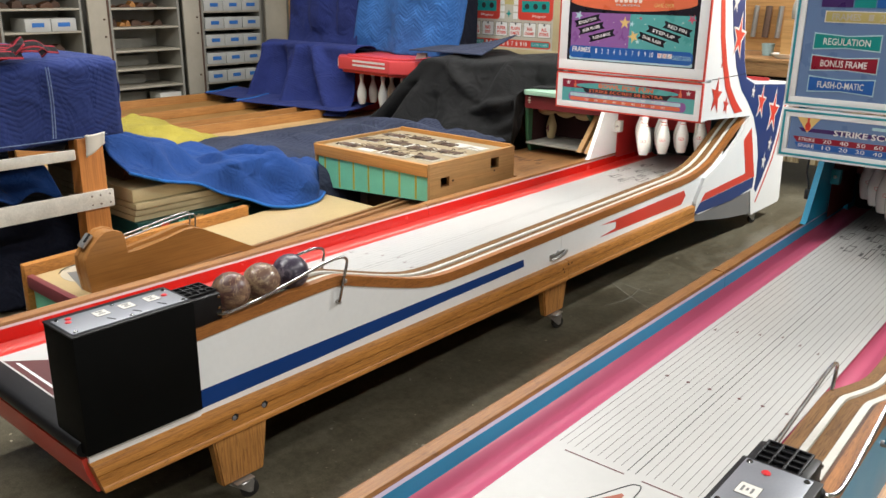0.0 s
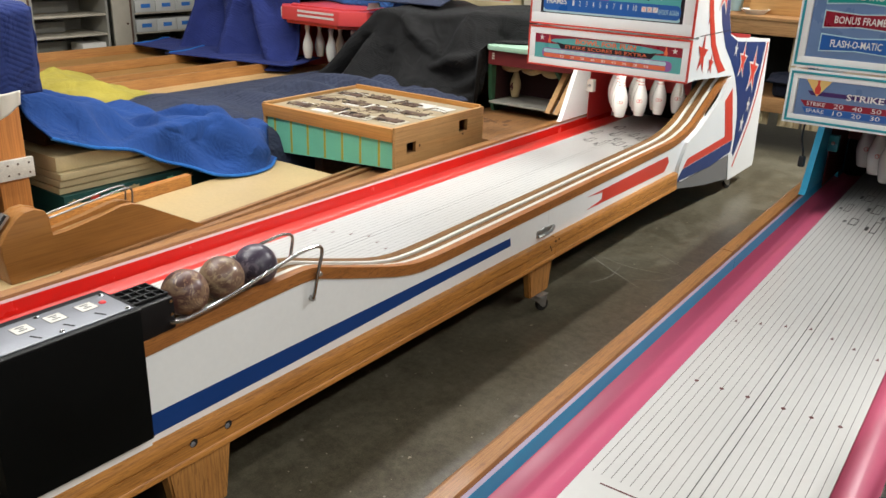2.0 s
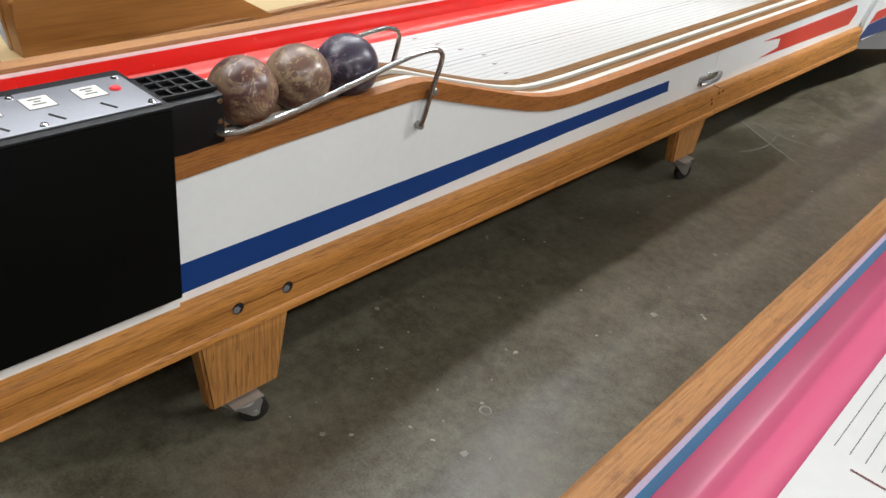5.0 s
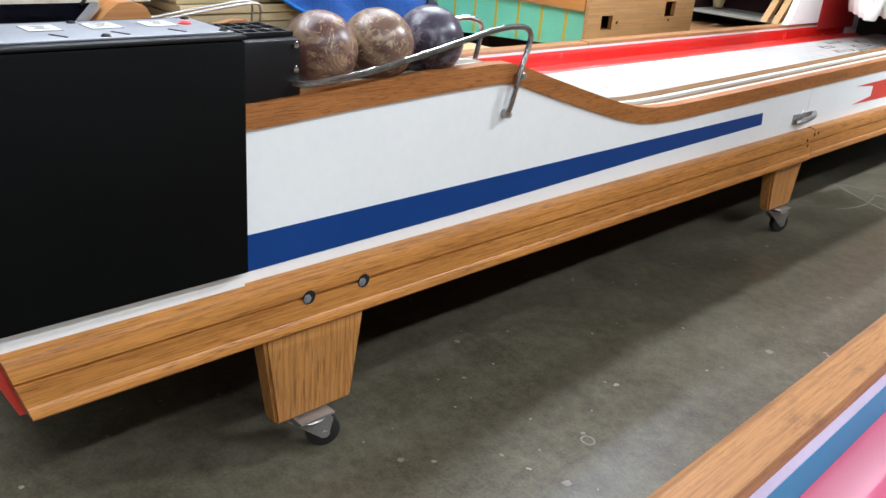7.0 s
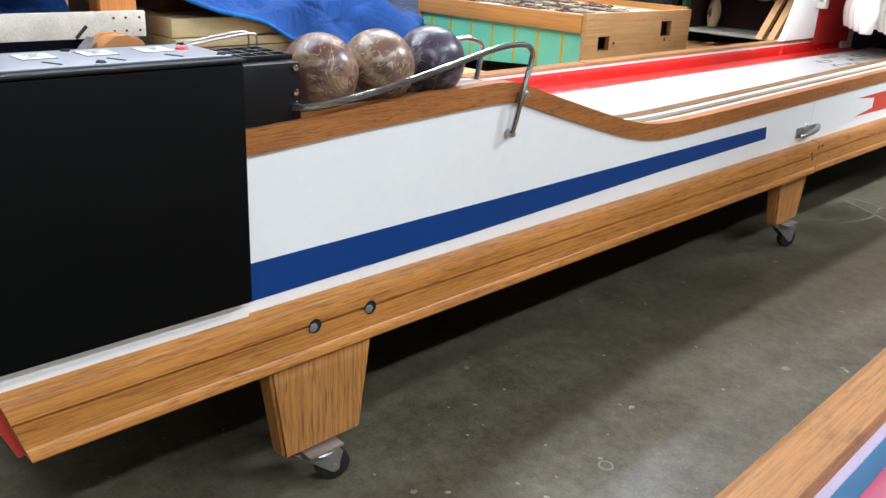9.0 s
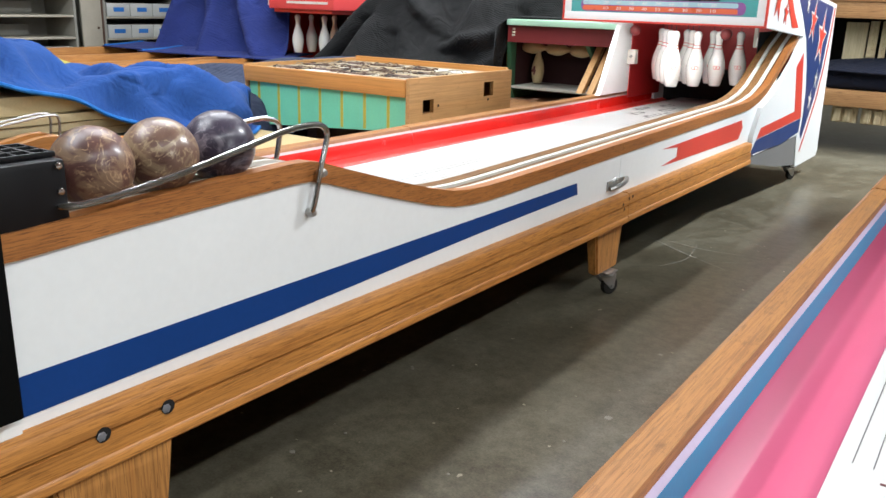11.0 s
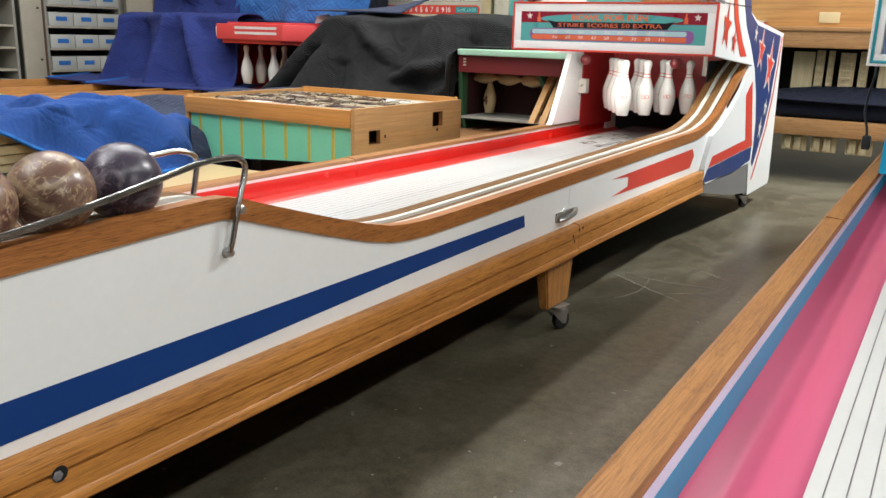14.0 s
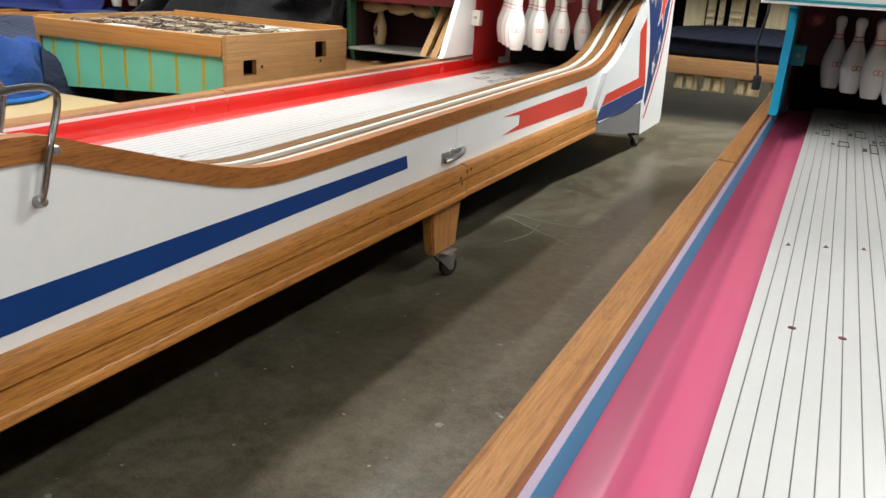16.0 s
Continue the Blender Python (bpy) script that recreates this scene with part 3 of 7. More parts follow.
for pts, w in (([(-0.21, 3.71), (-0.02, 3.58), (0.18, 3.46)], 0.0022), ([(-0.011, 3.36), (0.03, 3.50), (0.0, 3.70)], 0.0014), ([(-0.13, 3.70), (0.05, 3.66), (0.24, 3.69)], 0.0012), ([(-0.16, 2.17), (-0.175, 2.185)], 0.004),
               ([(0.10, 3.52), (0.22, 3.60), (0.27, 3.74)], 0.0010), ([(0.08, 3.92), (0.26, 3.80)], 0.0012)):
    part("scratch", floor_line(pts, w), M["scuff"], FLOOR, smooth=0)
rnd = random.Random(41)
for x, y, r in ((0.392, 2.339, 0.006), (0.314, 1.548, 0.010), (0.246, 1.678, 0.005), (0.313, 2.241, 0.009), (-0.115, 1.726, 0.007), (0.108, 1.38, 0.006), (0.169, 1.849, 0.004), (0.283, 2.093, 0.004), (0.274, 2.636, 0.008), (-0.083, 1.845, 0.004), (0.20, 1.52, 0.004), (0.23, 1.58, 0.003), (0.36, 1.42, 0.004), (0.05, 1.60, 0.003)):
    o = [(x + r * rnd.uniform(0.6, 1.2) * math.cos(a * math.pi / 5), y + r * rnd.uniform(0.5, 1.1) * math.sin(a * math.pi / 5)) for a in range(10)]
    part("paint_fleck", prism(o, "z", 0.0, 0.0006), M["scuff"], FLOOR, smooth=0)
ring_pts = [(0.265 + 0.012 * math.cos(a * math.pi / 8), 1.666 + 0.011 * math.sin(a * math.pi / 8), 0.0004) for a in range(17)]
part("ring_mark", tube(ring_pts, 0.0022, 5), M["scuff"], FLOOR)


def strip_light(x, y, power, length=2.4):
    """An unseen two-tube fluorescent fitting added below the ceiling, its length along y."""
    root = thing("strip_light", (x, y, 3.5), "unseen white twin-tube strip light added below the ceiling", "ceiling light", "strip lights")
    part("housing", box(x - 0.12, x + 0.12, y - length / 2, y + length / 2, 3.50, 3.56, 0.01), M["white"], root)
    for dy in (-length / 2 + 0.25, length / 2 - 0.25):
        part("hanger", tube([(x, y + dy, 3.56), (x, y + dy, 4.2)], 0.006, 8), M["zinc"], root)
    lamp = bpy.data.lights.new("tube_lamp", "AREA")
    lamp.shape, lamp.size, lamp.size_y, lamp.energy, lamp.color = "RECTANGLE", 0.22, length, power, (1.0, 0.985, 0.96)
    ob = new("tube_lamp", lamp)
    ob.location = (x, y, 3.47)


for lx, ly, p in LIGHTS:
    strip_light(lx, ly, p)


# ---- ball bowling machines ----
PIN = [(0.0, 0.0), (0.024, 0.0), (0.027, 0.004), (0.033, 0.03), (0.0385, 0.06), (0.040, 0.083), (0.0375, 0.11), (0.029, 0.14), (0.020, 0.165),
       (0.0155, 0.183), (0.0145, 0.198), (0.0165, 0.214), (0.0195, 0.227), (0.0190, 0.238), (0.014, 0.247), (0.006, 0.2505), (0.0, 0.251)]


def hung_pin(x, y, z, scale=1.0, material=None, stripes=True, logo="rings", group="hung pins", k=0):
    root = thing("bowling_pin", (x, y, z), "white plastic bowling pin with red neck rings hung under the hood" if stripes else "aged cream bowling pin hung under the hood", "bowling pin", group)
    mt = material or M["pin"]
    part("pin_body", lathe([(r * scale, h * scale) for r, h in PIN], (x, y, z), "z", 28), mt, root, smooth=60)
    if stripes:
        for h in (0.172, 0.187):
            r = interp([(b, a) for a, b in PIN if b > 0], h) + 0.0006
            part("neck_ring", lathe([(r + 0.0002, h - 0.0016), (r + 0.0004, h), (r, h + 0.0016)], (x, y, z), "z", 20), M["red_art"], root)
        if logo == "rings":
            for dx in (-0.0062, 0.0062):
                bm = bmesh.new()
                rows = []
                for a in range(17):
                    t = 2 * math.pi * a / 16
                    row = []
                    for rr in (0.0072, 0.0092):
                        px, pz = dx + rr * math.cos(t), 0.086 + rr * math.sin(t)
                        R = interp([(b, a_) for a_, b in PIN if b > 0], pz) + 0.0006
                        row.append(Vector((x + px + 0.012, y - math.sqrt(max(R * R - (px + 0.012) ** 2, 0)), z + pz)))
                    rows.append(row)
                part("ring_mark", ribbon(rows, bm, closed=False), M["red_art"], root)
    part("hanger_cord", tube([(x, y, z + 0.25 * scale), (x, y, z + 0.25 * scale + 0.06)], 0.0015, 6), M["ink"], root)
    return root


def caster(root, x, y, top, swing=0.6):
    """A swivel caster under a leg: top plate, forked body, tyre and axle."""
    c, s = math.cos(swing), math.sin(swing)
    r = 0.0285
    part("caster_plate", box(x - 0.032, x + 0.032, y - 0.032, y + 0.032, top - 0.004, top, 0.001), M["zinc"], root)
    part("caster_swivel", lathe([(0.0, 0.0), (0.028, 0.0), (0.032, -0.005), (0.028, -0.012), (0.0, -0.013)], (x, y, top - 0.004), "z", 18), M["zinc"], root)
    ax = Vector((x + 0.026 * c, y + 0.026 * s, r))
    side = Vector((-s, c, 0))
    for k in (-1, 1):
        bm = bmesh.new()
        rows = []
        for d in (0.0125, 0.0150):
            o = side * k * d
            tip = [ax + Vector((0.0095 * c * math.cos(a), 0.0095 * s * math.cos(a), 0.0095 * math.sin(a))) + o for a in (0.35, -0.15, -0.65, -1.15, -1.65, -2.15)]
            rows.append([Vector((x - 0.036 * c, y - 0.036 * s, top - 0.008)) + o, Vector((x + 0.034 * c, y + 0.034 * s, top - 0.008)) + o,
                         Vector((x + 0.040 * c, y + 0.040 * s, top - 0.016)) + o] + tip)
        part("caster_fork", ribbon(rows, bm), M["zinc"], root)
    bm = bmesh.new()
    rows = []
    for k in range(25):
        a = 2 * math.pi * k / 24
        row = []
        for rr, w in ((0.006, -0.011), (0.022, -0.011), (0.0275, -0.008), (0.0285, 0.0), (0.0275, 0.008), (0.022, 0.011), (0.006, 0.011)):
            row.append(ax + side * w + Vector((c, s, 0)) * rr * math.cos(a) + Vector((0, 0, rr * math.sin(a))))
        rows.append(row)
    part("caster_wheel", ribbon(rows, bm, closed=False), M["rubber"], root)
    part("axle", tube([ax - side * 0.017, ax + side * 0.017], 0.005, 10), M["zinc"], root)


def leg(root, x0, x1, y0, y1, b0, b1, top, bottom, swing, cx_, cy_):
    """A board leg, wider at the top, with a caster."""
    bm = bmesh.new()
    b = bmesh.new()
    hi = [(x0, y0, top), (x1, y0, top), (x1, y1, top), (x0, y1, top)]
    lo = [(x0 + 0.006, b0, bottom), (x1, b0, bottom), (x1, b1, bottom), (x0 + 0.006, b1, bottom)]
    ribbon([lo, hi], b)
    bmesh.ops.bevel(b, geom=b.edges[:], offset=0.005, segments=2, affect="EDGES")
    merge(bm, b)
    lg = part("leg", bm, M["oak_z"], root)
    caster(root, cx_, cy_, bottom, swing)
    return lg


def machine(cx, yf, yt, yh, k):
    """A long ball bowler along y: lane middle cx, front end yf, arrow marks about yt, head front yh, k its colours and words."""
    X = lambda d: cx + d
    XT = lambda d: cx + d + k.get("shift", 0.0)
    root = thing("bowling_machine", (cx, yf, 0), k["label"], "bowling machine", "long bowling machines")
    LZ, H = 0.374, 0.219
    seam, end = k["seam"], yh + 0.10
    lane_end = yh + 1.1
    # deck
    deck = part("lane_deck", box(X(-H), X(H), yf + 0.04, lane_end, LZ - 0.03, LZ), M["white_lane"], root, smooth=0)
    # black slab carries the dark below the deck in its colour
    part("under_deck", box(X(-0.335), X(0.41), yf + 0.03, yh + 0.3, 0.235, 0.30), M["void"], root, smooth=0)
    lw = k["line_w"]
    y_lines = yt - 1.05
    for sgn in (-1, 1):
        x = X(sgn * 0.0105)
        part("lane_line", box(x - lw * 0.75, x + lw * 0.75, y_lines + 0.02, lane_end - 0.3, LZ, LZ + 0.0004), M["line_k"] if k["b"] else M["line_b"], deck, smooth=0)
        for i in range(1, 10):
            x = X(sgn * (0.0106 + 0.0212 * i))
            part("lane_line", box(x - lw / 2, x + lw / 2, y_lines + 0.03, lane_end - 0.25, LZ, LZ + 0.0004), k["line"], deck, smooth=0)
    for i in range(7):
        d = (i - 3) * 0.0635
        y = yt - abs(i - 3) * 0.0285
        part("arrow_mark", prism([(X(d) - 0.0042, y - 0.009), (X(d) + 0.0042, y - 0.009), (X(d), y + 0.011)], "z", LZ, LZ + 0.0006), M["mark"], deck, smooth=0)
    for d in (-0.16, -0.096, -0.032, 0.053, 0.117, 0.181):
        part("dot_mark", lathe([(0, 0.0006), (0.0056, 0.0006), (0.0056, 0.0)], (X(d), yt - 0.508, LZ), "z", 12), M["mark"], deck, smooth=0)
    # foul line and front label
    for a, b in ((-0.17, -0.01), (0.035, 0.20)):
        part("foul_line", box(X(a), X(b), y_lines, y_lines + 0.004, LZ, LZ + 0.0006), M["mark"], deck, smooth=0)
    if k["b"]:
        tip = curve_pts([(X(-0.10), y_lines - 0.225, LZ), (X(-0.035), y_lines - 0.155, LZ), (X(0.015), y_lines - 0.045, LZ), (X(0.032), y_lines - 0.020, LZ), (X(0.050), y_lines - 0.040, LZ), (X(0.055), y_lines - 0.225, LZ)], 6)
        part("emblem_edge", tube(tip, 0.0016, 6), M["ink"], deck)
        part("emblem", prism([(X(-0.085), y_lines - 0.225), (X(0.030), y_lines - 0.225), (X(0.032), y_lines - 0.075), (X(0.024), y_lines - 0.070), (X(-0.022), y_lines - 0.150)], "z", LZ, LZ + 0.0005), M["emblem"], deck, smooth=0)
    lab = yf + 0.055
    part("front_label", prism([(X(-0.18), lab), (X(0.2), lab), (X(0.2), lab + 0.13), (X(-0.06), lab + 0.13)], "z", LZ, LZ + 0.0005), M["mark"], deck, smooth=0)
    part("label_band", prism([(X(-0.14), lab + 0.018), (X(0.2), lab + 0.018), (X(0.2), lab + 0.026), (X(-0.132), lab + 0.026)], "z", LZ + 0.0005, LZ + 0.001), M["white"], deck, smooth=0)
    for i in range(4):
        a = -0.03 + i * 0.045
        part("label_bar", box(X(a), X(a + 0.034), lab + 0.07, lab + 0.088, LZ + 0.0005, LZ + 0.001), M["white"], deck, smooth=0)
        part("label_bar", box(X(a + 0.01), X(a + 0.04), lab + 0.10, lab + 0.112, LZ + 0.0005, LZ + 0.001), M["white"], deck, smooth=0)
    # pin-spot outlines printed near the pins
    for i, (d, dy, w, l) in enumerate(((-0.12, 0.18, 0.03, 0.09), (-0.03, 0.12, 0.02, 0.16), (0.04, 0.2, 0.03, 0.1), (0.12, 0.17, 0.03, 0.09), (-0.17, 0.36, 0.02, 0.12), (-0.07, 0.4, 0.03, 0.14),
                                       (0.02, 0.46, 0.02, 0.1), (0.09, 0.4, 0.03, 0.13), (0.16, 0.34, 0.02, 0.12), (-0.13, 0.58, 0.03, 0.1), (0.12, 0.6, 0.03, 0.1), (0.0, 0.3, 0.02, 0.06))):
        y = yh + dy
        bm = tube([(X(d), y, LZ + 0.0002), (X(d + w), y, LZ + 0.0002), (X(d + w), y + l, LZ + 0.0002), (X(d), y + l, LZ + 0.0002), (X(d), y, LZ + 0.0002)], 0.0015, 4)
        part("spot_outline", bm, M["line_k"], deck, smooth=0)
        part("spot_bar", box(X(d - 0.022), X(d - 0.010), y + 0.02, y + 0.045 + 0.03 * (i % 2), LZ, LZ + 0.0005), M["line_k"], deck, smooth=0)
    # left rail, its painted inner face and the two gutters
    rail_segs = [(yf - 0.02, seam, 0.0), (seam + 0.002, yh + 0.95, 0.0015)]
    for a, b, dz in rail_segs:
        part("side_rail", prism([(X(-0.382), 0.20), (X(-0.3385), 0.20), (X(-0.3385), 0.419 + dz), (X(-0.343), 0.4275 + dz), (X(-0.379), 0.430 + dz), (X(-0.387), 0.425 + dz), (X(-0.388), 0.41 + dz)], "y", a, b), k["rail"], root)
        part("rail_edge", prism([(X(-0.3383), 0.39), (X(-0.3326), 0.39), (X(-0.3324), 0.4122), (X(-0.3383), 0.4185)], "y", a, b), k["edge"], root, smooth=0)
        part("rail_face", prism([(X(-0.3383), 0.325), (X(-0.3318), 0.325), (X(-0.3318), 0.4112), (X(-0.3322), 0.4116), (X(-0.3383), 0.389)], "y", a, b), k["inner"], root, smooth=0)
    g = [(-0.3314, 0.3680), (-0.3260, 0.3640), (-0.2980, 0.3530), (-0.2940, 0.3515), (-0.2600, 0.3525), (-0.2560, 0.3530), (-0.2250, 0.3600), (-0.2205, 0.3640), (-0.2195, 0.3715), (-0.2195, 0.29), (-0.3314, 0.29)]
    part("gutter", prism([(X(d), z) for d, z in g], "y", yf - 0.01, lane_end), k["gutter"], root, smooth=40)
    g = [(-min(abs(d), 0.306 + k.get("shift", 0.0)), z) for d, z in g]
    part("gutter", prism([(X(-d), z) for d, z in g[::-1]], "y", yf - 0.01, lane_end), k["gutter"], root, smooth=40)
    # ball-return track on the other side
    y0 = yf + 0.314
    head = end
    TOP = [(yf - 0.1, 0.572), (yf + 0.34, 0.570), (yf + 0.50, 0.579), (yf + 0.68, 0.586), (yf + 0.79, 0.5895), (yf + 0.83, 0.588), (yf + 0.865, 0.580), (yf + 0.92, 0.562), (yf + 1.05, 0.522), (yf + 1.17, 0.487),
           (yf + 1.25, 0.469), (yf + 1.31, 0.462), (yf + 1.38, 0.459), (yf + 1.48, 0.459), (yf + 2.0, 0.467), (yh - 0.05, 0.487), (yh + 0.04, 0.490), (yh + 0.12, 0.498), (yh + 0.22, 0.515), (yh + 0.32, 0.545), (yh + 0.45, 0.61), (yh + 0.62, 0.70), (yh + 0.86, 0.80)]
    ys = sorted({y0, yh + 0.80} | {t for t, _ in TOP if y0 < t < yh + 0.80} | {yf + 0.34 + 0.02 * i for i in range(60)} | {yh + 0.03 * i for i in range(26)})
    ysl = [y for y in ys if y <= seam] + [seam]
    ysr = [seam + 0.0015] + [y for y in ys if y > seam + 0.002]

    def run(yy, d0, d1, up, dn):
        return ribbon([[Vector((XT(d0), y, interp(TOP, y) + dn)), Vector((XT(d1), y, interp(TOP, y) + dn)), Vector((XT(d1), y, interp(TOP, y) + up)), Vector((XT(d0), y, interp(TOP, y) + up))] for y in yy])
    for yy in (ysl, ysr):
        part("cap", run(yy, 0.408, 0.4345, 0.0, -0.034), M["oak_cap"], root)
        part("track_board", run(yy, 0.300, 0.330, -0.008, -0.16), M["track_wood"], root)
        part("track_ridge", run(yy, 0.331, 0.345, -0.009, -0.04), M["offwhite"], root)
        part("track_floor", run(yy, 0.346, 0.382, -0.0155, -0.05), M["track_wood"], root)
        part("track_ridge", run(yy, 0.383, 0.3985, -0.006, -0.04), M["offwhite"], root)
        part("track_edge", run(yy, 0.399, 0.408, -0.009, -0.05), M["oak_dark"], root)
        # outer panel under the cap
        bm = ribbon([[Vector((XT(0.414), y, 0.30)), Vector((XT(0.43), y, 0.30)), Vector((XT(0.43), y, interp(TOP, y) - 0.034)), Vector((XT(0.414), y, interp(TOP, y) - 0.034))] for y in yy if y <= yh + 0.45])
        part("side_panel", bm, k["panel"], root)
    part("side_panel", box(XT(0.414), XT(0.43), yf + 0.005, y0, 0.30, 0.56), k["panel"], root, smooth=0)
    # lower rail with a routed groove, its front end cut aslant
    xo = XT(0.455)
    prof = [(XT(0.425), 0.227), (xo - 0.001, 0.227), (xo + 0.0035, 0.2315), (xo + 0.0035, 0.2425), (xo + 0.0015, 0.2460), (xo, 0.2475), (xo, 0.2785), (xo - 0.008, 0.2797), (xo - 0.008, 0.2822), (xo, 0.2834), (xo, 0.309), (xo - 0.003, 0.3145), (xo - 0.009, 0.317), (XT(0.425), 0.3175)]
    for a, b, dz, slant in ((yf - 0.008, seam + 0.03, 0, True), (seam + 0.032, end, 0.002, False)):
        rows = [[Vector((px, a + ((0.323 - pz) * 0.28 if slant else 0), pz + dz)) for px, pz in prof], [Vector((px, b, pz + dz)) for px, pz in prof]]
        bm = ribbon(rows)
        bm.normal_update()
        bmesh.ops.triangulate(bm, faces=[f for f in bm.faces if len(f.verts) > 4])
        part("lower_rail", bm, M["oak"], root)
    part("lower_rail", box(X(-0.378), X(-0.32), yf, end, 0.16, 0.199), M["oak"], root)
    part("skirt_strip", box(XT(0.4305), XT(0.4385), yf - 0.004, yf + 0.314, 0.3178, 0.3435), M["white"], root, smooth=0)
    # front apron
    prof = [(yf - 0.003, 0.330), (yf - 0.016, 0.335), (yf - 0.024, 0.345), (yf - 0.026, 0.356), (yf - 0.023, 0.367), (yf - 0.016, 0.3735), (yf - 0.005, 0.3765), (yf + 0.040, 0.3775), (yf + 0.048, 0.3760), (yf + 0.050, 0.33)]
    part("front_pad", prism([(y, z) for y, z in prof], "x", X(-0.375), XT(0.425)), M["black_gloss"], root, smooth=50)
    prof = [(yf + 0.012, 0.224), (yf - 0.010, 0.285), (yf - 0.018, 0.329), (yf - 0.004, 0.3295), (yf + 0.010, 0.285), (yf + 0.024, 0.224)]
    part("front_trim", prism(prof, "x", X(-0.378), XT(0.428)), M["red_art"], root)
    # bolts in the lower rail
    for y in (yf + 0.512, yf + 0.410):
        b = part("bolt_hole", lathe([(0.0, 0.0), (0.0105, 0.0), (0.0112, 0.0012), (0.0, 0.0014)], (xo - 0.0006, y, 0.280), "x", 20), M["void"], root)
        part("bolt_head", lathe([(0.0, 0.0024), (0.0056, 0.0022), (0.0074, 0.0014), (0.0074, 0.0)], (xo, y - 0.0032, 0.2785), "x", 6), M["steel_plate"], b)
    # latch
    ly = seam - 0.03
    lt = part("latch", lathe([(0.0, 0.006), (0.012, 0.006), (0.018, 0.004), (0.021, 0.0)], (XT(0.431), ly, 0.352), "x", 20), M["zinc"], root, "chrome draw latch")
    part("latch_plate", box(XT(0.430), XT(0.4345), ly - 0.055, ly + 0.06, 0.338, 0.366, 0.0018), M["zinc"], lt)
    part("latch_lever", tube(curve_pts([(XT(0.438), ly - 0.048, 0.345), (XT(0.452), ly - 0.02, 0.352), (XT(0.454), ly + 0.02, 0.358), (XT(0.441), ly + 0.058, 0.362)], 5), 0.007, 10), M["zinc"], lt)
    for dy, dz in ((-0.01, 0.0), (0.03, 0.012), (0.055, 0.014), (0.0, -0.016)):
        part("peg_hole", lathe([(0, 0.0007), (0.005, 0.0007), (0.005, 0)], (xo, ly + 0.03 + dy, 0.29 + dz), "x", 10), M["void"], root)
    # legs
    leg(root, XT(0.407), XT(0.447), yf + 0.338, yf + 0.525, yf + 0.360, yf + 0.503, 0.232, 0.070, 1.2, XT(0.434), yf + 0.424)
    leg(root, XT(0.386), XT(0.422), seam - 0.108, seam + 0.084, seam - 0.079, seam + 0.058, 0.238, 0.080, 1.2, XT(0.411), seam - 0.006)
    leg(root, X(-0.34), X(-0.25), yf + 0.325, yf + 0.523, yf + 0.358, yf + 0.50, 0.232, 0.074, 0.3, X(-0.30), yf + 0.43)
    leg(root, X(-0.34), X(-0.25), seam - 0.205, seam - 0.01, seam - 0.14, seam - 0.012, 0.238, 0.078, 2.0, X(-0.30), seam - 0.06)
    # ball-rack rods
    f = [(0.405, yf + 0.392, 0.590), (0.428, yf + 0.398, 0.590), (0.441, yf + 0.42, 0.590), (0.444, yf + 0.475, 0.595), (0.444, yf + 0.55, 0.605), (0.444, yf + 0.66, 0.625), (0.444, yf + 0.77, 0.646), (0.444, yf + 0.83, 0.649), (0.444, yf + 0.855, 0.640), (0.444, yf + 0.857, 0.620), (0.444, yf + 0.842, 0.575), (0.443, yf + 0.828, 0.52), (0.441, yf + 0.822, 0.505)]
    rod = part("ball_rod", tube(curve_pts([(XT(a), b, c) for a, b, c in f], 4), 0.0048, 10), M["rod"], root, "chrome ball-rack rod")
    part("rod_foot", lathe([(0.0, 0.012), (0.008, 0.011), (0.013, 0.004), (0.013, -0.02)], (XT(0.416), yf + 0.393, 0.590), "x", 14), M["black_gloss"], rod)
    for c in ((XT(0.434), yf + 0.826, 0.503), (XT(0.437), yf + 0.850, 0.567)):
        part("rod_foot", lathe([(0.0, 0.012), (0.005, 0.011), (0.0075, 0.006), (0.0075, -0.005)], c, "x", 14), M["zinc"], rod)
    f = [(0.305, yf + 0.44, 0.60), (0.303, yf + 0.50, 0.603), (0.303, yf + 0.80, 0.640), (0.303, yf + 0.865, 0.640), (0.303, yf + 0.888, 0.625), (0.303, yf + 0.883, 0.59), (0.303, yf + 0.875, 0.56)]
    part("ball_rod", tube(curve_pts([(XT(a), b, c) for a, b, c in f], 4), 0.0046, 10), M["rod"], root, "chrome ball-rack rod")
    # coin box
    CT = 0.655
    XC = lambda d: XT(d) + k.get("box_shift", 0.0)
    b_in = k.get("box_in", 0.304)
    cb = part("coin_box", box(XC(b_in), XC(0.4535), yf - 0.012, yf + 0.312, 0.344, CT, 0.004), M["black"], root, "black textured coin box")
    part("box_lid", box(XC(b_in - 0.002), XC(0.4555), yf - 0.014, yf + 0.314, CT + 0.0005, CT + 0.006, 0.003), M["black_gloss"], cb)
    pl = part("coin_plate", box(XC(0.327), XC(0.441), yf - 0.004, yf + 0.304, CT + 0.0062, CT + 0.0088, 0.0012), M["steel_plate"], cb, "brushed steel coin plate")
    pz = CT + 0.0089
    for i in range(3):
        y = yf + 0.105 + i * 0.0685 - (0.035 if k["b"] else 0.0)
        part("slot", prism([(XC(0.404), y - 0.004), (XC(0.407), y - 0.007), (XC(0.431), y + 0.004), (XC(0.428), y + 0.007)], "z", pz, pz + 0.0006), M["void"], cb, smooth=0)
        fr = part("window_frame", box(XC(0.3475), XC(0.3855), y - 0.0195, y + 0.0185, pz, pz + 0.0005), M["grey_panel"], cb, smooth=0)
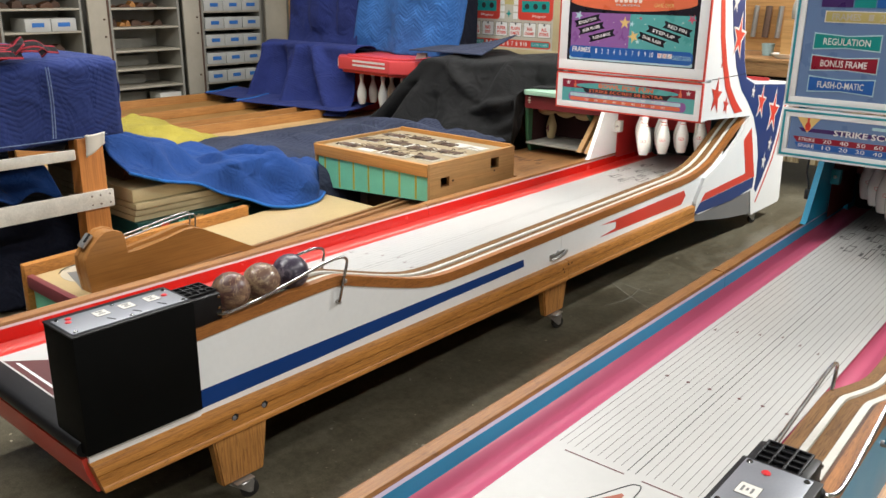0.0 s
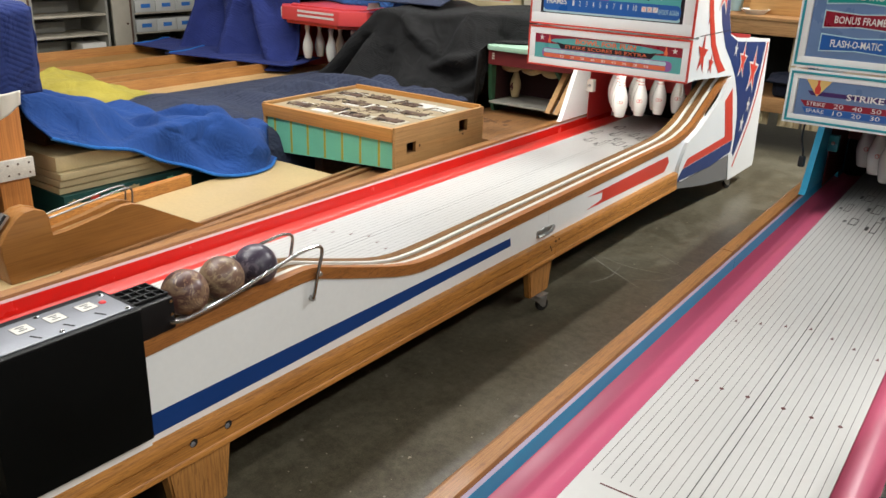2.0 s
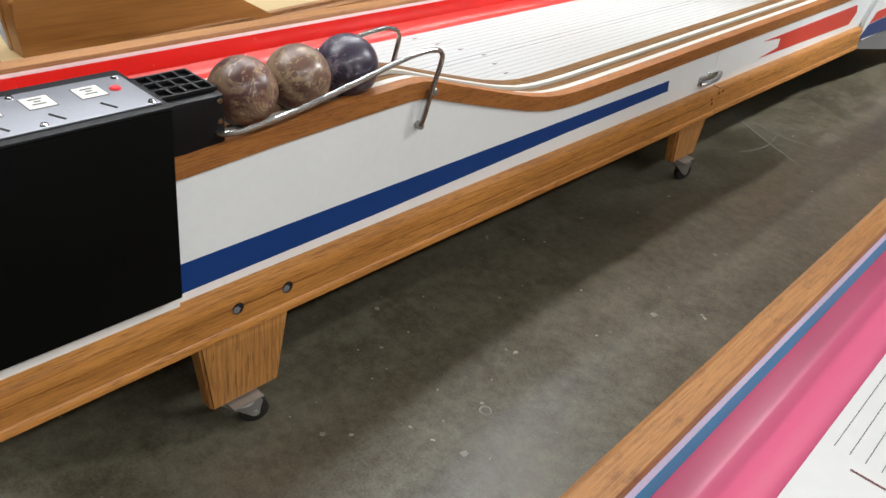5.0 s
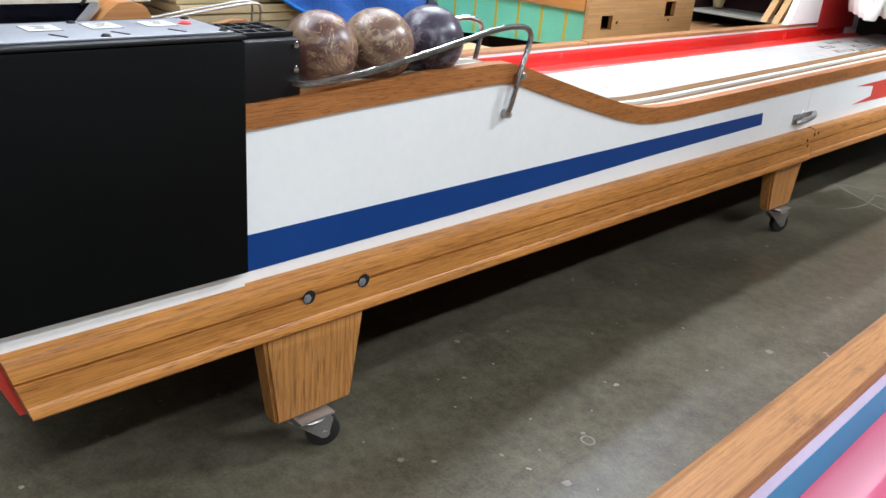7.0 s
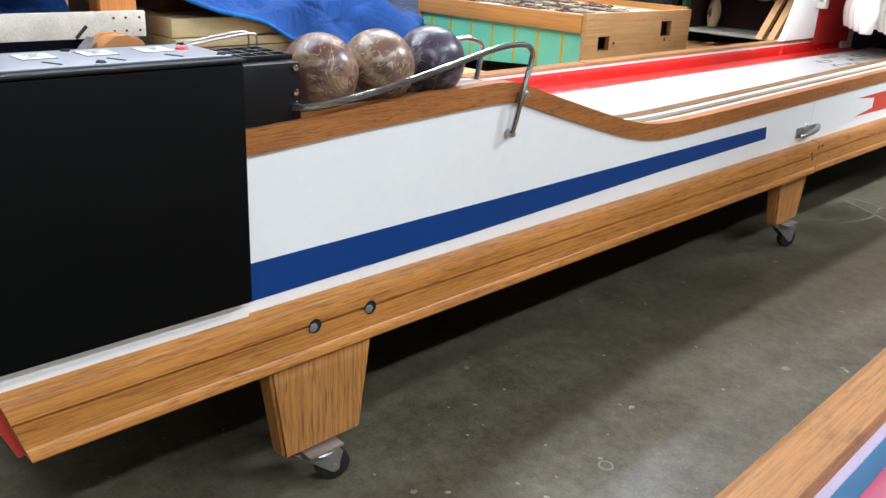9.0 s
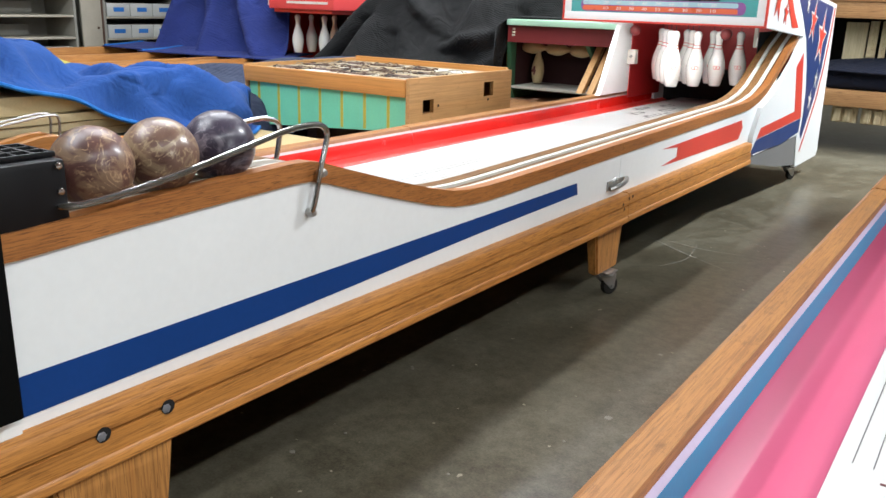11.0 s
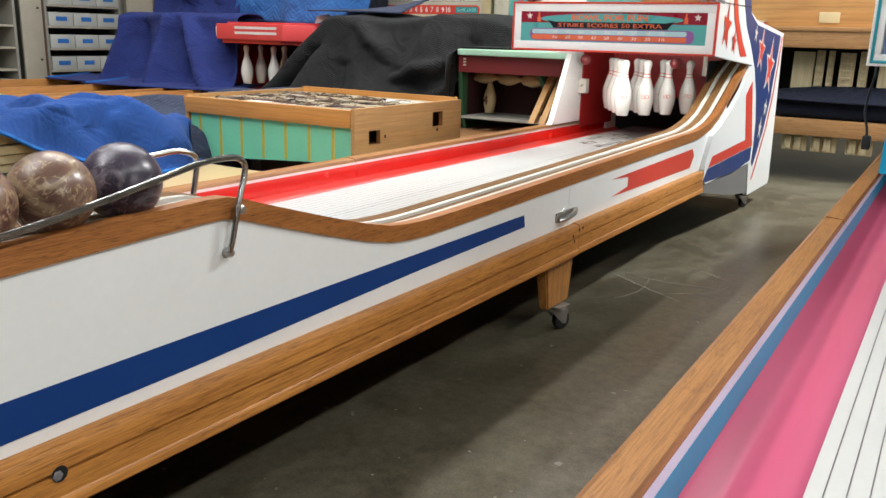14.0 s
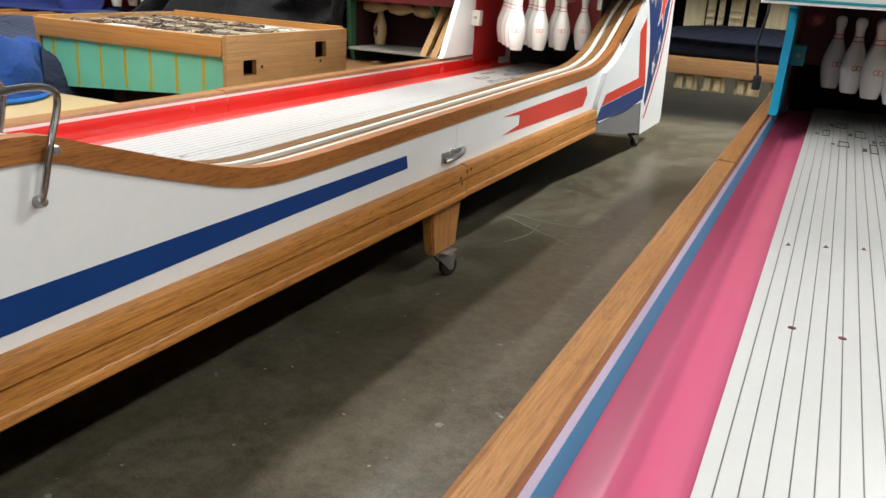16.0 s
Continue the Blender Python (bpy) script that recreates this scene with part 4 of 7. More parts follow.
        w = part("label_window", box(XC(0.349), XC(0.384), y - 0.018, y + 0.017, pz + 0.0005, pz + 0.0009), M["paper"], cb)
        for j in range(3):
            part("label_bar", box(XC(0.355 + j * 0.008), XC(0.359 + j * 0.008), y - 0.010 + (j % 2) * 0.005, y + 0.008 - (j % 2) * 0.004, pz + 0.0010, pz + 0.0013), M["grey_panel"], w, smooth=0)
    for d, y in ((0.371, yf + 0.276), (0.345, yf + 0.032), (0.366, yf + 0.022)):
        part("red_button", lathe([(0, 0.003), (0.006, 0.0028), (0.0080, 0.001), (0.0080, 0)], (XC(d), y, pz), "z", 16), M["red_dot"], cb)
    for d, y in ((0.335, yf + 0.008), (0.432, yf + 0.008), (0.336, yf + 0.294), (0.433, yf + 0.294), (0.337, yf + 0.150), (0.433, yf + 0.150)):
        part("screw", lathe([(0, 0.003), (0.004, 0.0026), (0.0058, 0.0)], (XC(d), y, pz), "z", 12), M["chrome"], cb)
    # slotted grille behind the coin box
    gb = part("ball_stop", box(XC(0.315), XC(0.428), yf + 0.315, yf + 0.413, 0.560, 0.6485, 0.009), M["black_gloss"], root, "black moulded ball stop with an open grid top")
    for i in range(4):
        d = 0.330 + i * 0.026
        part("grid_bar", box(XC(d), XC(d + 0.005), yf + 0.318, yf + 0.408, 0.6488, 0.656, 0.002), M["black_gloss"], gb)
    for i in range(5):
        y = yf + 0.318 + i * 0.0215
        part("grid_bar", box(XC(0.330), XC(0.413), y, y + 0.005, 0.6488, 0.6555, 0.002), M["black_gloss"], gb)
    for d, z in ((0.429, 0.640), (0.429, 0.608)):
        part("screw", lathe([(0, 0.002), (0.004, 0.0016), (0.005, 0.0)], (XC(d), yf + 0.402, z), "x", 10), M["chrome"], gb)
    return root


def star_part(root, cy, cz, r, x, inner, white=True, stretch=1.6, turn=80):
    if white:
        part("star", prism(star(cy, cz, r * 1.25, 5, 0.42, turn, stretch), "x", x, x + 0.0010), M["a_white"], root, smooth=0)
    part("star", prism(star(cy, cz, r, 5, 0.36, turn, stretch), "x", x + 0.001, x + 0.0018), inner, root, smooth=0)


def head_cabinet(root, cx, yh, k):
    """The pin cabinet with its side panels, hood and lit-score boxes; yh is the front face of the glass."""
    Y = lambda d: yh + d
    X = lambda d: cx + d
    xr = X(0.45)
    # side boards: front edge follows the track, waist, rear box
    right = [(0.12, 0.345), (0.115, 0.275), (0.16, 0.258), (0.90, 0.262), (0.955, 0.095), (1.42, 0.095), (1.435, 0.12), (1.36, 0.885), (0.74, 0.935), (0.62, 0.965), (0.565, 1.05), (0.47, 1.40), (0.47, 1.78), (0.02, 1.78), (0.02, 0.785), (0.74, 0.735),
             (0.70, 0.70), (0.62, 0.63), (0.45, 0.545), (0.32, 0.49), (0.2, 0.455)]
    part("cabinet_side", prism([(Y(a), b) for a, b in right], "x", xr - 0.02, xr), k["side"], root)
    left = [(0.27, 0.4325), (0.97, 0.4325), (0.97, 0.095), (1.42, 0.095), (1.435, 0.12), (1.36, 0.885), (0.74, 0.935), (0.62, 0.965), (0.565, 1.05), (0.47, 1.40), (0.47, 1.78), (0.02, 1.78), (0.02, 0.785), (0.46, 0.76), (0.29, 0.445)]
    xl = X(-0.352)
    part("cabinet_side", prism([(Y(a), b) for a, b in left], "x", xl, xl + 0.026), k["side_l"], root)
    # black back stands for the cabinet's unlit inside
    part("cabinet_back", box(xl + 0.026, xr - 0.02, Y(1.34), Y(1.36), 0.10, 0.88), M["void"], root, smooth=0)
    part("cabinet_top", prism([(Y(0.70), 0.915), (Y(1.355), 0.868), (Y(1.355), 0.884), (Y(0.70), 0.932)], "x", xl + 0.026, xr - 0.02), k["side"], root)
    part("cabinet_base", prism([(Y(0.17), 0.24), (Y(1.0), 0.10), (Y(1.34), 0.10), (Y(1.34), 0.118), (Y(1.0), 0.118), (Y(0.17), 0.258)], "x", xl + 0.026, xr - 0.02), M["grey_panel"], root)
    part("under_box", prism([(Y(0.105), 0.262), (Y(0.115), 0.228), (Y(0.58), 0.150), (Y(1.0), 0.10), (Y(1.0), 0.262)], "x", X(-0.30), xr - 0.004), M["grey_side"], root, "grey lower side of the cabinet", smooth=0)
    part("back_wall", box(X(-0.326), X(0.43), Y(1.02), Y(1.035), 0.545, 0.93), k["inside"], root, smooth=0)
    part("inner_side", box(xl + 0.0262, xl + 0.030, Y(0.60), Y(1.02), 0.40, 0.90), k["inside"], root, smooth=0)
    # unlit hollow of the pit and hood put into black sheets
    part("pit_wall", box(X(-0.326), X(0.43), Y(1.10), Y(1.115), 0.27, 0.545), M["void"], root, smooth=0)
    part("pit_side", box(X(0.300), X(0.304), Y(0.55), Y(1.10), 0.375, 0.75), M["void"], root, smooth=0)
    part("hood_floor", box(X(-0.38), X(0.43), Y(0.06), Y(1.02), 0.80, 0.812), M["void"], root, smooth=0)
    sw = part("switch_box", box(X(-0.3255), X(-0.285), Y(0.56), Y(0.60), 0.57, 0.64, 0.004), M["teal"] if k["b"] else M["offwhite"], root)
    part("switch_knob", lathe([(0, -0.012), (0.006, -0.012), (0.008, 0.0)], (X(-0.305), Y(0.56), 0.607), "y", 12), M["zinc"], sw)
    for d in (-0.27, 0.17):
        part("pit_lamp", ball((X(d), Y(0.50), 0.735), 0.026, 16), M["maroon"], root)
    part("drop_guard", box(X(0.405), X(0.418), Y(0.10), Y(0.115), 0.70, 0.79, 0.002), M["offwhite"], root)
    # caster under the cabinet
    part("caster_bracket", box(xr - 0.10, xr - 0.021, Y(1.05), Y(1.16), 0.075, 0.115, 0.003), M["black"], root)
    caster(root, xr - 0.062, Y(1.10), 0.078, 1.2)
    caster(root, xl + 0.05, Y(1.10), 0.078, 1.2)
    # glass boxes
    x0, x1 = X(-0.41), X(0.472)
    for z0, z1, nm in ((0.778, 0.980, "lower_score_box"), (0.988, 1.78, "upper_score_box")):
        bx = part(nm, box(x0 + 0.004, x1 - 0.004, Y(0.012), Y(0.10), z0 + 0.003, z1 - 0.003), k["side"], root, smooth=0)
        t = 0.008
        e = 0.008 if k["b"] else 0.0

        def ring(nm_, a, w, y0, y1, mt, bv):
            for q in ((x0 + a, x1 - a, z0 + a, z0 + a + w), (x0 + a, x1 - a, z1 - a - w, z1 - a), (x0 + a, x0 + a + w, z0 + a + w, z1 - a - w), (x1 - a - w, x1 - a, z0 + a + w, z1 - a - w)):
                part(nm_, box(q[0], q[1], Y(y0), Y(y1), q[2], q[3], bv), mt, bx)
        if e:
            ring("outer_edge", 0.0, e, 0.002, 0.016, M["white"], 0.0015)
        ring("trim", e, t, 0.0, 0.016, k["trim"], 0.002)
        ring("white_frame", e + t, k["margin"][0 if z0 < 0.9 else 1] - e - t * 0.5, 0.003, 0.014, M["white"], 0.0015)
    part("neck_side", box(x1 - 0.03, x1 - 0.004, Y(0.10), Y(0.11), 0.79, 1.77), k["side"], root, smooth=0)


A_PTS = {"red_l": [(0.17, 0.325), (0.22, 0.368), (0.78, 0.388), (0.69, 0.60), (0.79, 0.66), (0.93, 0.345)],
         "blue_low": [(0.10, 0.268), (0.165, 0.322), (0.925, 0.342), (0.92, 0.275), (0.6, 0.255)]}


def art_panel(parent, pts, y, material, name="print", t=0.0006):
    return part(name, prism(pts, "y", y - t, y), material, parent, smooth=0)


def rect(x0, x1, z0, z1, r=0.0, n=4):
    if not r:
        return [(x0, z0), (x1, z0), (x1, z1), (x0, z1)]
    out = []
    for cx_, cz_, a in ((x1 - r, z0 + r, -90), (x1 - r, z1 - r, 0), (x0 + r, z1 - r, 90), (x0 + r, z0 + r, 180)):
        out += [(cx_ + r * math.cos(radians(a + 90 * i / n)), cz_ + r * math.sin(radians(a + 90 * i / n))) for i in range(n + 1)]
    return out


def banner(cx_, cz_, w, h, tilt):
    c, s = math.cos(radians(tilt)), math.sin(radians(tilt))
    pts = [(-w / 2, -h / 2), (w / 2, -h / 2), (w / 2 - h * 0.35, 0), (w / 2, h / 2), (-w / 2, h / 2), (-w / 2 + h * 0.35, 0)]
    return [(cx_ + a * c - b * s, cz_ + a * s + b * c) for a, b in pts]


# ---- white, red and navy machine ----
machine_a = {"label": "white bowling machine with red gutters, oak rails and a navy stripe", "seam": 2.965, "line_w": 0.0013, "line": M["line_a"], "b": False,
             "rail": M["oak_rail"], "edge": M["edge_pale"], "edge_z": 0.420, "inner": M["red"], "gutter": M["red_gutter"], "panel": M["white"], "side": M["white"], "side_l": M["white"],
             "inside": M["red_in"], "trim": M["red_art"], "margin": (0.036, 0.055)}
YA = 4.15
A = machine(-0.45, 0.86, 2.412, YA, machine_a)
head_cabinet(A, -0.45, YA, machine_a)
xs = -0.02
part("stripe", prism([(1.0, 0.332), (1.6, 0.339), (2.2, 0.354), (2.695, 0.361), (2.688, 0.393), (1.0, 0.388)], "x", xs + 0.0004, xs + 0.0012), M["navy"], A, "navy painted stripe", smooth=0)
part("arrow_panel", prism([(3.29, 0.352), (4.12, 0.346), (4.165, 0.388), (4.14, 0.420), (3.29, 0.408), (3.43, 0.398), (3.43, 0.366)], "x", xs + 0.0004, xs + 0.0012), M["red_art"], A, "red swallow-tailed arrow", smooth=0)
xr = 0.0
part("red_band", prism([(YA + a, b) for a, b in A_PTS["red_l"]], "x", xr + 0.0004, xr + 0.0012), M["red_art"], A, smooth=0)
part("blue_band", prism([(YA + a, b) for a, b in A_PTS["blue_low"]], "x", xr + 0.0004, xr + 0.0012), M["navy_art"], A, smooth=0)
blue = [(0.30, 1.78), (0.30, 1.38), (0.36, 1.21), (0.45, 1.03), (0.56, 0.90), (0.68, 0.82), (0.80, 0.72), (0.89, 0.60), (0.95, 0.47), (0.965, 0.35), (0.955, 0.262), (0.99, 0.235), (1.05, 0.30), (1.15, 0.42), (1.22, 0.56), (1.26, 0.72), (1.29, 0.872), (0.76, 0.915),
        (0.62, 0.958), (0.56, 1.05), (0.465, 1.38), (0.465, 1.78)]
part("blue_field", prism([(YA + a, b) for a, b in blue], "x", xr + 0.0004, xr + 0.0012), M["navy_art"], A, "navy field with stars", smooth=0)
part("red_stripe", ribbon([[Vector((xr + t, YA + a, b)) for t in (0.0016, 0.0022)] + [Vector((xr + t, YA + a + 0.022, b)) for t in (0.0022, 0.0016)] for a, b in
                           [(1.315, 0.868), (1.30, 0.74), (1.26, 0.58), (1.19, 0.42), (1.08, 0.28), (0.985, 0.17)]]), M["red_art"], A, smooth=0)
part("red_stripe", ribbon([[Vector((xr + t, YA + a, b)) for t in (0.0016, 0.0022)] + [Vector((xr + t, YA + a + w, b)) for t in (0.0022, 0.0016)] for a, b, w in
                           [(0.14, 1.78, 0.05), (0.155, 1.38, 0.05), (0.20, 1.20, 0.055), (0.26, 1.06, 0.06), (0.33, 0.93, 0.07), (0.42, 0.84, 0.085), (0.50, 0.775, 0.11)]]), M["red_art"], A, smooth=0)
part("seam", box(xr + 0.0004, xr + 0.0024, YA + 0.11, YA + 0.60, 0.984, 0.987), M["ink"], A, smooth=0)
for sy, sz, r, white, mt in ((0.22, 0.895, 0.052, False, "red_art"), (0.36, 0.835, 0.028, False, "red_art"), (0.27, 1.08, 0.03, False, "red_art"), (0.44, 1.19, 0.055, True, "red_art"), (0.35, 1.37, 0.03, False, "a_white"),
                             (0.89, 0.80, 0.045, True, "red_art"), (1.11, 0.72, 0.06, True, "red_art"), (0.74, 0.875, 0.022, False, "a_white"), (1.12, 0.52, 0.026, False, "a_white"), (1.05, 0.42, 0.03, False, "a_white"), (0.30, 1.55, 0.05, False, "red_art")):
    star_part(A, YA + sy, sz, r * 1.4, xr + 0.0018, M[mt], white, 1.42, 82)
# lower glass art
gy = YA + 0.0055
gl = part("lower_glass", box(-0.825, -0.013, gy, gy + 0.004, 0.812, 0.946), M["a_teal"], A, "printed score glass", smooth=0)
art_panel(gl, rect(-0.825, -0.013, 0.895, 0.946), gy, M["a_crimson"])
for w, h, z, mt, t in ((0.59, 0.046, 0.911, "a_teal", 0.0010),):
    art_panel(gl, [(-0.419 + w / 2 * math.cos(a * math.pi / 14) * (1 if abs(math.cos(a * math.pi / 14)) < 0.9 else 1.05), z + h / 2 * math.sin(a * math.pi / 14)) for a in range(28)], gy, M[mt], t=t)
art_panel(gl, rect(-0.775, -0.063, 0.822, 0.872, 0.022), gy, M["a_purple"], t=0.0010)
art_panel(gl, rect(-0.765, -0.093, 0.849, 0.868, 0.008), gy, M["a_pale"], t=0.0014)
art_panel(gl, rect(-0.765, -0.093, 0.826, 0.846, 0.008), gy, M["a_orange"], t=0.0014)
art_panel(gl, [(-0.665, 0.874), (-0.173, 0.874), (-0.145, 0.905), (-0.18, 0.899), (-0.658, 0.899), (-0.693, 0.905)], gy, M["a_black"], t=0.0016)
text(gl, "BOWL FOR FUN", -0.419, 0.917, 0.33, 0.024, gy - 0.0011, M["a_orange"], bold=0.03)
text(gl, "STRIKE SCORES 50 EXTRA", -0.419, 0.8865, 0.45, 0.0165, gy - 0.0018, M["a_orange"], bold=0.01)
for i, (a, b) in enumerate(zip((20, 40, 50, 60, 70, 60, 50, 40, 20), (10, 20, 30, 40, 50, 40, 30, 20, 10))):
    text(gl, str(a), -0.655 + i * 0.058, 0.8585, 0.022, 0.011, gy - 0.0015, M["a_white"])
    text(gl, str(b), -0.655 + i * 0.058, 0.836, 0.022, 0.012, gy - 0.0015, M["a_white"])
for x in (-0.735, -0.10):
    art_panel(gl, [(x - 0.009, 0.898), (x + 0.009, 0.898), (x + 0.008, 0.915), (x + 0.003, 0.926), (x + 0.004, 0.938), (x - 0.004, 0.938), (x - 0.003, 0.926), (x - 0.008, 0.915)], gy, M["a_orange"], t=0.001)
    d = -0.045 if x < -0.4 else 0.045
    art_panel(gl, star(x + d, 0.922, 0.016, 5, 0.4), gy, M["a_white"], t=0.001)
# upper glass art
ug = part("upper_glass", box(-0.806, -0.032, gy, gy + 0.004, 1.04, 1.73), M["a_black"], A, "printed score glass", smooth=0)
art_panel(ug, rect(-0.782, -0.422, 1.085, 1.305), gy, M["a_purple"])
art_panel(ug, rect(-0.422, -0.056, 1.085, 1.305), gy, M["a_teal"])
art_panel(ug, rect(-0.786, -0.052, 1.062, 1.128, 0.024), gy, M["a_blue"], t=0.0012)
art_panel(ug, rect(-0.786, -0.052, 1.052, 1.075, 0.010), gy, M["a_pale"], t=0.0009)
text(ug, "FRAMES", -0.71, 1.108, 0.115, 0.028, gy - 0.0014, M["a_white"], bold=0.02)
for i in range(10):
    text(ug, str(i + 1), -0.615 + i * 0.037, 1.104, 0.020 if i == 9 else 0.009, 0.026, gy - 0.0014, M["a_white"])
for i in range(3):
    art_panel(ug, rect(-0.248 + i * 0.029, -0.224 + i * 0.029, 1.090, 1.114), gy, M["a_white"], t=0.0016)
    art_panel(ug, [(-0.246 + i * 0.029, 1.093), (-0.243 + i * 0.029, 1.092), (-0.226 + i * 0.029, 1.111), (-0.229 + i * 0.029, 1.112)], gy, M["a_orange"], t=0.002)
    if i < 2:
        art_panel(ug, [(-0.246 + i * 0.029, 1.111), (-0.243 + i * 0.029, 1.112), (-0.226 + i * 0.029, 1.093), (-0.229 + i * 0.029, 1.092)], gy, M["a_orange"], t=0.002)
text(ug, "SHOOT AGAIN", -0.112, 1.095, 0.10, 0.024, gy - 0.0014, M["a_pale"])
for s, bx_, bz, tl in (("REGULATION", -0.682, 1.262, 15), ("BEER FRAME", -0.655, 1.222, 15), ("FLASH-O-MATIC", -0.588, 1.186, 15), ("RED PIN", -0.150, 1.240, -15), ("STEP-UP", -0.225, 1.212, -15), ("DUAL FLASH", -0.288, 1.180, -15)):
    w = 0.165 if s not in ("STEP-UP",) else 0.20
    art_panel(ug, banner(bx_, bz, w, 0.036, tl), gy, M["a_black"], "banner", t=0.0012)
    text(ug, s, bx_, bz, w * 0.66, 0.017, gy - 0.0014, M["a_white"], tilt=tl, bold=0.015)
for i, (x, z, r, mt) in enumerate(((-0.738, 1.288, 0.026, "a_pale"), (-0.452, 1.258, 0.034, "a_yellow"), (-0.395, 1.190, 0.034, "a_yellow"), (-0.075, 1.290, 0.026, "a_rose"), (-0.41, 1.255, 0.016, "a_pale"), (-0.37, 1.165, 0.014, "a_pale"), (-0.36, 1.285, 0.01, "a_rose"))):
    art_panel(ug, star(x, z, r, 5, 0.4, 70 + 20 * i), gy, M[mt], "star", t=0.001)
rnd = random.Random(4)
for i in range(26):
    x, z = rnd.uniform(-0.77, -0.07), rnd.uniform(1.135, 1.30)
    art_panel(ug, star(x, z, rnd.uniform(0.002, 0.004), 4, 0.5), gy, M["a_white"], "speck", t=0.0008)
bowl = [(-0.80 + 0.755 * i / 20, 1.352 - 0.045 * math.sin(math.pi * i / 20) ** 0.6) for i in range(21)]
art_panel(ug, bowl + [(-0.045, 1.42), (-0.80, 1.42)], gy, M["a_black"], t=0.0010)
bowl = [(-0.79 + 0.735 * i / 20, 1.358 - 0.040 * math.sin(math.pi * i / 20) ** 0.6) for i in range(21)]
art_panel(ug, bowl + [(-0.055, 1.40), (-0.79, 1.40)], gy, M["a_orange"], t=0.0014)
text(ug, "GAME OVER", -0.235, 1.352, 0.11, 0.020, gy - 0.0016, M["a_yellow"])
text(ug, "PLAYERS", -0.44, 1.349, 0.14, 0.010, gy - 0.0016, M["a_pale"])
for i in range(6):
    art_panel(ug, rect(-0.52 + i * 0.028, -0.50 + i * 0.028, 1.362, 1.382, 0.006), gy, M["a_white"], t=0.0018)
cols = ["a_crimson", "a_blue", "a_crimson", "a_purple", "a_blue", "a_crimson", "a_crimson", "a_blue"]
for i, c in enumerate(cols):
    art_panel(ug, rect(-0.80 + i * 0.0945, -0.708 + i * 0.0945, 1.405, 1.72), gy, M[c], t=0.0014)

pl_ = part("pin_lamp", tube([(-0.75, YA + 0.17, 0.79), (-0.15, YA + 0.17, 0.79)], 0.009, 10), M["a_white"], A, "small fluorescent tube behind the score glass")
lamp = bpy.data.lights.new("pin_lamp", "AREA")
lamp.shape, lamp.size, lamp.size_y, lamp.energy, lamp.color = "RECTANGLE", 0.6, 0.03, PIN_LAMP, (1.0, 0.95, 0.88)
ob = new("pin_lamp_light", lamp)
ob.matrix_world = look((-0.45, YA + 0.185, 0.778), (-0.45, YA + 0.42, 0.374))
for row in range(4):
    for j in range(row + 1):
        hung_pin(-0.468 + (j - row / 2) * 0.13, YA + 0.37 + row * 0.1126, 0.494, group="pins of the white machine")

for i, y in enumerate((1.337, 1.4435, 1.550)):
    solo("bowling_ball", ball((-0.072, y, 0.6215 + 0.001 * i), 0.0546, 40), M["ball_%d" % (i + 1)],
         ("brown marbled bowling ball resting in the ball rack", "rust and tan marbled bowling ball in the ball rack", "dark violet marbled bowling ball in the ball rack")[i], "bowling ball", "balls in the rack", smooth=180)

# ---- pink and blue machine ----
machine_b = {"label": "bowling machine with pink gutters, blue walls and lined white lane", "seam": 3.0, "shift": 0.018, "box_in": 0.319, "box_shift": -0.017, "line_w": 0.0014, "line": M["line_b"], "b": True,
             "rail": M["oak_rail"], "edge": M["lavender"], "edge_z": 0.421, "inner": M["blue_wall"], "gutter": M["pink"], "panel": M["teal_side"], "side": M["white"], "side_l": M["teal_side"],
             "inside": M["maroon"], "trim": M["teal"], "margin": (0.030, 0.036)}
YB = 3.60
XB = 1.028
B = machine(XB, 1.085, 2.664, YB, machine_b)
XB = 1.038
head_cabinet(B, XB, YB, machine_b)
gy = YB + 0.0055
bl = part("lower_glass", box(XB - 0.372, XB + 0.434, gy, gy + 0.004, 0.812, 0.948), M["a_sky"], B, "printed score glass", smooth=0)
art_panel(bl, [(XB - 0.345, 0.946), (XB - 0.255, 0.946), (XB - 0.300, 0.885)], gy, M["a_yellow"], t=0.0014)
art_panel(bl, [(XB - 0.308, 0.895), (XB - 0.292, 0.895), (XB - 0.289, 0.915), (XB - 0.296, 0.93), (XB - 0.296, 0.946), (XB - 0.304, 0.946), (XB - 0.304, 0.93), (XB - 0.311, 0.915)], gy, M["red_art"], t=0.0018)
art_panel(bl, [(XB - 0.335, 0.905), (XB - 0.320, 0.889), (XB - 0.15, 0.889), (XB + 0.40, 0.889), (XB + 0.40, 0.905)], gy, M["a_violet"], t=0.0010)
text(bl, "STRIKE SCORES", XB - 0.055, 0.896, 0.286, 0.024, gy - 0.0012, M["a_white"], bold=0.02)
for i in range(5):
    art_panel(bl, rect(XB - 0.06 + i * 0.07, XB - 0.01 + i * 0.07, 0.922, 0.934, 0.004), gy, M["a_pale"], "script_bar", t=0.001)
art_panel(bl, [(XB - 0.355, 0.868), (XB - 0.335, 0.846), (XB + 0.42, 0.846), (XB + 0.42, 0.870)], gy, M["a_crimson"], t=0.0010)
art_panel(bl, [(XB - 0.345, 0.843), (XB - 0.33, 0.820), (XB + 0.42, 0.820), (XB + 0.42, 0.844)], gy, M["a_blue"], t=0.0010)
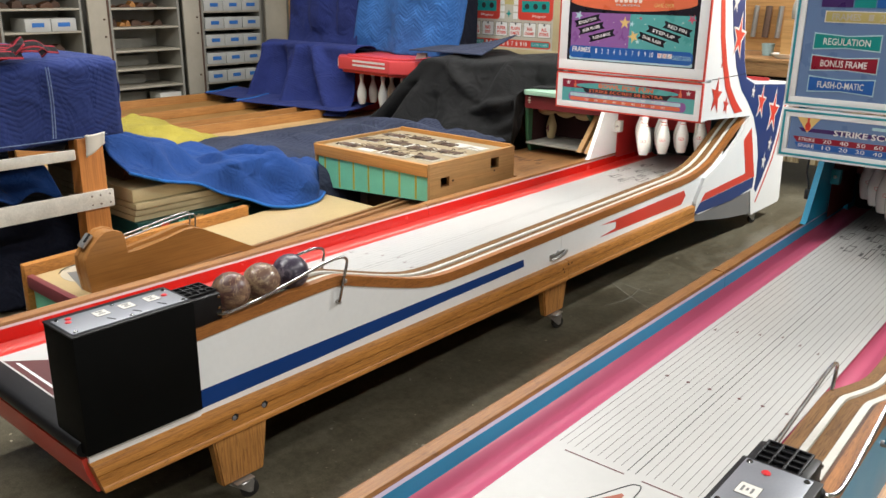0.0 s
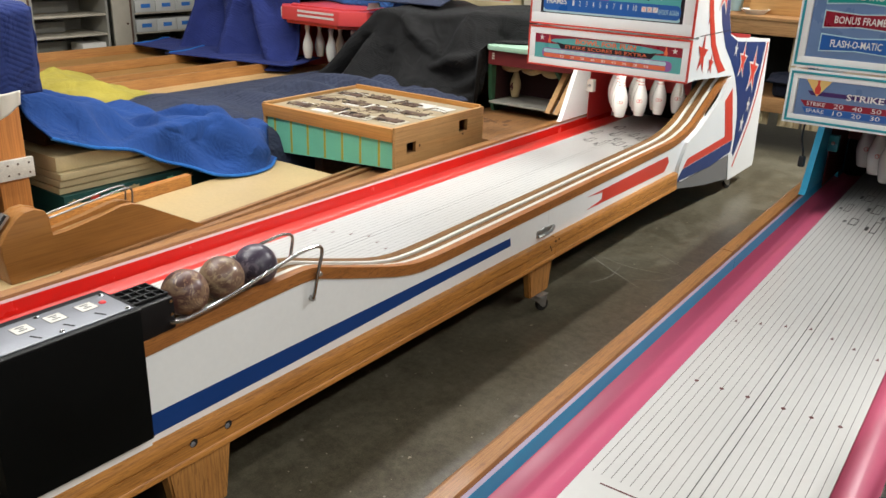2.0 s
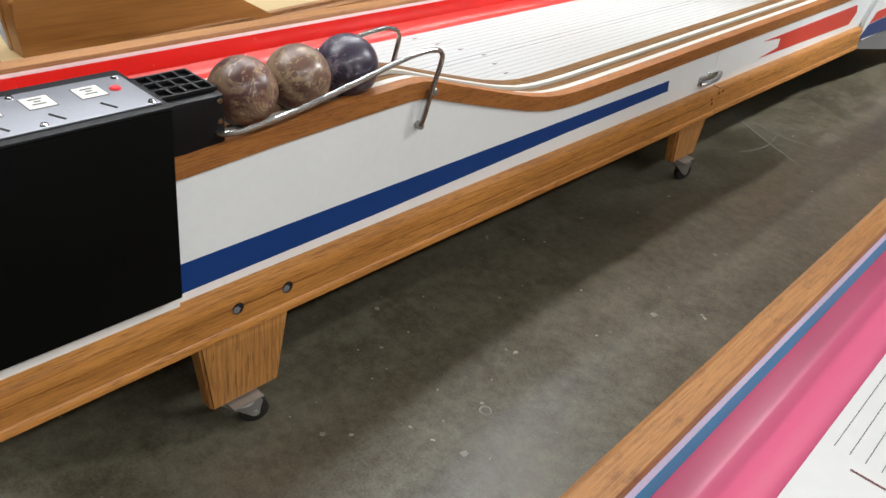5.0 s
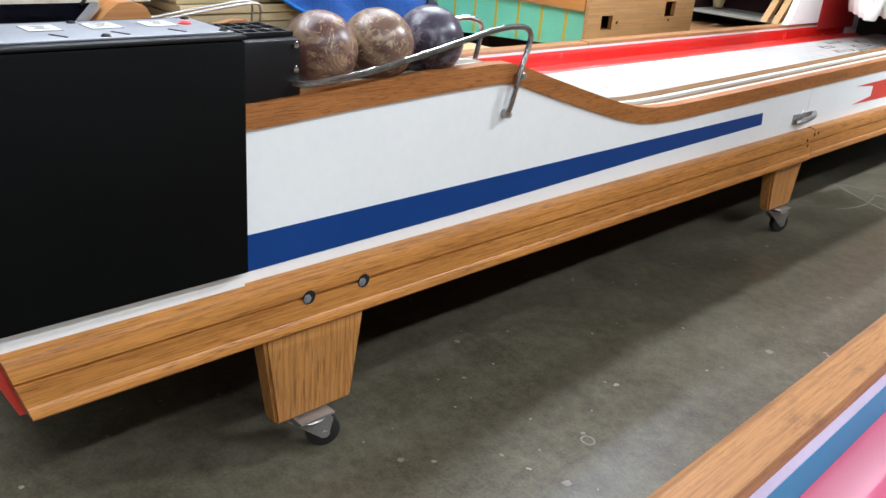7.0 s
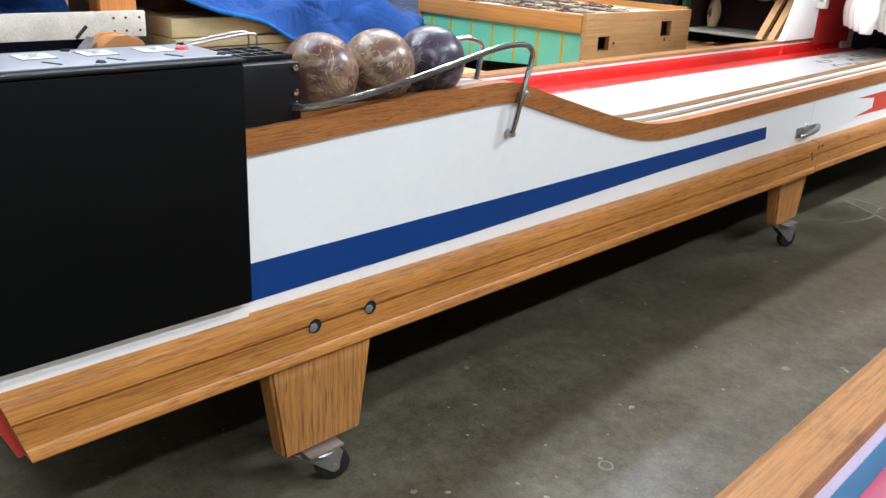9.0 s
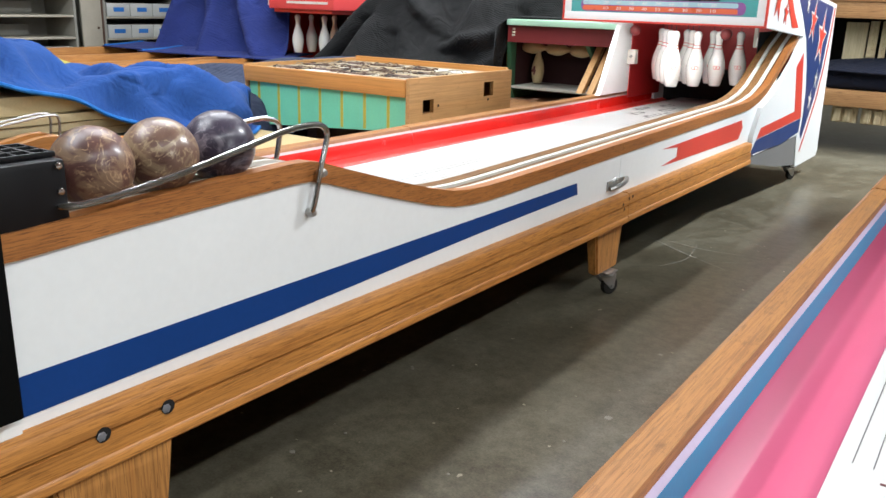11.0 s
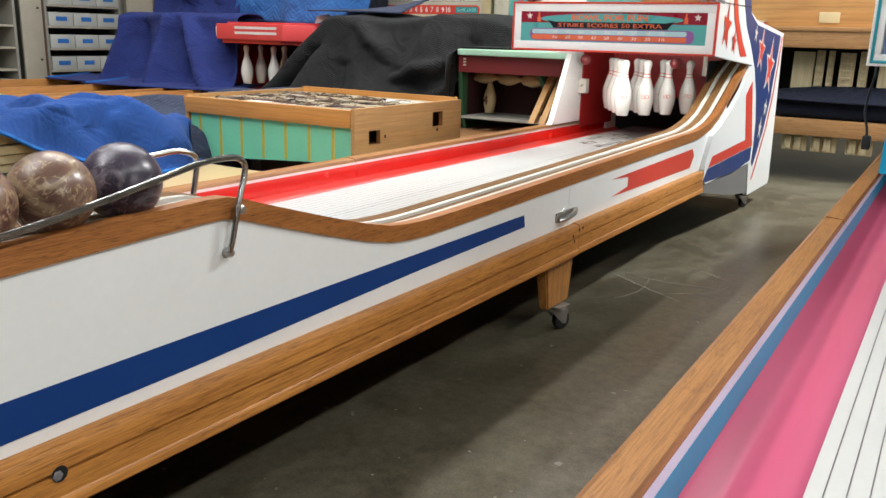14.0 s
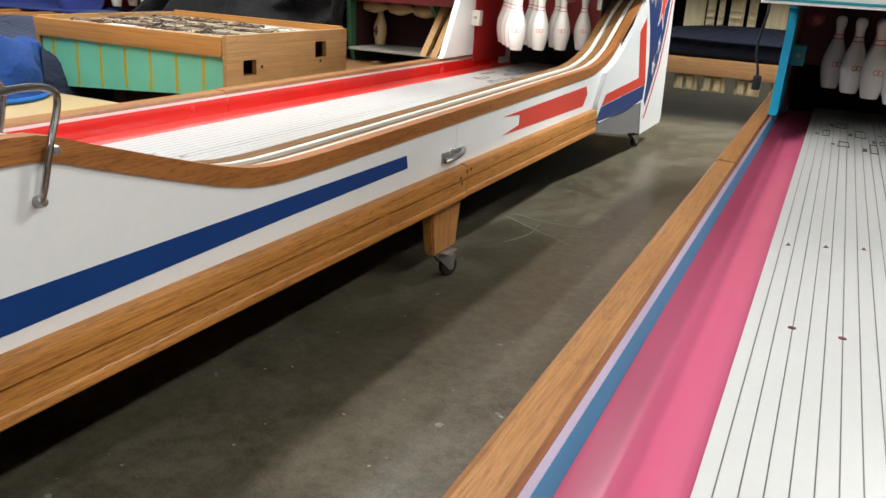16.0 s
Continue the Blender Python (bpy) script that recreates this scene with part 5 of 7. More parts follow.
for z, word, vals in ((0.858, "STRIKE", (20, 40, 50, 60, 70, 60, 50, 40, 20)), (0.832, "SPARE", (10, 20, 30, 40, 50, 40, 30, 20, 10))):
    text(bl, word, XB - 0.298, z, 0.064, 0.014, gy - 0.0012, M["a_white"])
    for i, v in enumerate(vals):
        text(bl, str(v), XB - 0.218 + i * 0.064, z, 0.033, 0.016, gy - 0.0012, M["a_white"])
bu = part("upper_glass", box(XB - 0.368, XB + 0.43, gy, gy + 0.004, 1.026, 1.742), M["a_sky"], B, "printed score glass", smooth=0)
for s, z, c in (("REGULATION", 1.250, "a_jade"), ("BONUS FRAME", 1.166, "a_crimson"), ("FLASH-O-MATIC", 1.083, "a_blue")):
    x0 = XB - 0.322
    art_panel(bu, [(x0 - 0.004, z - 0.033), (x0 + 0.12, z - 0.024), (x0 + 0.245, z - 0.033), (x0 + 0.245, z + 0.033), (x0 + 0.12, z + 0.024), (x0 - 0.004, z + 0.033)], gy, M["a_pale"], "banner_edge", t=0.0010)
    art_panel(bu, [(x0, z - 0.028), (x0 + 0.12, z - 0.020), (x0 + 0.241, z - 0.028), (x0 + 0.241, z + 0.028), (x0 + 0.12, z + 0.020), (x0, z + 0.028)], gy, M[c], "banner", t=0.0016)
    text(bu, s, x0 + 0.12, z, 0.172, 0.026, gy - 0.0018, M["a_white"], bold=0.012)
art_panel(bu, rect(XB - 0.296, XB + 0.40, 1.322, 1.366), gy, M["a_white"], t=0.0010)
art_panel(bu, rect(XB - 0.292, XB + 0.396, 1.325, 1.363), gy, M["a_gold"], t=0.0016)
text(bu, "FRAMES", XB - 0.217, 1.344, 0.105, 0.026, gy - 0.0018, M["a_cream"], bold=0.02)
for i in range(10):
    text(bu, str(i + 1), XB - 0.128 + i * 0.040, 1.344, 0.018, 0.024, gy - 0.0018, M["a_cream"])
for i, c in enumerate(("a_violet", "a_jade", "a_blue", "a_crimson", "a_violet", "a_jade", "a_blue", "a_crimson")):
    w = 0.115 if i == 0 else 0.075
    x0 = XB - 0.315 + (0 if i == 0 else 0.12 + (i - 1) * 0.08)
    art_panel(bu, rect(x0, x0 + w, 1.38, 1.70), gy, M[c], t=0.0012)
art_panel(bu, rect(XB - 0.255, XB - 0.225, 1.425, 1.44), gy, M["a_white"], t=0.0016)
for r, mt, t in ((0.12, "a_white", 0.001), (0.105, "a_violet", 0.0014)):
    art_panel(bu, [(XB + 0.085 + r * 0.85 * math.cos(a * math.pi / 16), 1.12 + r * math.sin(a * math.pi / 16)) for a in range(32)], gy, M[mt], t=t)
for row in range(4):
    for j in range(row + 1):
        hung_pin(XB - 0.022 + (j - row / 2) * 0.13, YB + 0.37 + row * 0.1126, 0.494, group="pins of the pink machine")


turn = Matrix.Translation((1.028, 2.664, 0)) @ Matrix.Rotation(0.015, 4, "Z") @ Matrix.Translation((-1.028, -2.664, 0))
B.matrix_basis = turn @ Matrix.Translation(B.location)

# ---- unrestored machine beside the white one ----
C = thing("old_machine", (-1.22, 1.30, 0), "unrestored bowling machine with a cream lane, mint front and maroon trim", "bowling machine", "long bowling machines")
def slant(x0, x1, y0, y1, z0, z1, bevel=0.0):
    """A bar of the old machine's front half, which stands askew."""
    k = lambda x, y: (x - 0.10 * (y - 2.09), y)
    return prism([k(x0, y0), k(x1, y0), k(x1, y1), k(x0, y1)], "z", z0, z1, bevel=bevel)


part("lane_deck", slant(-1.372, -0.980, 1.31, 2.89, 0.355, 0.385), M["cream_lane"], C, smooth=0)
# far half in darker wood, its shadow put into the colour
part("lane_deck", box(-1.44, -0.90, 3.94, 5.16, 0.355, 0.385), M["oak_worn"], C, smooth=0)
part("side_rail", slant(-1.410, -1.373, 1.28, 2.37, 0.17, 0.432, 0.005), M["oak"], C)
for x0, x1, y0, z in ((-0.977, -0.957, 1.50, 0.40), (-0.953, -0.930, 1.58, 0.392), (-0.926, -0.905, 1.75, 0.402)):
    part("track_strip", slant(x0, x1, y0, 3.10, 0.34, z, 0.003), M["oak_worn"], C)
part("side_board", prism([(-0.842, 1.80), (-0.842, 3.10), (-1.003, 3.10), (-0.873, 1.80)], "z", 0.33, 0.390, bevel=0.003), M["oak_worn"], C)
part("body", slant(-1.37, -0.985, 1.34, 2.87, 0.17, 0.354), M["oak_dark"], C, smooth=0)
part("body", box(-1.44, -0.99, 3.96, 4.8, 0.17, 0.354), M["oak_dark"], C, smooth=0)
part("front_panel", box(-1.325, -0.905, 1.305, 1.328, 0.05, 0.34), M["mint"], C)
part("front_edge", box(-1.332, -0.90, 1.285, 1.312, 0.342, 0.392, 0.006), M["maroon_trim"], C)
part("corner_block", box(-1.345, -1.30, 1.285, 1.304, 0.21, 0.335, 0.006), M["offwhite"], C)
lx, ly = -1.175, 1.47
part("lane_label", prism([(lx + 0.12 * math.cos(a * math.pi / 10), ly + 0.10 * math.sin(a * math.pi / 10)) for a in range(20)], "z", 0.385, 0.3856), M["a_cream"], C, smooth=0)
part("label_outline", tube([(lx + 0.125 * math.cos(a * math.pi / 10), ly + 0.105 * math.sin(a * math.pi / 10), 0.3858) for a in range(14)], 0.0022, 5), M["ink"], C)
part("label_shape", prism([(lx - 0.06, ly - 0.06), (lx + 0.16, ly - 0.11), (lx + 0.17, ly - 0.07), (lx + 0.06, ly - 0.03), (lx - 0.04, ly - 0.01)], "z", 0.3862, 0.3868), M["grey_panel"], C, smooth=0)
for i in range(4):
    part("label_bar", prism([(lx - 0.06 + i * 0.04, ly + 0.02), (lx - 0.045 + i * 0.04, ly + 0.016), (lx - 0.04 + i * 0.04, ly + 0.05), (lx - 0.055 + i * 0.04, ly + 0.055)], "z", 0.3862, 0.3868), M["tan_board"], C, smooth=0)
for x, y in ((-1.29, 1.45), (-0.94, 1.45), (-1.41, 2.66), (-1.06, 2.66), (-1.40, 4.3), (-1.03, 4.3)):
    part("leg", box(x - 0.03, x + 0.03, y, y + 0.12, 0, 0.17, 0.004), M["oak_z"], C)
# its wooden ball return
for x0 in (-0.972, -1.032):
    pr = [(1.364, 0.385), (1.353, 0.47), (1.353, 0.515), (1.372, 0.545), (1.408, 0.583), (1.432, 0.598), (1.462, 0.600), (1.495, 0.588), (1.506, 0.570), (1.508, 0.502), (1.56, 0.507), (1.66, 0.522), (1.75, 0.540), (1.79, 0.542), (1.825, 0.528), (2.07, 0.394), (2.085, 0.385)]
    b = part("return_side", prism(pr, "x", x0, x0 + 0.024, bevel=0.003), M["maple"], C, "varnished plywood ball-return side")
part("return_front", prism([(1.3655, 0.385), (1.3545, 0.47), (1.3545, 0.514), (1.3735, 0.5435), (1.4095, 0.5815), (1.433, 0.5962), (1.461, 0.598), (1.50, 0.582), (1.50, 0.385)], "x", -1.008, -0.973), M["maple"], C)
cp = part("coin_slot", prism([(1.366, 0.547), (1.404, 0.586), (1.399, 0.592), (1.361, 0.553)], "x", -1.018, -0.978), M["zinc"], C)
part("slot", prism([(1.371, 0.558), (1.395, 0.583), (1.392, 0.587), (1.368, 0.562)], "x", -1.002, -0.994), M["void"], cp)
part("return_bed", prism([(1.509, 0.488), (1.66, 0.508), (1.79, 0.526), (1.79, 0.51), (1.509, 0.468)], "x", -1.008, -0.973), M["pine_pale"], C)
for x in (-0.983, -1.022):
    part("ball_rod", tube(curve_pts([(x, 1.48, 0.545), (x, 1.55, 0.553), (x, 1.72, 0.577), (x, 1.80, 0.585), (x, 1.818, 0.572), (x, 1.815, 0.528)], 5), 0.0035, 8), M["rod_steel"], C)
# 1.065 scale about the camera's place at 3 s
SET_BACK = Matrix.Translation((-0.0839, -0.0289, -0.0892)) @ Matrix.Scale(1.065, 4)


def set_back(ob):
    """Scale a mesh of the row behind the white machine out from the camera's place at 3 s, to a lower, further place,
    its foot kept on the floor.
    """
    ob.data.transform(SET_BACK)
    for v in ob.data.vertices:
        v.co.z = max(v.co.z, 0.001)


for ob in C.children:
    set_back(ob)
# its pin hood at the far end
part("hood_top", prism([(-1.50, 4.765), (-0.86, 4.765), (-0.86, 5.55), (-1.56, 5.55), (-1.56, 4.85), (-1.535, 4.79)], "z", 0.728, 0.760, bevel=0.008), M["mint_pale"], C)
part("hood", prism([(-1.505, 4.785), (-1.12, 4.800), (-0.88, 4.835), (-0.88, 5.5), (-1.545, 5.5), (-1.545, 4.86), (-1.53, 4.80)], "z", 0.638, 0.728), M["maroon"], C)
for z in (0.672, 0.688, 0.704):
    part("label_bar", box(-1.492, -1.474, 4.7835, 4.785, z, z + 0.009), M["a_cream"], C, smooth=0)
part("hood_side", prism([(4.84, 0.637), (5.6, 0.637), (5.6, 0.25), (4.93, 0.25), (4.86, 0.42)], "x", -1.555, -1.53), M["mint_deep"], C)
# dark sheet and back carry the shade below the hood
part("inner_lining", box(-1.5295, -1.525, 4.90, 5.15, 0.393, 0.637), M["maroon_shade"], C, smooth=0)
part("hood_side", prism([(4.85, 0.637), (4.96, 0.637), (5.02, 0.47), (5.05, 0.40), (4.97, 0.40)], "x", -0.905, -0.88), M["mint_deep"], C)
part("hood_side", prism([(4.86, 0.637), (4.93, 0.637), (4.97, 0.54)], "x", -1.085, -1.062), M["mint_deep"], C)
part("hood_back", box(-1.525, -0.86, 5.16, 5.19, 0.05, 0.637), M["maroon_shade"], C, smooth=0)
part("pin_shelf", box(-1.525, -0.90, 4.82, 5.16, 0.386, 0.397), M["cab_in"], C)
for i in range(2):
    x = -1.05 + i * 0.060
    part("slope_board", prism([(4.72, 0.40), (4.76, 0.40), (4.98, 0.637), (4.94, 0.637)], "x", x, x + 0.034), M["pine_y"], C)
hung_pin(-1.455, 5.03, 0.403, 0.92, M["pin_old"], False, group="pins of the old machine")
text(C, "4", -1.462, 0.478, 0.028, 0.05, 4.992, M["mark"], name="numeral", bold=0.05)
for i, x in enumerate((-1.455, -1.30, -1.15)):
    p = thing("bowling_pin", (x, 4.98, 0.60), "aged cream bowling pin folded flat under the hood", "bowling pin", "pins of the old machine")
    part("pin_body", lathe([(r * 0.9, h * 0.72 - 0.09) for r, h in PIN], (x + 0.02, 4.98, 0.606 - 0.003 * i), "x", 20), M["pin_old"], p, smooth=60)
for i in range(7):
    part("deck_print", box(-1.36 + 0.045 * i, -1.33 + 0.045 * i, 4.30 + 0.03 * (i % 3), 4.33 + 0.05 * (i % 2) + 0.03 * (i % 3), 0.385, 0.3856), M["oak_dark"], C, smooth=0)

# ---- loose game cabinet lying on the lane ----
G = thing("game_cabinet", (-1.39, 3.5, 0.42), "shallow wooden game cabinet with mint sides and yellow lines, lid off", "game cabinet")
gx0, gx1, gy0, gy1 = -1.845, -0.960, 3.185, 3.905
part("front_panel", prism([(gx0 + 0.012, 0.312), (gx1 - 0.022, 0.366), (gx1 - 0.022, 0.500), (gx0 + 0.012, 0.500)], "y", gy0 + 0.004, gy0 + 0.02), M["mint"], G)
for i in range(7):
    x = gx0 + 0.06 + i * 0.118
    part("painted_line", box(x, x + 0.014, gy0 + 0.003, gy0 + 0.004, 0.318 + (x - gx0) * 0.062, 0.497), M["yellow_line"], G, smooth=0)
part("lid_front", prism([(gx0 - 0.002, 0.496), (gx1 - 0.020, 0.496), (gx1 - 0.020, 0.560), (gx0 - 0.012, 0.560)], "y", gy0 - 0.012, gy0 + 0.012, bevel=0.002), M["pine"], G)
# end board with two square hand holes
ex0, ex1 = gx1 - 0.018, gx1
for a, b, c, d in ((gy0 - 0.008, gy0 + 0.075, 0.366, 0.566), (gy0 + 0.075, gy0 + 0.145, 0.366, 0.430), (gy0 + 0.075, gy0 + 0.145, 0.482, 0.566), (gy0 + 0.145, gy0 + 0.50, 0.366, 0.566),
                   (gy0 + 0.50, gy0 + 0.575, 0.366, 0.465), (gy0 + 0.50, gy0 + 0.575, 0.525, 0.566), (gy0 + 0.575, gy1, 0.366, 0.566)):
    part("end_board", box(ex0, ex1, a, b, c, d), M["pine_y"], G, smooth=0)
for y, z in ((gy0 + 0.175, 0.455), (gy0 + 0.535, 0.452)):
    part("drill_hole", lathe([(0, 0.0008), (0.006, 0.0008), (0.006, 0)], (ex1, y, z), "x", 12), M["void"], G)
part("end_board", box(gx0 - 0.015, gx0 + 0.003, gy0, gy1, 0.312, 0.566), M["pine_y"], G)
part("rear_board", box(gx0, gx1 - 0.018, gy1 - 0.018, gy1, 0.425, 0.574), M["pine"], G)
part("bottom", box(gx0, gx1 - 0.02, gy0 + 0.02, gy1 - 0.02, 0.420, 0.432), M["oak_dark"], G, smooth=0)
dk = part("mechanism_deck", box(gx0 + 0.004, gx1 - 0.019, gy0 + 0.013, gy1 - 0.019, 0.540, 0.550), M["deck_card"], G, smooth=0)
rnd = random.Random(7)
for i in range(5):
    for j in range(3):
        if rnd.random() < 0.95:
            x, y = gx0 + 0.09 + i * 0.15 + rnd.uniform(-0.02, 0.02), gy0 + 0.09 + j * 0.21 + rnd.uniform(-0.02, 0.02)
            part("score_card", box(x, x + 0.11, y, y + 0.10, 0.5502, 0.5525), M["paper"] if rnd.random() < 0.4 else M["a_cream"], dk, smooth=0)
for i in range(11):
    x, y = gx0 + 0.05 + (i % 4) * 0.19 + rnd.uniform(-0.02, 0.02), gy0 + 0.10 + (i // 4) * 0.20 + 0.03 * (i % 2)
    u = part("relay_bank", box(x, x + 0.15, y, y + 0.07, 0.5505, 0.556, 0.002), M["rust"], dk)
    for q in range(14):
        a, b = x + rnd.uniform(-0.02, 0.16), y + rnd.uniform(-0.03, 0.07)
        h = rnd.uniform(0.004, 0.011)
        part("contact", tube(curve_pts([(a, b, 0.553), (a + rnd.uniform(-0.01, 0.014), b + 0.012, 0.553 + h), (a + rnd.uniform(-0.006, 0.022), b + rnd.uniform(0.02, 0.035), 0.553 + h * 0.6), (a + 0.004, b + 0.03, 0.553)], 3), rnd.choice((0.0012, 0.0018, 0.0026)), 5), (M["relay"], M["rust"], M["rust"], M["deck_card"], M["ink"])[q % 5], u)
for i in range(5):
    x, y = rnd.uniform(gx0 + 0.06, gx1 - 0.1), rnd.uniform(gy0 + 0.06, gy1 - 0.1)
    pts = [(x + 0.05 * math.cos(t * 1.1 + i) + t * 0.012, y + 0.035 * math.sin(t * 1.7 + i), 0.556 + 0.006 * math.sin(t * 2.0 + i)) for t in range(8)]
    part("wire_loop", tube(curve_pts(pts, 3), 0.0014, 5), M["rust"] if i % 2 else M["relay"], dk)
for x in (gx0 + 0.25, gx1 - 0.20):
    solo("support_block", box(x, x + 0.06, gy0 + 0.10, gy1 - 0.05, 0.0, 0.4195, 0.003), M["oak_dark"], "dark wooden trestle board under the game cabinet", "wood block", "support blocks", smooth=0)

# ---- stack of tan panels with a painted base, under the blue blanket ----
PANELS = []
ST = thing("painted_case", (-1.95, 2.1, 0), "low case with flowers painted on its dark teal side", "case")
part("case_body", box(-2.45, -1.574, 1.90, 2.80, 0.0, 0.405), M["case_dark"], ST, smooth=0)
rnd = random.Random(3)
for i in range(9):
    y, z = 1.94 + i * 0.09, 0.372 + 0.006 * (i % 2)
    part("flower", prism(star(y, z, (0.033, 0.027, 0.031)[i % 3], 7, 0.6, 90 + 17 * i, 0.5), "x", -1.5735, -1.5725), (M["cream_lane"], M["red_art"], M["mint"])[i % 3], ST, smooth=0)
for i, (z, t) in enumerate(((0.408, 0.0285), (0.438, 0.0285), (0.468, 0.0285), (0.498, 0.060))):
    PANELS.append(solo("tan_panel", box(-2.42 + 0.01 * (i % 2), -1.60 + 0.012 * ((i * 7) % 3), 1.90, (2.74, 2.78, 2.70, 2.56)[i], z, z + t - 0.0015, 0.003), M["tan_board"], "thick tan laminated panel on top of the stack" if i == 3 else "flat tan laminated panel in a stack on the case", "panel", "stacked tan panels"))
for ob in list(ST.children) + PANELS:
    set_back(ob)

# ---- timber rack with a quilted cover ----
R = thing("timber_rack", (-2.2, 1.2, 0), "timber rack of orange posts and worn white cross boards", "rack")
for y in (1.76, 0.05):
    for x in (-1.87, -3.0):
        part("post", box(x, x + 0.085, y, y + 0.118, 0, 0.775, 0.004), M["orange_post"], R)
for x in (-1.785, -2.915):
    bb = part("cross_board", box(x, x + 0.02, 0.0, 1.895, 0.455, 0.535, 0.003), M["board_white"], R, "worn white painted board")
    if x > -2:
        for y in (1.79, 1.83, 1.875):
            for z in (0.475, 0.515):
                part("nail", lathe([(0, 0.0012), (0.004, 0.001), (0.0045, 0)], (x + 0.02, y, z), "x", 8), M["rust"], bb)
    part("top_beam", box(x + (0.0 if x > -2 else 0.0), x + 0.018, 0.0, 1.74, 0.69, 0.735, 0.003), M["board_white"], R)
part("deck", box(-2.99, -1.875, 0.0, 1.90, 0.775, 0.80), M["oak_dark"], R, smooth=0)
part("low_rail", box(-2.6, -2.5, 0.0, 1.9, 0.20, 0.27), M["oak_dark"], R, smooth=0)
solo("stored_head", box(-2.94, -1.84, 0.15, 1.93, 0.801, 1.095, 0.03), M["oak_dark"], "boxy machine head stored under the quilted cover", "machine head")


def cover(u, v):
    # v runs over the top from the far side and down the near face; u runs along y
    y = 0.05 + u * 1.93
    r = 0.05
    if v < 0.5:
        x, z = -2.98 + v / 0.5 * 1.16, 1.115
    else:
        x, z = -1.795, 1.105 - (v - 0.5) / 0.5 * 0.325
    if 0.44 < v < 0.56:
        t = (v - 0.44) / 0.12
        x, z = -1.86 + 0.065 * math.sin(t * math.pi / 2), 1.115 - 0.045 * (1 - math.cos(t * math.pi / 2))
    x += wob(x, y * 1.5, z, 3, 0.018) + 0.012 * math.sin(y * 17) * max(0, v - 0.55)
    z += wob(x, y, 4.0, 2.5, 0.014)
    if v > 0.98:
        z += 0.012 * math.sin(y * 3)
    return Vector((x, y, z))


sheet(90, 60, cover, "moving_blanket", M["quilt_cloth"], "navy chevron-quilted moving blanket draped over the rack", uvs=(2.2, 1.3))
# far end flap of the cover
sheet(24, 24, lambda u, v: Vector((-1.80 - u * 1.15, 1.985 + 0.02 * math.sin(u * 9) + wob(u, v, 0, 4, 0.012), 1.10 - v * 0.325)), "moving_blanket", M["quilt_cloth"], "navy chevron-quilted blanket end hanging off the rack", uvs=(1.2, 0.45))
for dy in (0.0, 0.011):
    solo("binding", tube([(-1.778 + wob(0, 1.66, 1.1 - i * 0.03, 3, 0.01), 1.655 + dy + 0.012 * math.sin((1.1 - i * 0.03) * 8), 1.095 - i * 0.03) for i in range(11)], 0.0026, 6), M["stitch"], "pale stitched seam on the quilted blanket", "seam", "stitched seams")
solo("binding", tube([(-1.782 + wob(0, y, 0.79, 3, 0.01), y, 0.789 + 0.006 * math.sin(y * 3)) for y in [0.1 + 0.1 * i for i in range(19)]], 0.0024, 6), M["stitch"], "pale stitched hem of the quilted blanket", "seam", "stitched seams")
sheet(8, 8, lambda u, v: Vector((-1.752 + 0.008 * math.sin(u * 5) - 0.012 * v, 1.785 + u * 0.095, 0.795 - v * (0.10 - 0.045 * u) + 0.004 * u)), "rag", M["paper"], "scrap of white paper taped to the rack post", "rag", 0.003)
# dark sheets and a box added for the shade inside the rack
sheet(40, 24, lambda u, v: Vector((-1.97 - 0.10 * v - 0.03 * math.sin(u * 21) * (1 - v), 0.0 + u * 1.9, 0.012 + v * 0.40)), "moving_blanket", M["dark_cloth"], "ink-dark sheet standing for the shade inside the timber rack", uvs=(1.6, 0.5))
sheet(30, 16, lambda u, v: Vector((-2.07 - 0.80 * v, 0.0 + u * 1.9, 0.415 + 0.02 * math.sin(u * 17) * math.sin(v * 3))), "moving_blanket", M["dark_cloth"], "ink-dark sheet standing for shade above the rack's inner box", uvs=(1.6, 0.8))
solo("storage_box", box(-2.90, -2.10, 0.02, 1.88, 0.0, 0.385, 0.01), M["oak_dark"], "unseen dark box added below the rack's shade sheet", "box", smooth=0)
sheet(24, 18, lambda u, v: Vector((-2.02 - 0.35 * v + 0.03 * math.sin(u * 8), 1.42 + u * 0.34, 0.44 + 0.17 * math.sin(math.pi * min(1, v * 0.7 + 0.1)) + 0.02 * math.sin(u * 11 + v * 4))), "moving_blanket", M["blue_cloth"], "bright blue blanket stuffed inside the timber rack", uvs=(0.4, 0.4))
# one more dark sheet, shade for the rack's open back
sheet(20, 14, lambda u, v: Vector((-2.86 + 0.02 * math.sin(u * 9), 0.02 + u * 1.86, 0.42 + v * 0.35)), "moving_blanket", M["dark_cloth"], "dark sheet added to shade the back of the rack", uvs=(1.5, 0.4))
def webbing(pts, w=0.022):
    """A black tie-down strap with red edges, lying tilted along pts."""
    across, up = Vector((-0.75, 0, 0.66)), Vector((0.66, 0, 0.75))
    line = curve_pts(pts, 5)
    band = lambda a, lo, hi: ribbon([[p - across * a + up * lo, p + across * a + up * lo, p + across * a + up * hi, p - across * a + up * hi] for p in line])
    st = solo("ratchet_strap", band(w, 0.0, 0.004), M["strap"], "red-edged black webbing tie-down strap bundled on the blanket", "strap", "coiled straps")
    part("black_stripe", band(w * 0.62, 0.004, 0.0052), M["strap_k"], st)


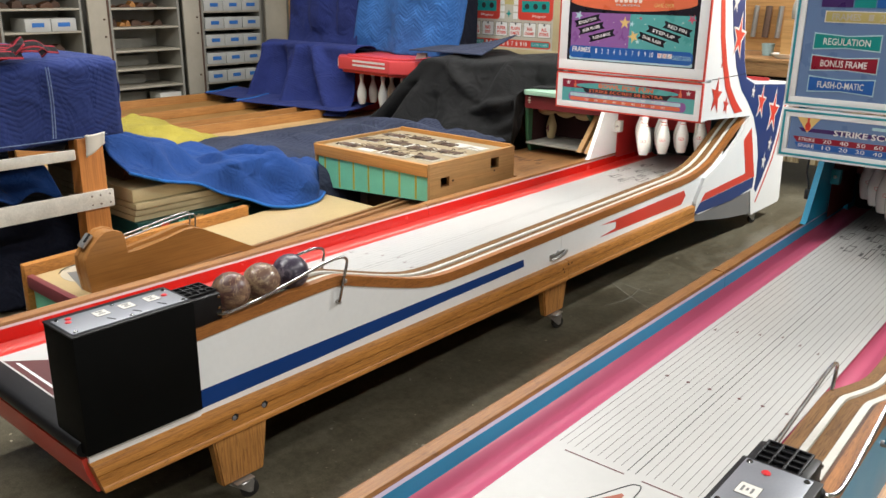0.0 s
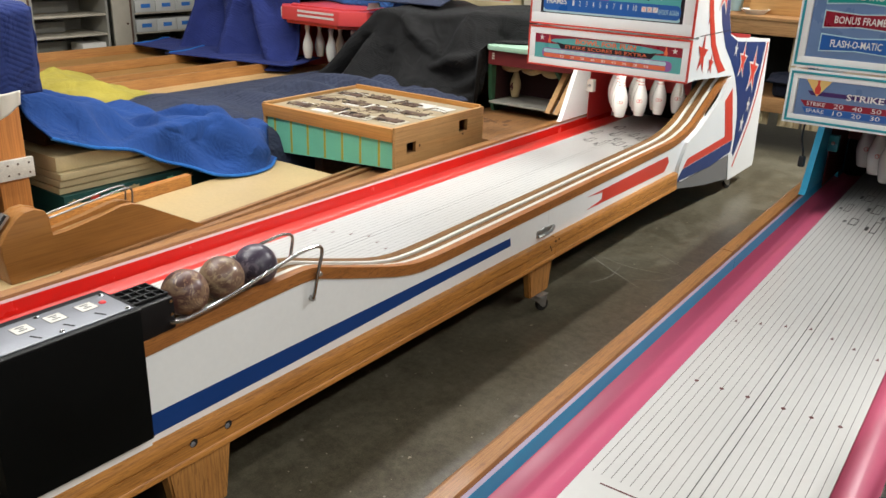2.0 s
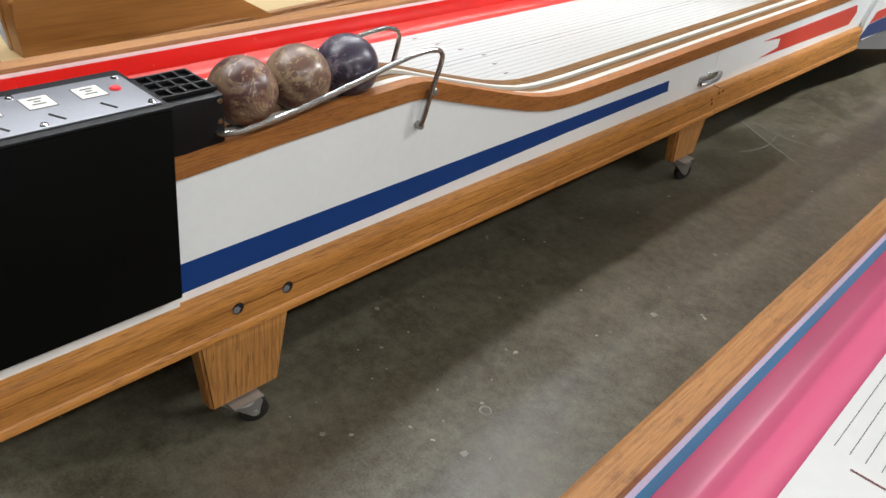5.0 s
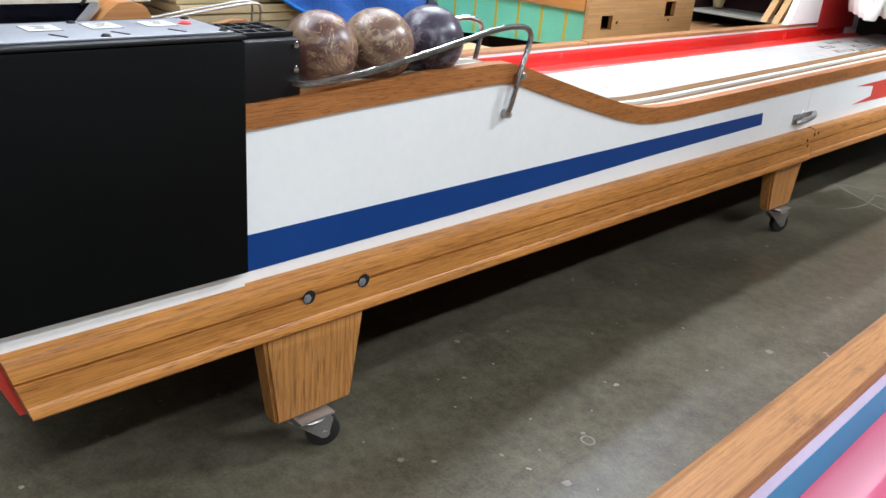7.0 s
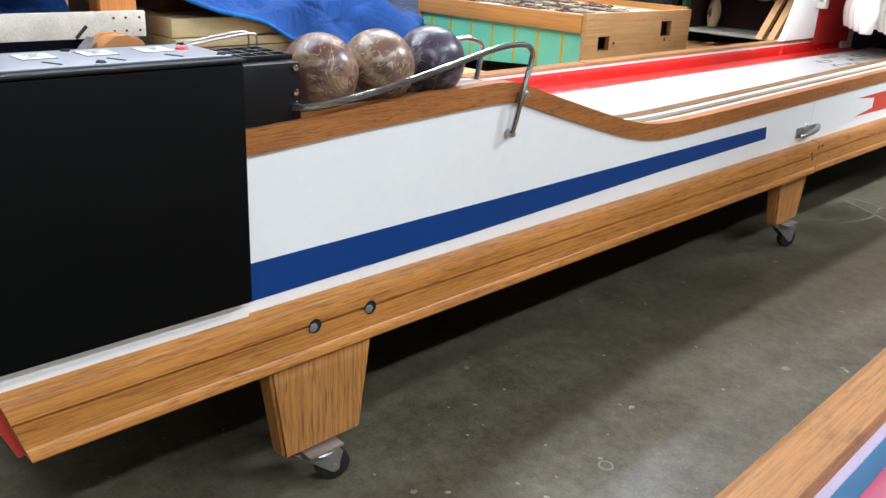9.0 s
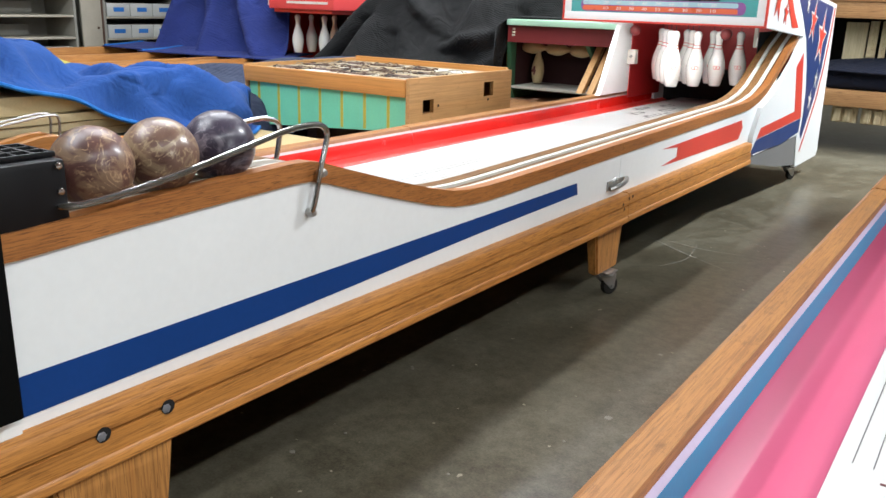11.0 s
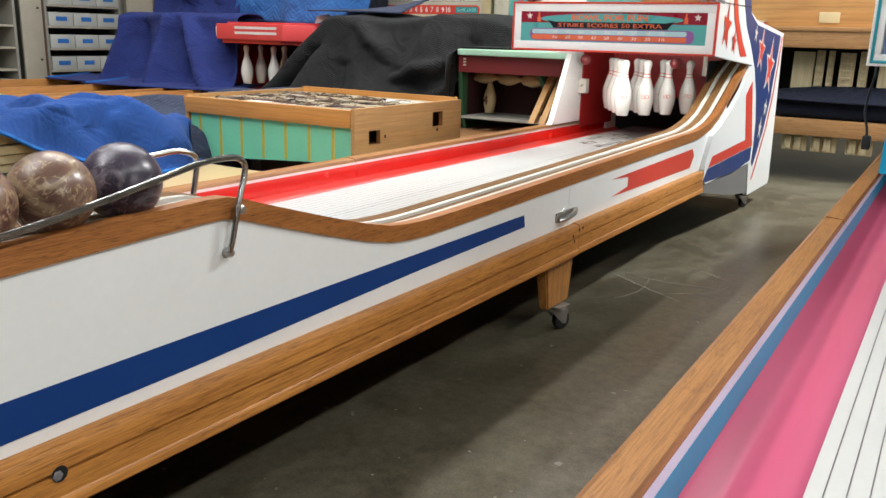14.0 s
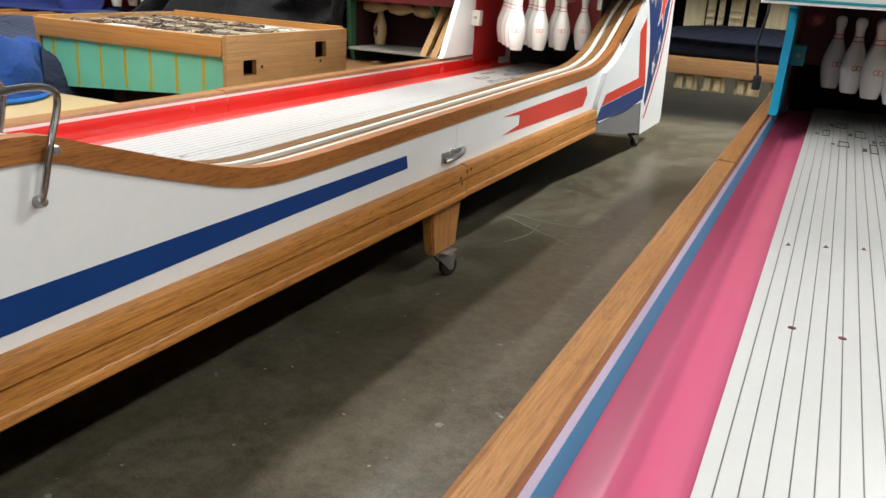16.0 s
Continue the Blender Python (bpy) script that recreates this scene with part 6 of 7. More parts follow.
rnd = random.Random(9)
for i in range(8):
    x, z, e = -1.80 - 0.022 * i, 1.142 + 0.007 * (i % 4), rnd.uniform(-0.02, 0.03)
    webbing([(x, 0.95 + e, z + 0.012 * math.sin(i)), (x + 0.02 * math.sin(i * 2.1), 1.15, z + 0.016), (x - 0.01, 1.32, z + 0.006 + 0.014 * math.sin(i * 1.7)), (x + 0.012 * math.cos(i), 1.47 + e, z + 0.010), (x + 0.004 * i, 1.58 + e, z + 0.004)])
# the knot, its loop and the loose tail
webbing([(-1.86, 1.50, 1.14), (-1.815, 1.545, 1.155), (-1.805, 1.585, 1.195), (-1.86, 1.62, 1.20), (-1.92, 1.60, 1.17)], 0.024)
webbing([(-1.82, 1.52, 1.15), (-1.81, 1.58, 1.180), (-1.815, 1.65, 1.188), (-1.83, 1.695, 1.165), (-1.85, 1.68, 1.142)], 0.020)
webbing([(-1.90, 1.54, 1.16), (-1.91, 1.64, 1.165), (-1.92, 1.72, 1.158), (-1.93, 1.79, 1.150)], 0.022)
solo("strap_buckle", prism([(1.47, 1.175), (1.53, 1.178), (1.535, 1.205), (1.475, 1.202)], "x", -1.93, -1.89, bevel=0.004), M["chrome"], "chrome ratchet buckle lying on the straps", "buckle")


# ---- blankets over the stack and the next lanes ----
BLUE_FOLDS = ((0.16, 0.72, 0.40, 0.14, 0.05, 0.060), (0.30, 0.55, 0.46, 0.12, 0.035, -0.050), (0.44, 0.62, 0.62, 0.40, 0.035, -0.120), (0.62, 0.40, 0.76, 0.52, 0.030, -0.110), (0.66, 0.66, 0.90, 0.46, 0.06, 0.080), (0.60, 0.32, 0.66, 0.04, 0.03, -0.050), (0.70, 0.30, 0.80, 0.06, 0.035, 0.045), (0.50, 0.34, 0.56, 0.08, 0.03, 0.035))


def blue_drape(u, v):
    # u along y, v from the near hem to the far side
    y = 1.885 + u * 1.0 + 0.12 * v * u
    near = glide([(0, -1.58), (0.15, -1.555), (0.30, -1.545), (0.42, -1.54), (0.52, -1.48), (0.62, -1.38), (0.75, -1.335), (0.88, -1.36), (1.0, -1.45)], u)
    hem = glide([(0, 0.640), (0.08, 0.608), (0.16, 0.580), (0.32, 0.541), (0.44, 0.476), (0.53, 0.444), (0.60, 0.410), (0.70, 0.396), (1.0, 0.394)], u)
    top = glide([(0, 0.775), (0.12, 0.735), (0.25, 0.66), (0.40, 0.60), (0.6, 0.56), (0.8, 0.555), (0.92, 0.50), (1.0, 0.42)], u)
    far = interp([(0, 0.60), (0.3, 0.55), (1, 0.44)], u)
    x = near - v * (1.22 - 0.50 * u)
    z = glide([(0, hem), (0.10, hem + 0.45 * (top - hem)), (0.20, hem + 0.85 * (top - hem)), (0.32, top), (0.6, top - 0.02), (1.0, far)], v)
    z += folds(u, v, BLUE_FOLDS) * min(1, v * 4)
    low = 0.394 if x > -1.565 else 0.568 if y < 2.64 and x > -2.44 else 0.52
    return Vector((x, y, max(z, low)))


blue_blanket = cloth(108, 72, blue_drape, "moving_blanket", M["blue_cloth"], "bright blue quilted moving blanket crumpled over stacked panels", (1.10, 1.10), 0.075, 12, "near", uvs=(1.5, 1.1))
# added dark block, props the blanket and darkens the gap below its hem
dark_sack = solo("dark_sack", prism([(1.97, 0.5575), (2.30, 0.5575), (2.28, 0.575), (2.12, 0.60), (2.0, 0.64)], "x", -2.4, -1.80), M["oak_dark"], "dark filler block added below the blue blanket", "bundle", smooth=0)
blue_hem = solo("blanket_binding", tube([blue_drape(i / 60, 0.0) + Vector((0.004, 0, 0.001)) for i in range(61)], 0.0075, 6), M["blue_trim"], "light blue bound hem of the crumpled blanket", "binding")
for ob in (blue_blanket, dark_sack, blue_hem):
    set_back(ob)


def slate(u, v):
    y0 = 2.4 + 0.7 * v
    y = y0 + u * (4.75 - y0)
    x = -3.02 + v * 1.34
    z = 0.415 + 0.035 * math.sin(math.pi * v) + folds(u, v, ((0.1, 0.9, 0.35, 0.1, 0.05, 0.05), (0.30, 0.96, 0.42, 0.3, 0.035, 0.07), (0.50, 0.96, 0.62, 0.35, 0.035, 0.08), (0.72, 0.96, 0.80, 0.3, 0.035, 0.075), (0.88, 0.95, 0.95, 0.2, 0.03, 0.05), (0.38, 0.94, 0.50, 0.35, 0.03, -0.04), (0.62, 0.94, 0.72, 0.3, 0.03, -0.04)))
    z -= max(0.0, v - 0.93) * 4.2
    return Vector((x, y, z))


cloth(90, 48, slate, "moving_blanket", M["slate_cloth"], "slate blue quilted blanket spread over a lane", (1.05, 1.05), 0.045, 5, uvs=(2.0, 1.2))
D = thing("covered_machine", (-2.22, 3.6, 0), "old bowling machine hidden under a slate blanket", "bowling machine", "long bowling machines")
part("lane_body", box(-2.78, -1.76, 3.30, 4.9, 0.16, 0.395), M["oak_dark"], D, smooth=0)
for x in (-2.7, -1.80):
    for y in (3.4, 4.5):
        part("leg", box(x - 0.03, x + 0.03, y, y + 0.12, 0, 0.16), M["oak_z"], D)


BLACK_FOLDS = ((0.34, 0.56, 0.05, 0.04, 0.05, 0.09), (0.37, 0.54, 0.26, 0.00, 0.045, 0.06), (0.30, 0.40, 0.15, 0.02, 0.04, -0.06), (0.44, 0.52, 0.62, 0.24, 0.030, 0.05), (0.62, 0.24, 0.82, 0.30, 0.030, 0.05), (0.50, 0.40, 0.72, 0.12, 0.035, -0.04),
               (0.72, 0.12, 0.88, 0.20, 0.035, 0.04), (0.72, 0.56, 0.70, 0.30, 0.035, 0.06), (0.80, 0.44, 0.86, 0.02, 0.03, -0.06), (0.40, 0.30, 0.42, 0.00, 0.04, -0.05))


def black_drape(u, v):
    # a hood-shaped lump: u runs across x, v from the front hem up and over; its end lies on the old machine's hood
    x = -2.92 + u * 1.66
    prof = glide([(0, 0.42), (0.1, 0.52), (0.25, 0.80), (0.36, 0.895), (0.55, 0.91), (0.72, 0.935), (0.84, 0.925), (0.93, 0.86), (1.0, 0.78)], u)
    front = glide([(0, 4.40), (0.3, 4.48), (0.7, 4.60), (0.84, 4.78), (1.0, 5.00)], u)
    if v < 0.55:
        t = v / 0.55
        y = front + 0.33 * t ** 0.8
        z = 0.40 + (prof - 0.40) * t ** 0.85
    else:
        t = (v - 0.55) / 0.45
        y = front + 0.33 + 0.72 * t
        z = prof + 0.02 * math.sin(t * 3)
    k = folds(u, v, BLACK_FOLDS) * (1.0 if v < 0.62 else max(0, 1 - (v - 0.62) * 5))
    y -= k * 1.2
    z += k * 0.3 * min(1, v * 3)
    if x > -1.575:
        z = max(z, 0.768)
    return Vector((x, y, max(z, 0.40)))


cloth(96, 72, black_drape, "moving_blanket", M["black_cloth"], "black quilted moving blanket draped over a machine head", (1.09, 1.07), 0.10, 3, uvs=(1.8, 1.4))
solo("draped_head", prism([(-2.70, 0.40), (-1.60, 0.40), (-1.60, 0.80), (-2.40, 0.80)], "y", 5.0, 5.5), M["oak_dark"], "machine head hidden beneath the black blanket", "machine head", smooth=0)
cloth(24, 24, lambda u, v: Vector((-2.64 + u * 0.58, 4.86 + v * 0.42 + 0.12 * u, 0.955 + 0.02 * v + 0.10 * u * u * v)), "moving_blanket", M["slate_cloth"], "slate blanket corner folded over the black blanket", (1.05, 1.05), 0.04, 9, uvs=(0.6, 0.4))
sheet(18, 10, lambda u, v: Vector((-2.05 + u * 0.5, 4.44 + v * 0.18, 0.42 + 0.05 * math.sin(u * 3.1) * math.sin(v * 3.1) + wob(u, v, 5, 5, 0.03))), "moving_blanket", M["slate_cloth"], "slate blanket bunched at the hem of the black one", uvs=(0.5, 0.2))


def open_lane(name, x0, x1, y0, y1, label, deck, red=False):
    root = thing(name, ((x0 + x1) / 2, y0, 0), label, "bowling machine", "long bowling machines")
    part("lane_deck", box(x0 + 0.03, x1 - 0.03, y0, y1, 0.33, 0.362), deck, root, smooth=0)
    for x, h in ((x0, 0.432), (x1 - 0.03, 0.375 if x1 > -3.2 else 0.432)):
        part("side_rail", box(x, x + 0.03, y0 - 0.02, y1, 0.16, h, 0.004), M["rail_pine"], root)
    for x in (x0 + 0.04, x1 - 0.04):
        for y in (y0 + 0.3, y1 - 0.4):
            part("leg", box(x - 0.03, x + 0.03, y, y + 0.12, 0, 0.33), M["oak_z"], root)
    return root


E_ = open_lane("old_machine", -3.52, -3.03, 2.2, 5.4, "open old bowling lane with pine rails under a red pin hood", M["pine_pale"])
F_ = open_lane("old_machine", -5.05, -3.72, 2.4, 4.9, "open old bowling lane with pine rails, its head under a blanket", M["pine_gold"])
part("rail", box(-4.34, -4.31, 2.4, 4.9, 0.363, 0.43, 0.004), M["rail_pine"], F_)
# red hood with pins
H_ = thing("pin_hood", (-3.05, 4.95, 0.45), "bright red pin hood with white bars and hanging pins", "pin hood")
hood = [(-3.40, 4.78), (-2.78, 4.74), (-2.62, 4.86), (-2.62, 5.5), (-3.52, 5.5), (-3.52, 4.90)]
part("hood_body", prism(hood, "z", 0.765, 0.865, bevel=0.008), M["red_hood"], H_)
part("hood_lip", prism([(x * 1.0 + (0.03 if x < -3 else -0.03), y + 0.02) for x, y in hood], "z", 0.742, 0.766), M["red_art"], H_)
part("hood_top", prism([(-3.36, 4.84), (-2.82, 4.82), (-2.70, 4.90), (-2.70, 5.45), (-3.44, 5.45), (-3.44, 4.93)], "z", 0.866, 0.876, bevel=0.004), M["red_hood"], H_)
for z in (0.800, 0.832):
    part("white_bar", prism([(-3.22, 4.7665), (-2.83, 4.7415), (-2.83, 4.7500), (-3.22, 4.7740)], "z", z, z + 0.016), M["a_white"], H_, smooth=0)
part("name_label", prism([(-3.505, 4.890), (-3.415, 4.800), (-3.421, 4.792), (-3.511, 4.882)], "z", 0.785, 0.845), M["paper"], H_, smooth=0)
part("pit_back", box(-3.48, -2.60, 5.35, 5.37, 0.40, 0.745), M["maroon_shade"], H_, smooth=0)
for x in (-3.50, -2.60):
    part("pit_side", box(x, x + 0.02, 5.0, 5.4, 0.37, 0.745), M["red_in"], H_, smooth=0)
for i, (x, y) in enumerate(((-3.253, 4.90), (-3.262, 5.04), (-3.007, 4.90), (-3.045, 5.04), (-2.785, 4.90), (-2.83, 5.04))):
    hung_pin(x, y, 0.478, 1.0, None, False, group="pins of the red hood")
solo("paper_tag", prism([(-2.68, 0.877), (-2.56, 0.899), (-2.57, 0.935), (-2.66, 0.925)], "y", 4.93, 4.945), M["paper"], "small white paper tag lying on the red hood", "paper tag", smooth=0)


def hang(x0, x1, y, z0, z1, amp, s):
    return lambda u, v: Vector((x0 + u * (x1 - x0) + 0.25 * v, y + amp * math.sin(s * u) + wob(u * 2, v, x0, 3, 0.03), z0 + 0.035 * (1 - u) * (1 - v) + v * (z1 - z0)))


solo("red_machine_head", box(-3.38, -2.60, 5.33, 5.6, 0.895, 1.9, 0.01), M["dark_cloth"], "backbox hidden behind the azure blanket", "machine head", smooth=0)
cloth(60, 48, hang(-3.66, -2.54, 5.22, 0.955, 1.9, 0.02, 9), "moving_blanket", M["mid_cloth"], "azure quilted moving blanket hung over a backbox", (1.06, 1.01), 0.06, 31, uvs=(1.2, 1.0))


NAVY_FOLDS = ((0.45, 0.46, 0.44, 0.00, 0.045, 0.11), (0.06, 0.46, 0.02, 0.00, 0.04, 0.11), (0.20, 0.40, 0.26, 0.00, 0.07, -0.08), (0.62, 0.44, 0.90, 0.02, 0.05, 0.11), (0.60, 0.30, 0.70, 0.00, 0.05, -0.08), (0.95, 0.40, 0.98, 0.00, 0.03, -0.05), (0.34, 0.36, 0.33, 0.00, 0.03, 0.04))


def navy_head(u, v):
    # front skirt, flat top step, then upright back part
    lo, hi = (-4.60, -3.38), (-4.52, -3.42)
    k = min(1, v / 0.45) ** 0.6
    x = (lo[0] + (hi[0] - lo[0]) * k) * (1 - u) + (lo[1] + (hi[1] - lo[1]) * k) * u
    if v < 0.45:
        t = v / 0.45
        y, z = 4.78 + 0.20 * t ** 0.5, 0.44 + 0.495 * t
    elif v < 0.62:
        t = (v - 0.45) / 0.17
        y, z = 4.98 + 0.24 * t, 0.935 + 0.01 * t
    else:
        t = (v - 0.62) / 0.38
        y, z = 5.22 + 0.03 * t, 0.945 + 0.85 * t
        x = -4.50 + u * 0.85
    y -= folds(u, v, NAVY_FOLDS) * max(0.0, min(1.0, (0.52 - v) * 14))
    return Vector((x, y, z))


cloth(75, 84, navy_head, "moving_blanket", M["navy_cloth"], "dark navy quilted blanket draped over a machine head", (1.10, 1.04), 0.10, 21, uvs=(1.6, 2.0))
solo("machine_head", box(-4.46, -3.52, 5.12, 5.5, 0.0, 0.885, 0.02), M["dark_cloth"], "machine head beneath the navy blanket", "machine head", smooth=0)
for x0, x1, y0, y1, lb in ((-5.02, -4.45, 4.58, 4.95, "navy blanket hem trailing on the lane"), (-4.38, -3.30, 4.46, 4.86, "navy blanket skirt trailing on the lane")):
    flap = lambda u, v: Vector((x0 + u * (x1 - x0) + 0.03 * math.sin(v * 5), y0 + v * (y1 - y0) + (0.22 if x0 > -4.5 else 0.0) * u, 0.437 + 0.02 * v))
    cloth(36, 24, flap, "moving_blanket", M["navy_cloth"], lb, (1.05, 1.04), 0.04, 8, uvs=(0.6, 0.4))
    solo("blanket_binding", tube([flap(0, k / 12) + Vector((-0.004, 0, 0.005)) for k in range(13)], 0.008, 6), M["blue_trim"], "light blue bound hem of the navy blanket", "binding", "blanket bindings")
YELLOW_FOLDS = ((0.1, 0.5, 0.5, 0.4, 0.08, 0.05), (0.5, 0.8, 0.9, 0.3, 0.06, 0.06), (0.45, 0.2, 0.6, 0.9, 0.05, -0.05), (0.75, 0.1, 0.8, 0.7, 0.05, 0.05), (0.25, 0.1, 0.3, 0.9, 0.05, 0.05))
cloth(48, 30, lambda u, v: Vector((-4.10 + u * 1.15, 3.40 - 0.15 * u - v * 0.55 + 0.04 * math.sin(u * 9), 0.437 + 0.055 * math.sin(math.pi * u) * math.sin(math.pi * v) + 0.5 * max(0.0, folds(u, v, YELLOW_FOLDS)))), "yellow_cloth", M["yellow_cloth"], "crumpled yellow cloth lying across an open lane", (1.05, 1.05), 0.04, 4, category="cloth")

# ---- backglass leaning behind the covered machine ----
P = thing("backglass", (-2.28, 5.62, 0.9), "old printed bowling scoreglass in a wooden frame", "backglass")
px0, px1, pz0, pz1, py = -2.80, -1.80, 0.88, 1.60, 5.62
part("frame_body", box(px0, px1, py + 0.01, py + 0.12, pz0, pz1), M["tan_board"], P, smooth=0)
for a in ((px0, px1, pz0, pz0 + 0.07), (px0, px1, pz1 - 0.07, pz1), (px0, px0 + 0.07, pz0 + 0.07, pz1 - 0.07), (px1 - 0.07, px1, pz0 + 0.07, pz1 - 0.07)):
    part("frame_bar", box(a[0], a[1], py - 0.01, py + 0.012, a[2], a[3], 0.003), M["tan_board"], P)
pg = part("glass", box(px0 + 0.07, px1 - 0.07, py, py + 0.009, pz0 + 0.07, pz1 - 0.07), M["a_cream"], P, "printed glass", smooth=0)
art_panel(pg, rect(px0 + 0.09, px1 - 0.09, 0.962, 1.020, 0.025), py, M["red_art"])
for i, (s, x, w) in enumerate((("FRAMES", px0 + 0.18, 0.13), ("GAME OVER", px1 - 0.19, 0.15))):
    art_panel(pg, rect(x - w / 2 - 0.01, x + w / 2 + 0.01, 0.972, 1.010), py, M["a_jade"], t=0.001)
    text(pg, s, x, 0.991, w, 0.022, py - 0.0011, M["a_pale"])
for i in range(10):
    text(pg, str(i + 1), px0 + 0.285 + i * 0.043, 0.991, 0.034 if i == 9 else 0.020, 0.034, py - 0.0011, M["a_white"], bold=0.02)
for i, (a, b) in enumerate((("REGULA-", "TION"), ("RED", "DOT"), ("SUPER", "STRIKE"), ("FLASH", "O-MATIC"), ("300", "CHAMP"), ("ALL", "STRIKE"))):
    x = px0 + 0.155 + i * 0.138
    art_panel(pg, rect(x - 0.060, x + 0.060, 1.045, 1.155, 0.008), py, M["ink"])
    art_panel(pg, rect(x - 0.057, x + 0.057, 1.048, 1.152, 0.007), py, M["a_white"], t=0.001)
    text(pg, a, x, 1.108, 0.085 if len(a) > 3 else 0.055, 0.026, py - 0.0011, M["red_art"], bold=0.03)
    text(pg, b, x, 1.073, 0.09 if len(b) > 3 else 0.055, 0.026, py - 0.0011, M["red_art"], bold=0.03)
    part("lamp_dot", lathe([(0, -0.004), (0.007, -0.003), (0.009, 0)], (x, py - 0.001, 1.143), "y", 10), M["ink"], pg)
for sx in (-1, 1):
    x = (px0 + px1) / 2 + sx * 0.255
    art_panel(pg, rect(x - 0.165, x + 0.165, 1.175, 1.42, 0.03), py, M["red_art"])
    art_panel(pg, rect(x - 0.13, x + 0.13, 1.235, 1.32), py, M["a_jade"], t=0.001)
    for i in range(3):
        part("reel", lathe([(0, -0.003), (0.020, -0.003), (0.022, 0)], (x - 0.08 + i * 0.08, py - 0.001, 1.28), "y", 16), M["ink"], pg)
    text(pg, "Player", x + 0.04, 1.204, 0.13, 0.024, py - 0.0011, M["a_white"])
    for i in range(3):
        art_panel(pg, rect(x - sx * 0.19 - 0.022, x - sx * 0.19 + 0.022, 1.18 + i * 0.055, 1.225 + i * 0.055), py, M["a_white"], t=0.001)
art_panel(pg, rect((px0 + px1) / 2 - 0.05, (px0 + px1) / 2 + 0.05, 1.29, 1.38), py, M["a_gold"], t=0.001)
art_panel(pg, star((px0 + px1) / 2, 1.22, 0.03, 4, 0.4), py, M["a_jade"], t=0.001)
solo("head_stand", box(-2.75, -1.85, 5.62, 5.9, 0, 0.879), M["oak_dark"], "dark stand under the old scoreglass", "stand", smooth=0)
# striped backbox beside it
Q = thing("striped_backbox", (-1.40, 5.75, 0.76), "tall backbox with a cream edge and teal and pink striped side", "backbox")
part("box_body", box(-1.74, -0.92, 5.60, 5.9, 0.0, 1.85), M["a_teal"], Q, smooth=0)
part("cream_edge", box(-1.76, -1.66, 5.58, 5.60, 0.0, 1.85, 0.003), M["a_cream"], Q)
for i in range(3):
    part("pink_stripe", prism([(-1.60 + i * 0.07, 0.5), (-1.585 + i * 0.07, 0.5), (-1.555 + i * 0.07, 1.85), (-1.58 + i * 0.07, 1.85)], "y", 5.597, 5.60), M["a_rose"], Q, smooth=0)


# ---- shelving along the west wall ----
def cabinet(y0, y1, shelves, bins, n):
    x = -5.5
    root = thing("shelf_cabinet", (x - 0.2, (y0 + y1) / 2, 0), "pale painted parts cabinet with open shelves" + (" of white bins" if bins else ""), "cabinet", "parts cabinets")
    for y in (y0, y1 - 0.02):
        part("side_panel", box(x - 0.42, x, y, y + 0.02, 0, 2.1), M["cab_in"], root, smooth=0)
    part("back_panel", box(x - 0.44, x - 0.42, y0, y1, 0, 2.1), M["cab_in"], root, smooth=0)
    part("top_panel", box(x - 0.42, x, y0 + 0.02, y1 - 0.02, 2.08, 2.1), M["cab_grey"], root, smooth=0)
    d = part("door", box(x - 0.02, x + 0.002, y0 - 0.20, y0 - 0.022, 0.02, 2.1, 0.004), M["cab_grey"], root, "open cream cabinet door")
    part("door_edge", box(x - 0.025, x - 0.001, y0 - 0.020, y0 - 0.002, 0.02, 2.1), M["rust"], root, smooth=0)
    for z in (0.55, 0.95, 1.1):
        part("knob", lathe([(0, 0.014), (0.008, 0.012), (0.010, 0.004), (0.005, 0)], (x + 0.002, y0 - 0.06, z), "x", 10), M["rust"], d)
    for z in shelves:
        part("shelf", box(x - 0.42, x - 0.004, y0 + 0.02, y1 - 0.02, z - 0.016, z, 0.002), M["cab_grey"], root)
    return root


